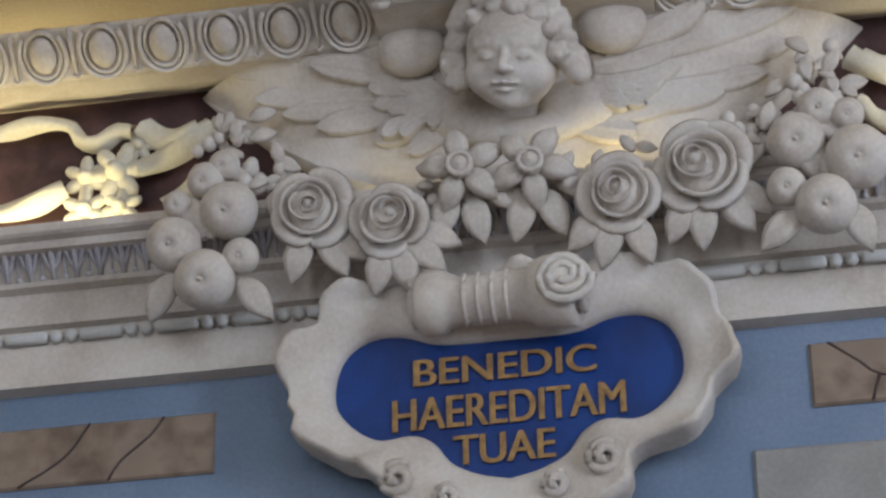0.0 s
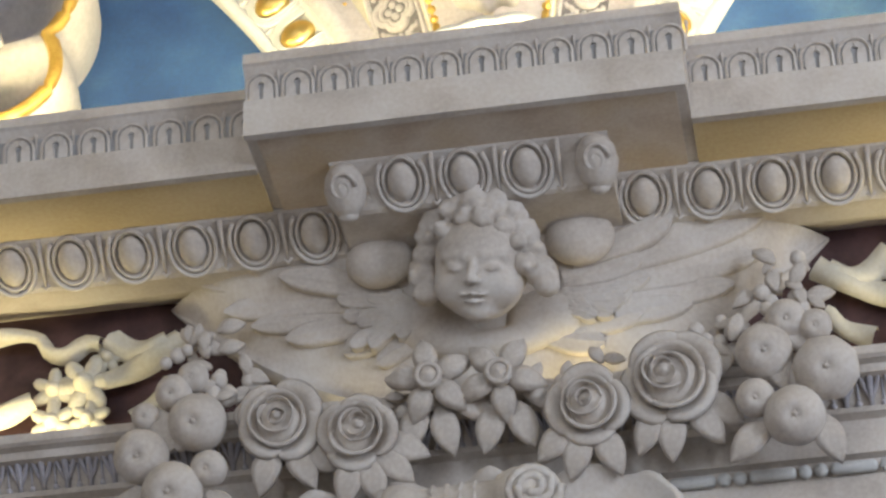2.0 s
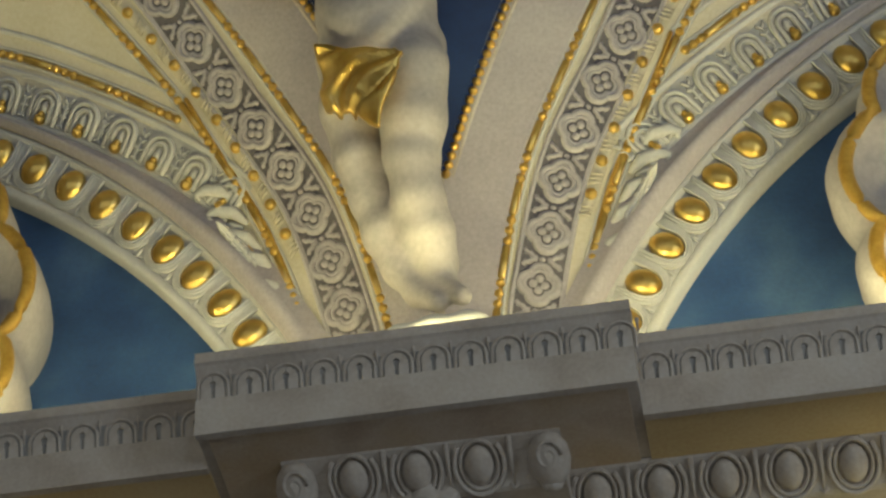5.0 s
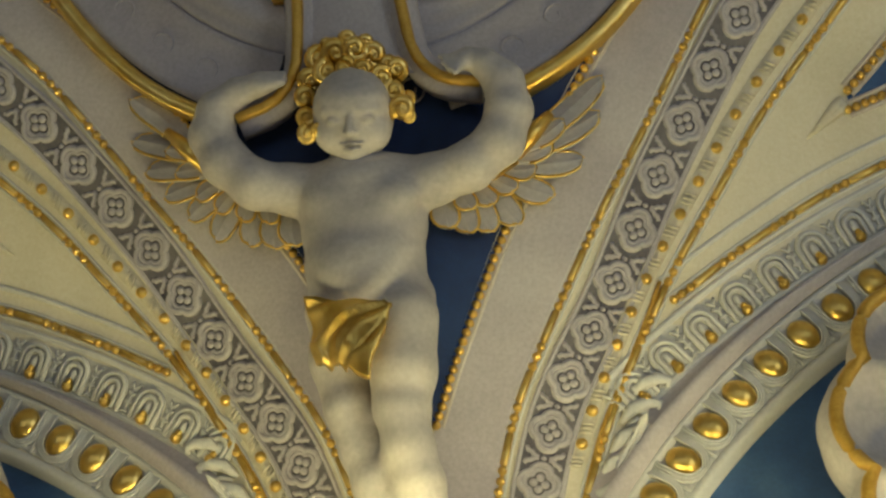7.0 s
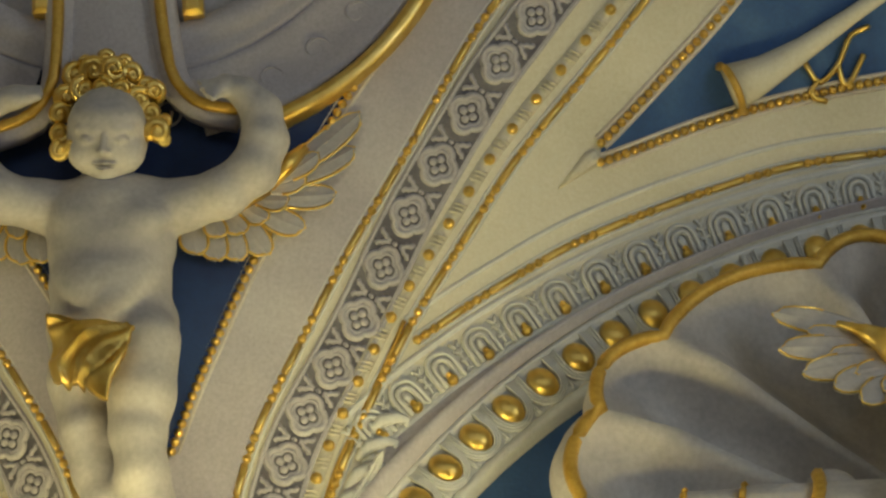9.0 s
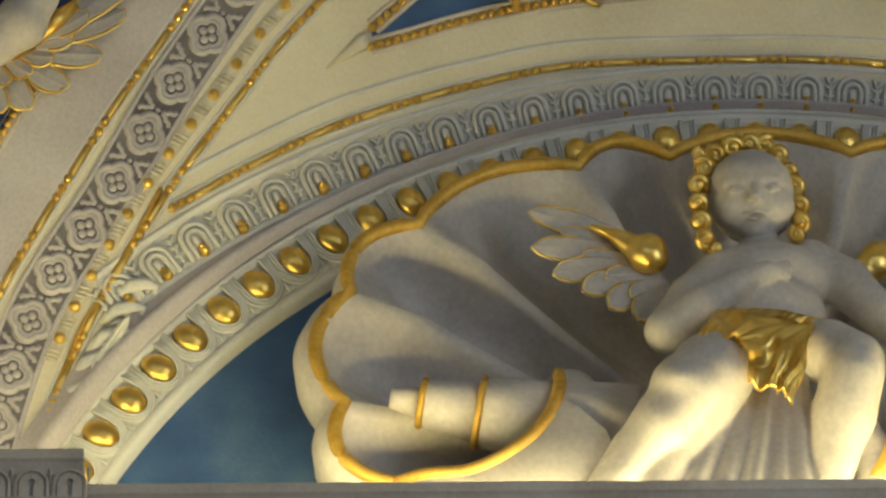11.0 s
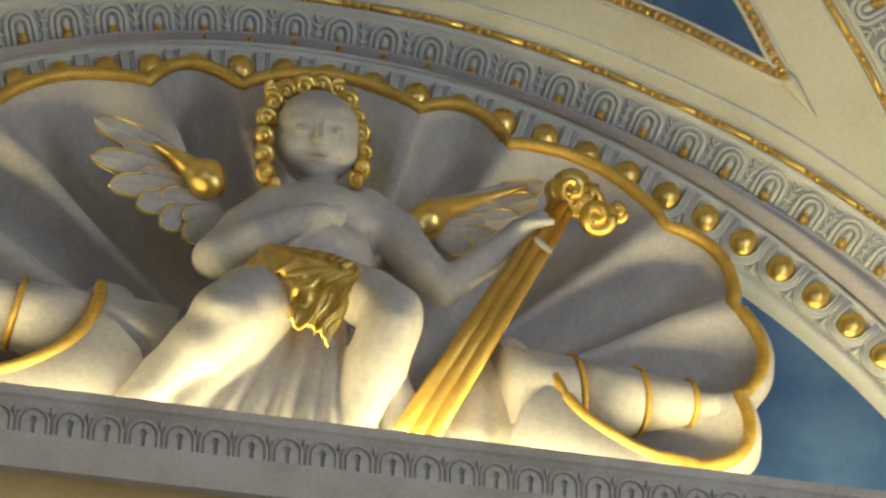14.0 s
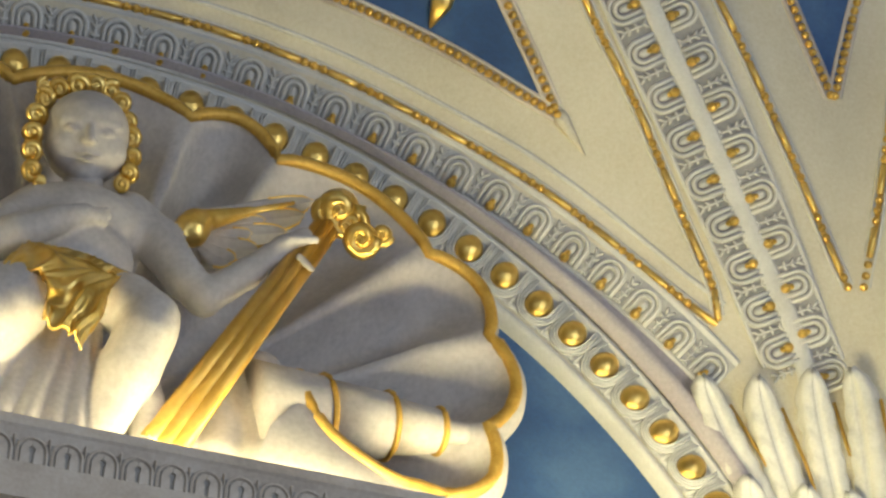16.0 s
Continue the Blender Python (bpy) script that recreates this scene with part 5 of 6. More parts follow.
    for a, b, ra, rb in (
            ((1.862, 5.740, 6.166), (1.828, 5.730, 5.987), 0.056, 0.070),):
        b_.limb(a, b, ra, rb, 0)
    for a, b, ra, rb in (
            ((2.227, 5.740, 6.187), (2.237, 5.730, 6.029), 0.062, 0.078),):
        b_.limb(a, b, ra, rb, 0)

ANGEL_FEATHERS = [
    ((1.245, 5.700, 6.776), (0.910, 5.685, 6.923), 0.039),
    ((1.244, 5.700, 6.745), (0.909, 5.685, 6.790), 0.039),
    ((1.251, 5.700, 6.714), (0.958, 5.685, 6.694), 0.039),
    ((1.261, 5.700, 6.691), (1.032, 5.685, 6.636), 0.039),
    ((1.276, 5.700, 6.666), (1.096, 5.685, 6.576), 0.039),
    ((1.290, 5.700, 6.642), (1.169, 5.685, 6.529), 0.039),
    ((1.244, 5.700, 6.755), (0.991, 5.685, 6.849), 0.027),
    ((1.251, 5.700, 6.725), (1.037, 5.685, 6.756), 0.027),
    ((1.261, 5.700, 6.699), (1.098, 5.685, 6.681), 0.027),
    ((1.276, 5.700, 6.673), (1.158, 5.685, 6.608), 0.027)]
ANGEL_FEATHERS += [
    ((1.866, 5.700, 6.795), (2.216, 5.685, 6.931), 0.035),
    ((1.872, 5.700, 6.771), (2.189, 5.685, 6.872), 0.035),
    ((1.878, 5.700, 6.744), (2.134, 5.685, 6.792), 0.035),
    ((1.884, 5.700, 6.718), (2.050, 5.685, 6.702), 0.035),
    ((1.891, 5.700, 6.698), (1.979, 5.685, 6.641), 0.035),
    ((1.889, 5.700, 6.777), (2.071, 5.685, 6.820), 0.023),
    ((1.886, 5.700, 6.745), (2.031, 5.685, 6.758), 0.023)]
ANGEL_CURLS = [
    ((1.377, 5.600, 6.747), 0.0283),
    ((1.369, 5.600, 6.813), 0.0298),
    ((1.369, 5.600, 6.880), 0.0298),
    ((1.379, 5.600, 6.950), 0.0298),
    ((1.401, 5.600, 7.015), 0.0298),
    ((1.442, 5.600, 7.065), 0.0298),
    ((1.491, 5.600, 7.092), 0.0327),
    ((1.543, 5.600, 7.113), 0.0327),
    ((1.588, 5.600, 7.102), 0.0298),
    ((1.622, 5.600, 7.063), 0.0298),
    ((1.641, 5.600, 7.004), 0.0298),
    ((1.649, 5.600, 6.941), 0.0298),
    ((1.655, 5.600, 6.877), 0.0298),
    ((1.647, 5.600, 6.813), 0.0283),
    ((1.631, 5.600, 6.765), 0.0223),
    ((1.399, 5.600, 6.713), 0.0179),
    ((1.517, 5.600, 7.127), 0.0193),
    ((1.397, 5.600, 7.069), 0.0193)]
ANGEL_SASH = ((1.259, 5.460, 6.240), (1.352, 5.530, 6.418), (1.622, 5.500, 6.336), (1.424, 5.420, 6.205))
ANGEL_KNOT = ((1.376, 5.430, 6.249), (1.578, 5.430, 6.281), (1.492, 5.450, 6.036), (1.390, 5.460, 6.099))
ANGEL_GOLD = [
    ((1.227, 5.655, 6.751), (1.219, 5.655, 6.737), 0.050, 0.052),
    ((1.080, 5.655, 6.843), (1.212, 5.655, 6.763), 0.010, 0.031),
    ((1.150, 5.655, 6.796), (1.234, 5.655, 6.725), 0.026, 0.043),
    ((1.848, 5.655, 6.708), (1.857, 5.655, 6.722), 0.050, 0.048),
    ((1.858, 5.655, 6.734), (2.013, 5.655, 6.818), 0.038, 0.014),
    ((1.805, 5.655, 6.682), (1.854, 5.655, 6.692), 0.031, 0.036),
    ((2.013, 5.655, 6.818), (2.153, 5.655, 6.890), 0.012, 0.007)]

TOWARD = (0, -1, -0.25)
# the putto over the cornice
clay = Clay((0.027, 0.010, 0.006), 0.008)
sculpt_putto(clay)
clay.lump((-0.872, 5.275, 7.43), (0.105, 0.090, 0.110), 1)
pieces = [(curls(PUTTO_CURLS, 3), 1), (cloth(PUTTO_CLOTH, 0.035, 4), 1)]
for rows, lift in ((PUTTO_PRIMARIES, 0.014), (PUTTO_COVERTS, 0.010)):
    for a, b, w in rows:
        vane, edge = blade(a, b, w, TOWARD, lift)
        pieces += [(vane, 0), (tube(edge, 0.0045, 5), 1)]
for a, b in PUTTO_GOLD:
    pieces.append((tube([a, (Vector(a) + Vector(b)) / 2 + Vector((0, -0.006, 0.004)), b], [0.014, 0.026, 0.016], 8), 1))
statue("putto_statue", clay, 0.0078, (FIGURE, GOLD, FIGURE), "winged stucco putto statue with gilded curls and loincloth", "statue", ((-0.875, 5.230, 7.378), 0.142, -6, 2, 6), pieces)

# the cherub's head under the cornice
clay = Clay((0.022, 0.006, 0.006))
sculpt_cherub(clay)
rnd = random.Random(7)
for q in list(clay.prims):
    if q[0] == 1 and q[5] and 0.018 < q[2][0] < 0.045:
        for k in range(4):
            d = np.array([rnd.uniform(-1, 1), rnd.uniform(-1, -0.1), rnd.uniform(-1, 1)])
            clay.lump(tuple(q[1] + d / np.linalg.norm(d) * q[2][0] * 0.85), (q[2][0] * 0.42,) * 3, q[5])
pieces = [(blade(a, b, w, (0, -1, -0.2), 0.017 - 0.0006 * k, 0.03)[0], 0) for rows in (CHERUB_FEATHERS[:11], CHERUB_FEATHERS[11:]) for k, (a, b, w) in enumerate(rows)]
for sgn in (-1, 1):
    for k in range(22):
        r, a = rnd.uniform(0.02, 0.15), radians(rnd.uniform(-40, 25))
        x, z = -0.80 + sgn * (0.13 + r * math.cos(a)), 5.235 + r * math.sin(a) * 0.75
        ln = rnd.uniform(0.055, 0.085)
        d = radians(rnd.uniform(-35, 8)) + a * 0.35
        pieces.append((blade((x, 5.648, z), (x + sgn * ln * math.cos(d), 5.650, z + ln * math.sin(d)), rnd.uniform(0.017, 0.024), (0, -1, -0.2), 0.006, 0.03)[0], 0))
statue("cherub_relief", clay, 0.0050, (STUCCO, STUCCO, STUCCO), "grey stucco cherub head statue with spread wings", "statue", ((-0.795, 5.510, 5.246), 0.141, -12, 0, -2), pieces)

# the angel seated in the shell
clay = Clay((0.012, 0.010, 0.006), 0.012)
sculpt_angel(clay)
clay.lump((1.530, 5.71, 7.00), (0.115, 0.080, 0.125), 1)
for a, b, ra, rb in ANGEL_GOLD:
    clay.limb(a, b, ra, rb, 1)
pieces = [(curls(ANGEL_CURLS, 5), 1), (cloth(ANGEL_SASH, 0.035, 2), 1), (cloth(ANGEL_KNOT, 0.03, 9), 1)]
for a, b, w in ANGEL_FEATHERS:
    vane, edge = blade(a, b, w, TOWARD, 0.012)
    pieces += [(vane, 0), (tube(edge[4:-4], 0.0038, 5), 1)]
statue("angel_statue", clay, 0.0085, (FIGURE, GOLD, FIGURE), "seated winged stucco angel statue with gilded girdle", "statue", ((1.526, 5.610, 6.912), 0.150, 5, -7, -16), pieces)

rock = Clay((0.02,))
for x, y, z, r in ((-0.94, 5.62, 5.955, 0.060), (-0.86, 5.58, 5.960, 0.058), (-0.78, 5.58, 5.975, 0.060), (-0.70, 5.60, 5.990, 0.062), (-0.655, 5.64, 5.985, 0.056), (-0.80, 5.68, 5.93, 0.10)):
    rock.lump((x, y, z), (r * 1.2, r, r * 0.8))
    rock.limb((x, y, z), (x, y, 5.70), r * 0.9, r)
statue("rock_base", rock, 0.010, (WHITE,), "rough white stucco base under the putto's feet", "pedestal")

# ---- shells in the lunettes ----
CUSPS = [(0.50, 6.02), (0.381, 6.288), (0.41, 6.674), (0.608, 6.922), (1.074, 7.147), (1.339, 7.187), (1.87, 7.205), (2.136, 7.118), (2.597, 6.886), (2.77, 6.63), (2.746, 6.296), (2.60, 6.03)]
HINGE = (1.60, 6.12)


def scallop(flip):
    th = tagged(empty("shell"), "large white stucco scallop shell with a gilded rim", "shell", "lunette shells")
    rim, lobe = [], []
    n = 14
    for (x0, z0), (x1, z1) in zip(CUSPS, CUSPS[1:]):
        dx, dz = x1 - x0, z1 - z0
        ln = math.hypot(dx, dz)
        nx, nz = -dz / ln, dx / ln
        bulge = 0.075 + 0.03 * ln
        for i in range(n):
            u = i / n
            k = math.sin(math.pi * u) ** 0.75 * bulge
            rim.append((x0 + dx * u + nx * k, z0 + dz * u + nz * k))
            lobe.append(math.sin(math.pi * u))
    rim.append(CUSPS[-1])
    lobe.append(0)
    S_, v = 18, []
    for (x, z), w in zip(rim, lobe):
        for j in range(S_ + 1):
            s = j / S_
            t = 1 - (1 - s) ** 1.0
            px_, pz_ = x + (HINGE[0] - x) * t, z + (HINGE[1] - z) * t
            y = 5.735 + 0.20 * math.sin(min(s * 1.25, 1) * math.pi / 2) + (0.22 * w - 0.075) * (1 - s) ** 0.7 * min(1, s * 6)
            v.append((px_, y, pz_))
    m = S_ + 1
    f = [(i * m + j, (i + 1) * m + j, (i + 1) * m + j + 1, i * m + j + 1) for i in range(len(rim) - 1) for j in range(S_)]
    k = len(v)
    for (x, z), w in zip(rim, lobe):
        c = Vector((1.6 - x, 6.3 - z)).normalized()
        wide = min(max((7.0 - z) / 0.4, 0.1), 1) * (1 if flip else 2.4)
        for y, ins in ((5.735, 0), (5.745, -0.016), (5.80, -0.024), (5.88, -0.020), (5.96, -0.005), (6.0, 0.01)):
            v.append((x + c.x * ins * wide, y, z + c.y * ins * wide))
    f += [(k + i * 6 + j, k + i * 6 + j + 1, k + (i + 1) * 6 + j + 1, k + (i + 1) * 6 + j) for i in range(len(rim) - 1) for j in range(5)]
    mx = (lambda q: (2 * AXIS - q[0], q[1], q[2])) if flip else (lambda q: q)
    put("bowl", mesh("bowl", [mx(q) for q in v], f, FIGURE, True), th)
    edge = [(x, 5.733, z) for x, z in rim]
    put("rim", mesh("rim", [mx(q) for q in tube([(x, y, z) for x, y, z in edge], 0.020, 6)[0]], tube(edge, 0.020, 6)[1], OLD_GOLD, True), th, label="gilded scalloped rim")
    for pts in ([(0.50, 5.735, 6.02), (0.575, 5.66, 5.99), (0.69, 5.60, 5.958), (0.813, 5.58, 6.022), (0.888, 5.58, 6.11), (0.927, 5.585, 6.207), (0.935, 5.62, 6.29)],
                [(2.60, 5.735, 6.03), (2.50, 5.66, 5.985), (2.40, 5.60, 5.945), (2.30, 5.58, 5.975), (2.205, 5.58, 6.045), (2.149, 5.585, 6.147), (2.140, 5.62, 6.25)]):
        q = spline(pts, 0.03)
        put("rim", mesh("rim", [mx(p) for p in tube(q, 0.018, 6)[0]], tube(q, 0.018, 6)[1], OLD_GOLD, True), th, label="gilded lip of the shell")
        w = []
        q = q[:int(len(q) * 0.86)]
        for i, (x, y, z) in enumerate(q):
            t = i / (len(q) - 1)
            sx = (1 if x < 1.6 else -1) * 0.16 * t ** 2
            w += [(x + sx * k, y + dy, z - dz) for k, dy, dz in ((0, 0, 0), (0.3, -0.012, 0.04), (0.7, -0.015, 0.12), (1, 0.0, 0.26), (1, 0.06, 0.45))]
        put("skirt", mesh("skirt", [mx(p) for p in w], [(i * 5 + k, i * 5 + k + 1, i * 5 + k + 6, i * 5 + k + 5) for i in range(len(q) - 1) for k in range(4)], FIGURE, True), th)
    # rolled ends of the shell, stepped cones with gilded lips
    for tip, end in (((0.50, 5.70, 6.275), (1.12, 5.70, 6.135)), ((2.66, 5.70, 6.225), (2.02, 5.70, 6.150))):
        a, b = Vector(tip), Vector(end)
        prof, lips = [], []
        for i, (t0, t1, r0, r1) in enumerate(((0.0, 0.12, 0.030, 0.042), (0.12, 0.36, 0.062, 0.082), (0.36, 0.66, 0.092, 0.115), (0.66, 1.0, 0.120, 0.145))):
            prof += [(t0, r0 * 0.55), (t0, r0 * 0.93), (t0 + 0.02, r0), (t1, r1)]
            lips.append((t0, r0))
        put("roll", mesh("roll", [mx(q) for q in tube([a + (b - a) * t for t, r in prof], [r for t, r in prof], 18)[0]], tube([a + (b - a) * t + Vector((0, 0, 1e-5 * i)) for i, (t, r) in enumerate(prof)], [r for t, r in prof], 18)[1], FIGURE, True), th)
        d = (b - a).normalized()
        s = d.cross(Vector((0, 1, 0))).normalized()
        for t, r in lips[1:]:
            c = a + (b - a) * (t + 0.012)
            ring = [c + (s * math.cos(q) + Vector((0, 1, 0)) * math.sin(q)) * r for q in np.linspace(0, 2 * math.pi, 20, endpoint=False)]
            put("lip", mesh("lip", [mx(q) for q in tube(ring, 0.010, 5, True)[0]], tube(ring, 0.010, 5, True)[1], OLD_GOLD, True), th, label="gilded lip")
    return th


scallop(False)
scallop(True)

# gilded torch leaning by the angel
torch = tagged(empty("torch"), "gilded stucco torch leaning against the shell", "torch")
a, b = Vector((2.235, 5.58, 6.785)), Vector((1.745, 5.58, 5.885))
s = (b - a).normalized().cross(Vector((0, 1, 0)))
for k in (-1.2, 0, 1.2):
    put("flute", mesh("flute", *tube([a + s * k * 0.018 + Vector((0, -0.012 * (k == 0), 0)), (a + b) / 2 + s * k * 0.024 + Vector((0, -0.012, 0)), b + s * k * 0.030], [0.018, 0.022, 0.027], 10), GILT, True), torch, label="gilded flute of the staff")
for c, r in (((2.250, 5.56, 6.815), 0.064), ((2.212, 5.57, 6.80), 0.042), ((2.318, 5.57, 6.735), 0.050), ((2.290, 5.565, 6.775), 0.045), ((2.388, 5.58, 6.775), 0.030), ((2.352, 5.585, 6.745), 0.028), ((2.268, 5.57, 6.765), 0.036)):
    put("flame_curl", mesh("flame_curl", *curls([(c, r)], int(r * 1000)), GOLD, True), torch, label="gilded curl of the flame")

# ---- medallion held up by the putto ----
MED = tagged(empty("medallion"), "lilac grey stucco medallion with a gilded rim", "medallion")
MC, MR = (-0.80, 8.50), 1.055
for name, r, prof, mat, label in (("rim", MR, [(-0.022, -0.06), (-0.024, 0.060), (-0.012, 0.072), (0.012, 0.072), (0.022, 0.060), (0.026, -0.08)], GOLD, "gilded rim"),
                                  ("border", MR - 0.125, [(-0.115, 0.03), (-0.105, 0.045), (-0.09, 0.03), (0.05, 0.04), (0.085, 0.052), (0.10, 0.045), (0.105, 0.04)], LILAC, ""),
                                  ("ring", MR - 0.29, [(-0.075, 0.02), (-0.06, 0.08), (-0.02, 0.095), (0.02, 0.08), (0.035, 0.05), (0.055, 0.06), (0.065, 0.03)], LILAC, ""),
                                  ("face", MR - 0.52, [(-0.43, 0.05), (-0.2, 0.04), (0.1, 0.03), (0.17, 0.02)], GREY, "")):
    for a0, a1 in {"rim": ((180, 242), (290, 360)), "border": ((180, 250), (280, 360))}.get(name, ((180, 360),)):
        put(name, mesh(name, *strip(on_vault(arc(*MC, r, a0, a1, 0.05)), prof), mat, True), MED, label=label)
for i, m in enumerate(on_vault(arc(*MC, MR - 0.12, 190, 350, 0.155), 0.036)):
    sp = [(0.045 * (1 - j / 26) * math.cos(j * 0.42), 0.045 * (1 - j / 26) * math.sin(j * 0.42), 0) for j in range(20)]
    put("scroll", mesh("scroll", *tube(sp, 0.004, 4), LILAC, True), MED, m)
# scrolled bracket between the putto's head and the medallion
for sgn in (-1, 1):
    c = spline([(-0.862 + sgn * 0.135, 8.05), (-0.862 + sgn * 0.142, 7.88), (-0.862 + sgn * 0.150, 7.75), (-0.862 + sgn * 0.172, 7.62), (-0.862 + sgn * 0.24, 7.54), (-0.862 + sgn * 0.345, 7.51)], 0.04)
    put("bracket_edge", mesh("bracket_edge", *tube([m.translation for m in on_vault([tuple(p) for p in c], 0.15)], 0.017, 6), OLD_GOLD, True), MED, label="gilded edge of the bracket")
    put("bracket_scroll", mesh("bracket_scroll", *tube([m.translation for m in on_vault([tuple(p) for p in c], 0.10)], 0.045, 8), LILAC, True), MED)
bz = np.linspace(7.52, 8.1, 10)
v = []
for z in bz:
    w = np.interp(z, [7.52, 7.54, 7.62, 7.75, 8.1], [0.33, 0.24, 0.172, 0.15, 0.135])
    for x in (-0.853 - w, -0.853 - w * 0.5, -0.853, -0.853 + w * 0.5, -0.853 + w):
        v.append((x, vault_y(x, z) - 0.12 - 0.03 * math.cos((x + 0.853) / w * 1.57), z))
put("bracket", mesh("bracket", v, [(i * 5 + k, i * 5 + k + 1, i * 5 + k + 6, i * 5 + k + 5) for i in range(9) for k in range(4)], LILAC, True), MED)

for x, z in ((-1.055, 7.88), (-0.630, 7.84)):
    m = vault_frame(x, z, 0, 1, 0.07)
    put("tab", mesh("tab", *moved(slab(-0.030, 0.030, -0.055, 0.0, -0.035, 0.035, 0.012), Matrix.Rotation(radians(-90), 4, "X")), GOLD), MED, m, "gilded tab beside the bracket")

# trumpet painted in relief on the blue severy
tr = tagged(empty("trumpet"), "cream stucco trumpet with gilded bell rim", "trumpet", "vault trophies")
ax = [(0.89, 7.735), (1.0, 7.775), (1.12, 7.825), (1.26, 7.885), (1.45, 7.96)]
put("horn", mesh("horn", *tube([m.translation for m in on_vault(ax, 0.03)], [0.075, 0.052, 0.036, 0.026, 0.022], 10), CREAM, True), tr)
m = on_vault(ax, 0.03)[0]
put("bell_rim", mesh("bell_rim", *tube([m @ Vector((0.075 * math.cos(q), 0.0, 0.075 * math.sin(q))) for q in np.linspace(0, 2 * math.pi, 16, endpoint=False)], 0.012, 5, True), OLD_GOLD, True), tr, label="gilded bell rim")
for c in ([(1.12, 7.80), (1.16, 7.765), (1.22, 7.80), (1.26, 7.85), (1.32, 7.87)], [(1.16, 7.77), (1.13, 7.74), (1.18, 7.73)], [(1.22, 7.80), (1.24, 7.76), (1.30, 7.82)]):
    put("ribbon", mesh("ribbon", *tube([m.translation for m in on_vault([tuple(p) for p in spline(c, 0.02)], 0.02)], 0.009, 5), GOLD, True), tr, label="gilded ribbon")
sp = tagged(empty("spearhead"), "gilded spearhead relief on the blue field", "ornament", "vault trophies")
m = vault_frame(2.595, 7.71, -0.25, -1, 0.015)
put("blade", mesh("blade", *tube([(0, -0.10, 0), (0, -0.02, 0.004), (0, 0.06, 0)], [0.03, 0.034, 0.003], 6, flat=0.4), GOLD, True), sp, m)

# ---- cherub's panel under the cornice ----
v, f, n, mm = [], [], 48, 8
for i in range(n + 1):
    x = -1.62 + 1.64 * i / n
    u = abs(x + 0.80) / 0.82
    zb = 4.985 + 0.42 * u ** 2.2
    yt = 5.605
    for j in range(mm + 1):
        t = j / mm
        v.append((x, 5.72 + 0.07 * u ** 6 + (yt - 5.72 + 0.10 * u ** 6) * t ** 1.3, zb + (5.392 - zb) * t))
f = [(i * (mm + 1) + j, (i + 1) * (mm + 1) + j, (i + 1) * (mm + 1) + j + 1, i * (mm + 1) + j + 1) for i in range(n) for j in range(mm)]
k = len(v)
for i in range(n + 1):
    x, y, z = v[i * (mm + 1)]
    v.append((x, y - 0.012, z - 0.008))
    v.append((x, 5.81, z - 0.004))
f += [(k + 2 * i, k + 2 * i + 1, k + 2 * i + 3, k + 2 * i + 2) for i in range(n)]
f += [(k + 2 * i, k + 2 * i + 2, (i + 1) * (mm + 1), i * (mm + 1)) for i in range(n)]
tagged(put("cherub_panel", mesh("cherub_panel", v, f, STUCCO, True)), "curved stucco panel carrying the cherub's wings", "panel", kind="structure")


# ---- roses, fruit and leaves of the garland ----
def leaf_mesh(ln, w, mat):
    v, f, n = [], [], 8
    for i in range(n + 1):
        t = i / n
        k = w * math.sin(math.pi * min(t * 0.93 + 0.07, 1)) ** 0.8
        z = 0.020 * math.sin(math.pi * t) - 0.012 * t
        for s, dz in ((-1, -0.006), (-0.5, 0.002), (0, -0.004), (0.5, 0.002), (1, -0.006)):
            v.append((s * k, t * ln, z + dz + 0.01))
    f = [(i * 5 + j, i * 5 + j + 1, i * 5 + j + 6, i * 5 + j + 5) for i in range(n) for j in range(4)]
    q = len(v)
    v += [(a, b, c - 0.012) for a, b, c in v]
    f += [tuple(q + i for i in reversed(g)) for g in f]
    ring = [i * 5 for i in range(n + 1)] + [i * 5 + 4 for i in range(n, -1, -1)]
    f += [(ring[i], ring[(i + 1) % len(ring)], q + ring[(i + 1) % len(ring)], q + ring[i]) for i in range(len(ring))]
    return v, f


M_LEAF = mesh("leaf", *leaf_mesh(0.125, 0.034, STUCCO), STUCCO, True)


def face_pose(x, y, z, turn=0.0, tip=0.0):
    """Pose facing the hall: its x along the wall, y up, z out; turned in the wall's plane and tipped down."""
    return Matrix.Translation((x, y, z)) @ Matrix.Rotation(radians(90 + tip), 4, "X") @ Matrix.Rotation(radians(turn), 4, "Z")


def petal(r, h, a0, span, lift, n=12, flare=0.0):
    """A curled petal standing round the middle."""
    v, f = [], []
    for i in range(n + 1):
        u = i / n
        a = a0 + span * (u - 0.5)
        e = math.sin(math.pi * u) ** 0.5
        g = flare * e
        for rr, hh in ((0.75 * r, lift), (0.98 * r, lift + 0.35 * h), ((1.03 + 0.3 * g) * r, lift + 0.8 * h * (0.6 + 0.4 * e)), ((1.12 + 0.8 * g) * r, lift + h * (0.55 + 0.45 * e)), ((1.16 + g) * r, lift + h * (0.4 + 0.45 * e) - 0.25 * g * r), (1.0 * r, lift + 0.1 * h), (0.75 * r, lift - 0.004)):
            v.append((rr * math.cos(a), rr * math.sin(a), hh))
    f = [(i * 7 + j, (i + 1) * 7 + j, (i + 1) * 7 + (j + 1) % 7, i * 7 + (j + 1) % 7) for i in range(n) for j in range(7)]
    return v, f


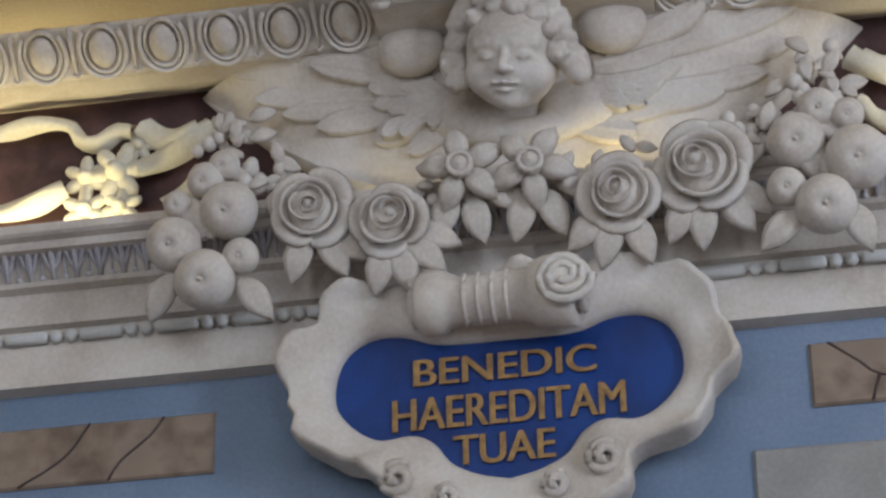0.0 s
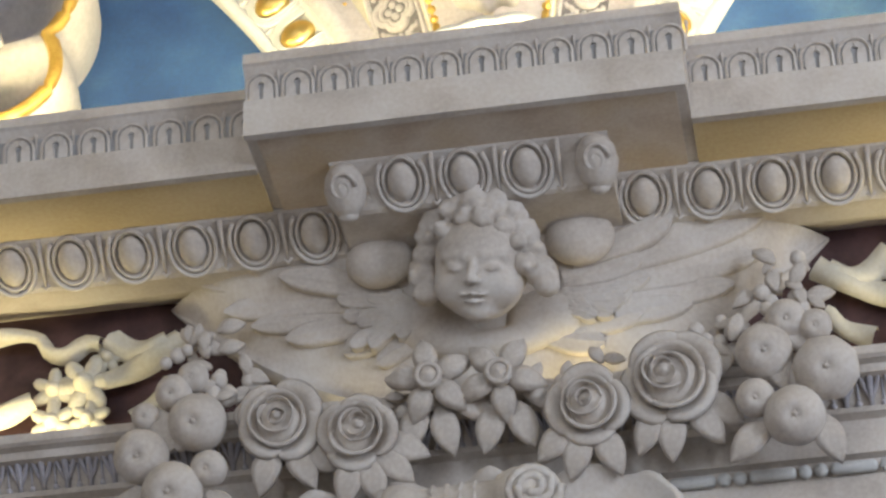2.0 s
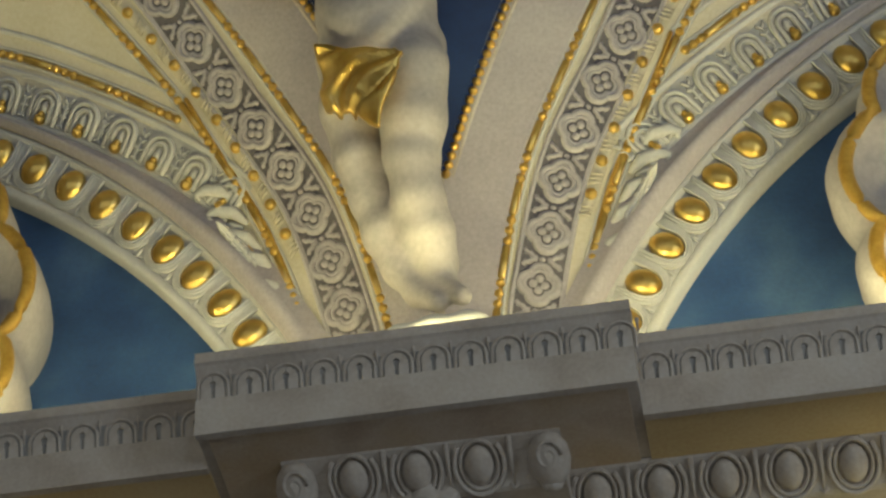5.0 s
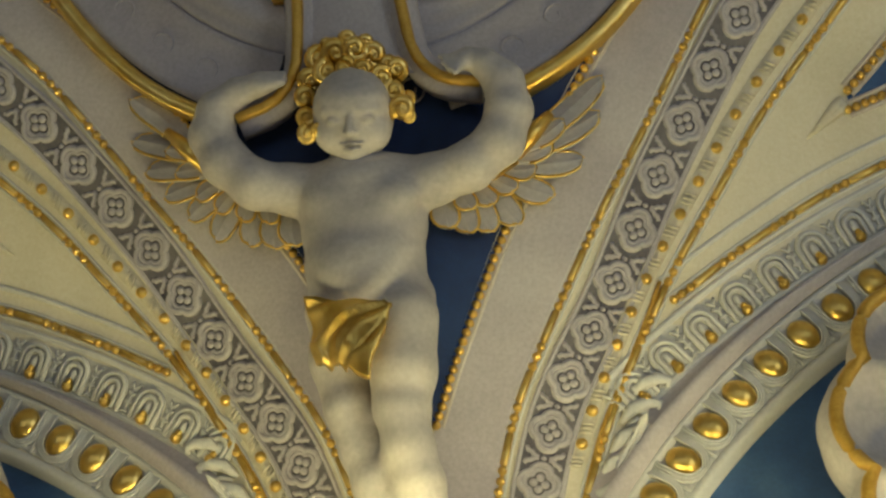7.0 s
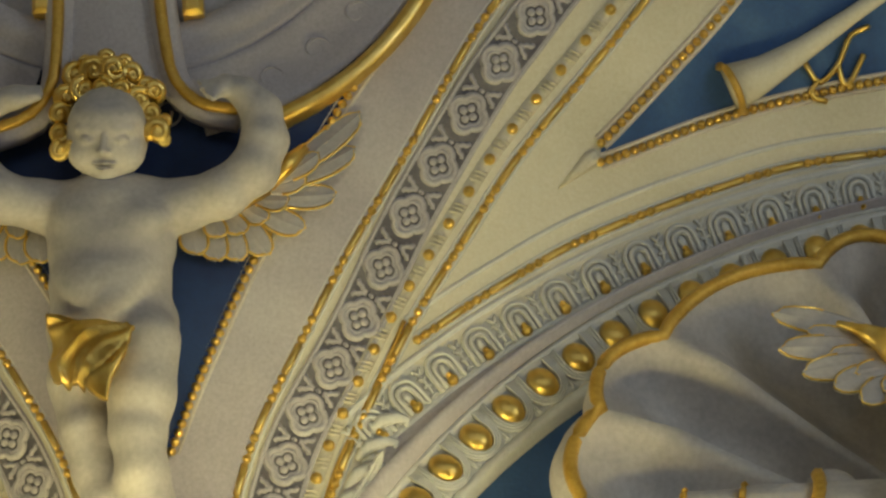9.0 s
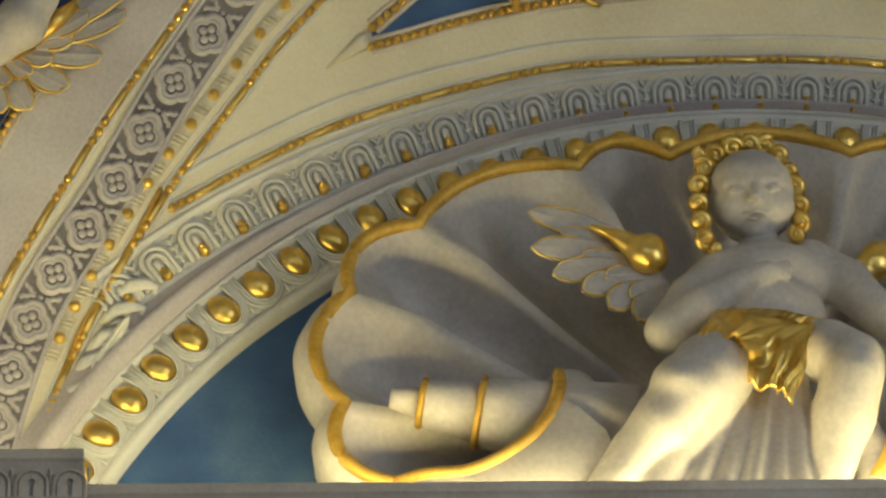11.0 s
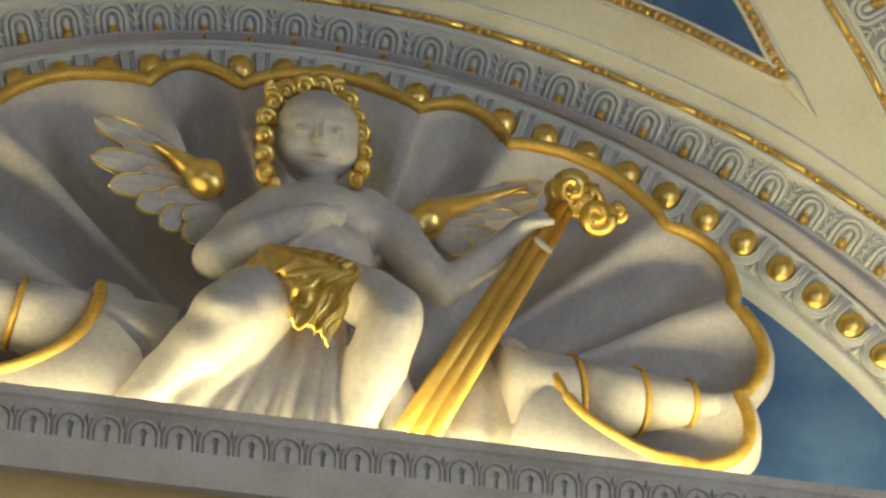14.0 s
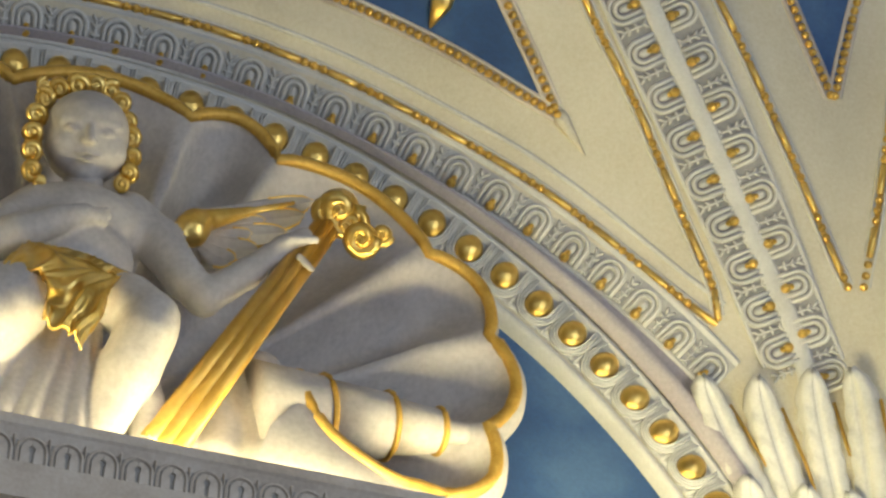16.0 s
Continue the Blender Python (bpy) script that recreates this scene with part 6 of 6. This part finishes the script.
def rose(x, z, r, turn, leaves):
    th = tagged(empty("rose"), "grey stucco rose with curled petals and leaves", "rose", "garland roses")
    m = face_pose(x, 5.585, z, turn, 14)
    rnd = random.Random(int(turn) + 50)
    cx, cy = rnd.uniform(-0.22, 0.05) * r, rnd.uniform(0.02, 0.22) * r
    put("heart", mesh("heart", *moved(ball(0.17 * r, 0.17 * r, 0.30 * r, 12, 8), Matrix.Translation((cx * 0.8, cy * 0.8, 0.42 * r))), STUCCO, True), th, m)
    put("cup", mesh("cup", *ball(0.60 * r, 0.60 * r, 0.42 * r, 18, 10), STUCCO, True), th, m @ Matrix.Translation((0, 0, 0.16 * r)))
    for q, h, n, span in ((0.21, 0.64, 2, 3.3), (0.40, 0.54, 2, 3.4)):
        for k in range(n):
            put("petal", mesh("petal", *petal(q * r, rnd.uniform(0.92, 1.05) * h * r, q * 9 + k * 6.283 / n + rnd.uniform(-0.3, 0.3), span, 0.20 * r, flare=0.06), STUCCO, True), th, m @ Matrix.Translation((cx * 1.5 * (0.75 - q), cy * 1.5 * (0.75 - q), 0)) @ Matrix.Rotation(radians(rnd.uniform(-10, 10)), 4, "X"))
    for k in range(3):
        put("petal", mesh("petal", *petal(0.60 * r, rnd.uniform(0.44, 0.66) * r, 0.8 + k * 2.09 + rnd.uniform(-0.3, 0.3), 2.5, 0.10 * r, flare=0.12), STUCCO, True), th, m)
    for k in range(4):
        put("petal", mesh("petal", *petal(rnd.uniform(0.70, 0.78) * r, rnd.uniform(0.24, 0.36) * r, 0.4 + k * 1.57 + rnd.uniform(-0.2, 0.2), 1.9, 0.03 * r, flare=rnd.uniform(0.28, 0.45)), STUCCO, True), th, m)
    for a in leaves:
        put("leaf", M_LEAF, th, face_pose(x, 5.612, z, a, 8) @ Matrix.Translation((0, 0.55 * r, 0.01)))


rose(-1.290, 4.922, 0.092, 20, (160, 205, 225))
rose(-1.105, 4.872, 0.088, -30, (165, 195, 225, 250))
rose(-0.563, 4.880, 0.088, 60, (130, 160, 200))
rose(-0.372, 4.925, 0.110, 10, (150, 175, 215, 235))


def blossom(x, z, r, turn, y=5.585):
    th = tagged(empty("blossom"), "stucco blossom with pointed petals", "blossom", "garland blossoms")
    m = face_pose(x, y, z, turn, 10)
    put("heart", mesh("heart", *join(ball(0.3 * r, 0.3 * r, 0.35 * r, 10, 6), tube(ellipse(0.26 * r, 0.26 * r, 12, 0.25 * r), 0.07 * r, 5, True)), STUCCO, True), th, m @ Matrix.Translation((0, 0, 0.35 * r)))
    for k in range(5):
        put("petal", M_LEAF, th, m @ Matrix.Rotation(k * 1.257, 4, "Z") @ Matrix.Translation((0, 0.10 * r, 0.012 + 0.006 * (k % 2))) @ Matrix.Diagonal((0.74 * r / 0.09, 0.92 * r / 0.12, 1.3, 1)))
    for a in (150, 190, 235):
        put("leaf", M_LEAF, th, face_pose(x, y + 0.018, z, a + turn * 0.3, 8) @ Matrix.Translation((0, 0.5 * r, 0)))


blossom(-0.930, 4.985, 0.105, 10)
blossom(-0.765, 4.975, 0.105, 40)


def fruit(x, z, r, kind, y=5.565, turn=0.0):
    th = tagged(empty(kind), {"apple": "round grey stucco apple", "pomegranate": "grey stucco pomegranate with a dimpled crown", "pumpkin": "ribbed grey stucco gourd"}[kind] + " of the garland", "fruit", "garland fruit")
    v, f = ball(r, r, r * 0.92, 24, 14)
    out = []
    for a, b, c in v:
        k = math.atan2(b, a)
        d = math.hypot(a, b) / r
        q = 1 + (0.075 * abs(math.cos(4 * k)) * d if kind == "pumpkin" else 0.012 * math.cos(3 * k))
        out.append((a * q, b * q, c - (0.30 * r * max(0, 1 - d / 0.34) ** 1.4 if c > 0 else 0)))
    put("flesh", mesh("flesh", out, f, STUCCO, True), th, face_pose(x, y, z, turn, 25))
    put("calyx", mesh("calyx", *join(ball(0.10 * r, 0.10 * r, 0.16 * r, 8, 5), *[tube([(0, 0, 0), (0.16 * r * math.cos(q), 0.16 * r * math.sin(q), 0.05 * r)], 0.03 * r, 4) for q in (0, 1.26, 2.5, 3.8, 5.0)]), STUCCO, True), th, face_pose(x, y, z, turn, 25) @ Matrix.Translation((0, 0, 0.70 * r)))
    return th


for x, z, r, kind in ((-1.618, 4.858, 0.066, "pomegranate"), (-1.485, 4.935, 0.070, "apple"), (-1.455, 4.808, 0.044, "apple"), (-1.540, 4.755, 0.072, "apple"), (-1.545, 5.022, 0.045, "apple"), (-1.612, 4.965, 0.034, "apple"), (-1.50, 5.06, 0.038, "apple"),
                      (-0.156, 4.965, 0.066, "pomegranate"), (-0.185, 4.845, 0.046, "apple"), (-0.101, 4.79, 0.070, "apple"), (-0.020, 4.905, 0.072, "pumpkin"), (-0.100, 5.045, 0.048, "apple"), (-0.035, 5.02, 0.04, "apple")):
    fruit(x, z, r, kind, turn=(x * 997) % 90)
for x, z, a in ((-1.62, 4.79, 150), (-1.46, 4.76, 215), (-1.55, 4.88, 20), (-1.54, 4.88, 330), (-1.53, 4.84, 180), (-0.05, 4.80, 200), (-0.16, 4.79, 130), (-0.12, 4.88, 10), (-0.10, 4.87, 320), (-0.06, 4.97, 30)):
    tagged(put("leaf", M_LEAF, m=face_pose(x, 5.59, z, a, 8)), "grey stucco leaf between the garland fruit", "leaf", "garland leaves")
# bunches of small berries and sprigs along the garland
def sprig(x, z, y, seed, n=14, w=0.07, h=0.045):
    rnd = random.Random(seed)
    th = tagged(empty("sprig"), "stucco sprig of small leaves and berries", "ornament", "garland sprigs")
    for k in range(n):
        q = (x + rnd.uniform(-w, w), y + rnd.uniform(-0.02, 0.02), z + rnd.uniform(-h, h))
        if k % 3:
            put("leaf", M_LEAF, th, face_pose(q[0], q[1], q[2], rnd.uniform(0, 360), rnd.uniform(-20, 30)) @ Matrix.Scale(rnd.uniform(0.35, 0.6), 4))
        else:
            r = rnd.uniform(0.014, 0.024)
            put("berry", mesh("berry", *ball(r, r, r, 10, 6), STUCCO, True), th, Matrix.Translation(q))


for x, z, y, n in ((-1.40, 5.035, 5.60, 16), (-1.51, 5.14, 5.60, 12), (-1.50, 5.20, 5.62, 8), (-0.26, 5.015, 5.60, 16), (-0.19, 5.05, 5.60, 10), (-0.10, 5.12, 5.60, 12), (-0.095, 5.20, 5.62, 8), (-1.00, 4.95, 5.61, 10), (-0.67, 4.94, 5.61, 10), (-0.47, 4.99, 5.62, 6)):
    sprig(x, z, y, int(x * -1000), n)

# ---- lit reliefs on the porphyry frieze ----
def ribbon(pts, w, name="ribbon_relief"):
    """A fluttering band with folds, standing on its edge before the frieze."""
    p = spline(pts, 0.02)
    v = []
    for i, (x, z) in enumerate(p):
        d = p[min(i + 1, len(p) - 1)] - p[max(i - 1, 0)]
        d = d / np.linalg.norm(d)
        for s, y in ((-1, 0.0), (-0.9, -0.02), (0, -0.035 + 0.012 * math.sin(i * 0.7)), (0.9, -0.02), (1, 0.0)):
            v.append((x - d[1] * w * s, 5.755 + y + 0.012 * math.sin(i * 0.5 + s), z + d[0] * w * s))
    f = [(i * 5 + k, i * 5 + k + 1, i * 5 + k + 6, i * 5 + k + 5) for i in range(len(p) - 1) for k in range(4)]
    tagged(put(name, mesh(name, v, f, CREAM, True)), "fluttering cream stucco ribbon on the frieze", "ribbon", "frieze ribbons")


for sgn, cx in ((1, 0.0), (-1, -1.61)):
    for pts, w in (([(-2.20, 5.33), (-2.05, 5.345), (-1.95, 5.335), (-1.92, 5.29), (-1.87, 5.275), (-1.82, 5.30), (-1.78, 5.29)], 0.018), ([(-1.76, 5.31), (-1.71, 5.27), (-1.66, 5.255), (-1.61, 5.275)], 0.032), ([(-1.77, 5.19), (-1.70, 5.215), (-1.63, 5.25), (-1.58, 5.29)], 0.028), ([(-2.15, 5.10), (-2.02, 5.12), (-1.95, 5.15)], 0.025), ([(-1.70, 5.08), (-1.63, 5.12), (-1.60, 5.16)], 0.022)):
        ribbon([(x if sgn > 0 else -1.60 - x, z) for x, z in pts], w)
    for x, z, r, k in ((-1.90, 5.18, 0.060, "bell"), (-1.82, 5.185, 0.078, ""), (-1.77, 5.26, 0.045, "bell"), (-1.90, 5.09, 0.060, ""), (-1.81, 5.09, 0.055, "")):
        x = x if sgn > 0 else -1.60 - x
        th = tagged(empty("frieze_flower"), "cream stucco flower on the dark frieze", "flower", "frieze flowers")
        m = face_pose(x, 5.765, z, r * 2000, 5)
        put("heart", mesh("heart", *join(ball(0.35 * r, 0.35 * r, 0.5 * r, 10, 6)), CREAM, True), th, m @ Matrix.Translation((0, 0, 0.4 * r)))
        for i in range(6):
            put("petal", mesh("petal", *ball(0.30 * r, 0.48 * r, 0.22 * r, 10, 6), CREAM, True), th, m @ Matrix.Rotation(i * 1.047, 4, "Z") @ Matrix.Translation((0, 0.58 * r, 0.25 * r)))

# ---- plaque with the inscription ----
PX = -0.868
PLAQUE = tagged(empty("plaque", (0, 0, 0)), "royal blue inscription plaque in a scrolled stucco frame", "plaque")
half_blue = [(PX, 4.246), (-0.80, 4.262), (-0.737, 4.295), (-0.700, 4.345), (-0.65, 4.372), (-0.58, 4.365), (-0.52, 4.395), (-0.470, 4.46), (-0.470, 4.54), (-0.500, 4.60), (-0.56, 4.632), (-0.63, 4.630), (-0.70, 4.605), (-0.78, 4.600), (PX, 4.600)]
half_out = [(PX, 4.13), (-0.74, 4.13), (-0.62, 4.165), (-0.565, 4.275), (-0.47, 4.31), (-0.40, 4.37), (-0.385, 4.43), (-0.350, 4.47), (-0.345, 4.55), (-0.365, 4.62), (-0.40, 4.66), (-0.425, 4.70), (-0.47, 4.745), (-0.58, 4.755), (-0.70, 4.75), (PX, 4.765)]


def ring_of(half, n):
    p = spline(half, 0.01)
    left = [(2 * PX - x - 0.0, z) for x, z in p[::-1]]
    full = np.array([tuple(q) for q in p] + left[1:-1])
    full[:, 0] += 0.012
    d = np.r_[0, np.cumsum(np.linalg.norm(np.diff(np.vstack([full, full[:1]]), axis=0), axis=1))]
    s = np.linspace(0, d[-1], n, endpoint=False)
    ex = np.vstack([full, full[:1]])
    return np.stack([np.interp(s, d, ex[:, 0]), np.interp(s, d, ex[:, 1])], 1)


NB = 120
inner_, outer_ = ring_of(half_blue, NB), ring_of(half_out, NB)
v, f = [], []
layers = [(0.0, 5.745), (0.0, 5.700), (0.06, 5.688), (0.25, 5.672), (0.5, 5.664), (0.72, 5.655), (0.86, 5.640), (0.95, 5.636), (1.0, 5.655), (0.99, 5.70), (0.93, 5.75)]
for i in range(NB):
    wob = 0.024 * math.sin(i * 2 * math.pi / NB * 13) + 0.008 * math.sin(i * 2 * math.pi / NB * 29 + 1)
    for t, y in layers:
        k = max(t - 0.4, 0) / 0.6
        p = inner_[i] + (outer_[i] - inner_[i]) * t
        c = (p - np.array((PX, 4.45)))
        c = c / np.linalg.norm(c)
        p = p + c * wob * k * 0.6
        v.append((p[0], y - wob * k * 0.8, p[1]))
L_ = len(layers)
f = [(i * L_ + j, ((i + 1) % NB) * L_ + j, ((i + 1) % NB) * L_ + j + 1, i * L_ + j + 1) for i in range(NB) for j in range(L_ - 1)]
put("frame", mesh("frame", v, f, STUCCO, True), PLAQUE, label="curling pale stucco frame")
v = [(x, 5.712, z) for x, z in inner_] + [(PX, 5.712, 4.45)]
put("field", mesh("field", v, [(i, (i + 1) % NB, NB) for i in range(NB)], ROYAL, True), PLAQUE, label="royal blue painted field")
# rolled scroll over the top and small volutes
a, b = Vector((-1.045, 5.64, 4.672)), Vector((-0.675, 5.585, 4.645))
prof = [(0, 0.03), (0, 0.066), (0.03, 0.075), (0.16, 0.072), (0.18, 0.062), (0.24, 0.058), (0.5, 0.060), (0.70, 0.062), (0.73, 0.074), (0.82, 0.086), (0.97, 0.086), (1.0, 0.078), (1.0, 0.03)]
put("scroll", mesh("scroll", *tube([a + (b - a) * (t + 1e-4 * i) for i, (t, r) in enumerate(prof)], [r for t, r in prof], 20), STUCCO, True), PLAQUE)
for c_, s in ((a, -1), (b, 1)):
    sp = [(c_.x + s * 0.010 + 0.010 * s * i / 28, c_.y - (0.062 - 0.055 * i / 28) * math.cos(i * 0.5), c_.z + (0.062 - 0.055 * i / 28) * math.sin(i * 0.5)) for i in range(28)]
    put("volute", mesh("volute", *tube(sp, 0.011, 5), STUCCO, True), PLAQUE)
for c_, s in ((b, -1),):
    r0 = 0.066
    sp = [(c_.x + s * 0.02 + r0 * (1 - 0.8 * i / 34) * math.cos(s * i * 0.45), c_.y - r0 - 0.004 - 0.012 * i / 34, c_.z + r0 * (1 - 0.8 * i / 34) * math.sin(s * i * 0.45)) for i in range(34)]
    disc = moved(ball(r0 * 0.95, r0 * 0.95, 0.024, 18, 8), Matrix.Translation((c_.x + s * 0.02, c_.y - r0 + 0.008, c_.z)) @ Matrix.Rotation(radians(90), 4, "X"))
    put("scroll_eye", mesh("scroll_eye", *join(tube(sp, 0.011, 6), disc), STUCCO, True), PLAQUE)
for t in (0.30, 0.39, 0.48, 0.57):
    c_ = a + (b - a) * t
    put("band", mesh("band", *tube([(c_.x, c_.y - 0.060 * math.cos(q), c_.z + 0.060 * math.sin(q)) for q in np.linspace(-1.7, 1.7, 12)], 0.006, 5), STUCCO, True), PLAQUE)
for x, z, r in ((-1.105, 4.245, 0.042), (-0.635, 4.255, 0.042), (-0.745, 4.20, 0.030), (-0.99, 4.19, 0.030)):
    sp = [(x + (r - r * 0.8 * i / 24) * math.cos(i * 0.45 + 1), 5.655 - 0.02 * i / 24, z + (r - r * 0.8 * i / 24) * math.sin(i * 0.45 + 1)) for i in range(24)]
    put("volute", mesh("volute", *tube(sp, 0.013, 6), STUCCO, True), PLAQUE)


def lettering(text, x0, x1, z0, h, y=5.705):
    cu = bpy.data.curves.new("lettering", "FONT")
    cu.body, cu.size, cu.extrude, cu.offset = text, 1.0, 0.0015 / h, 0.0
    ob = bpy.data.objects.new("lettering", cu)
    scene.collection.objects.link(ob)
    bpy.context.view_layer.update()
    me = bpy.data.meshes.new_from_object(ob.evaluated_get(bpy.context.evaluated_depsgraph_get()))
    bpy.data.objects.remove(ob)
    c = np.array([q.co[:] for q in me.vertices])
    lo, hi = c.min(0), c.max(0)
    w = Matrix.Translation((x0, y, z0)) @ Matrix.Rotation(radians(90), 4, "X") @ Matrix.Diagonal(((x1 - x0) / (hi[0] - lo[0]), h / (hi[1] - lo[1]), h, 1)) @ Matrix.Translation((-lo[0], -lo[1], 0))
    me.transform(w)
    me.materials.append(PAINT)
    put("lettering", me, PLAQUE, label="gilt painted capital letters")


for bold, y in ((0.0, 5.705), (0.0045, 5.7035)):
    lettering("BENEDIC", -1.075 + bold, -0.655 + bold, 4.498, 0.068, y)
    lettering("HAEREDITAM", -1.125 + bold, -0.592 + bold, 4.387, 0.080, y)
    lettering("TUAE", -0.985 + bold, -0.755 + bold, 4.290, 0.074, y)
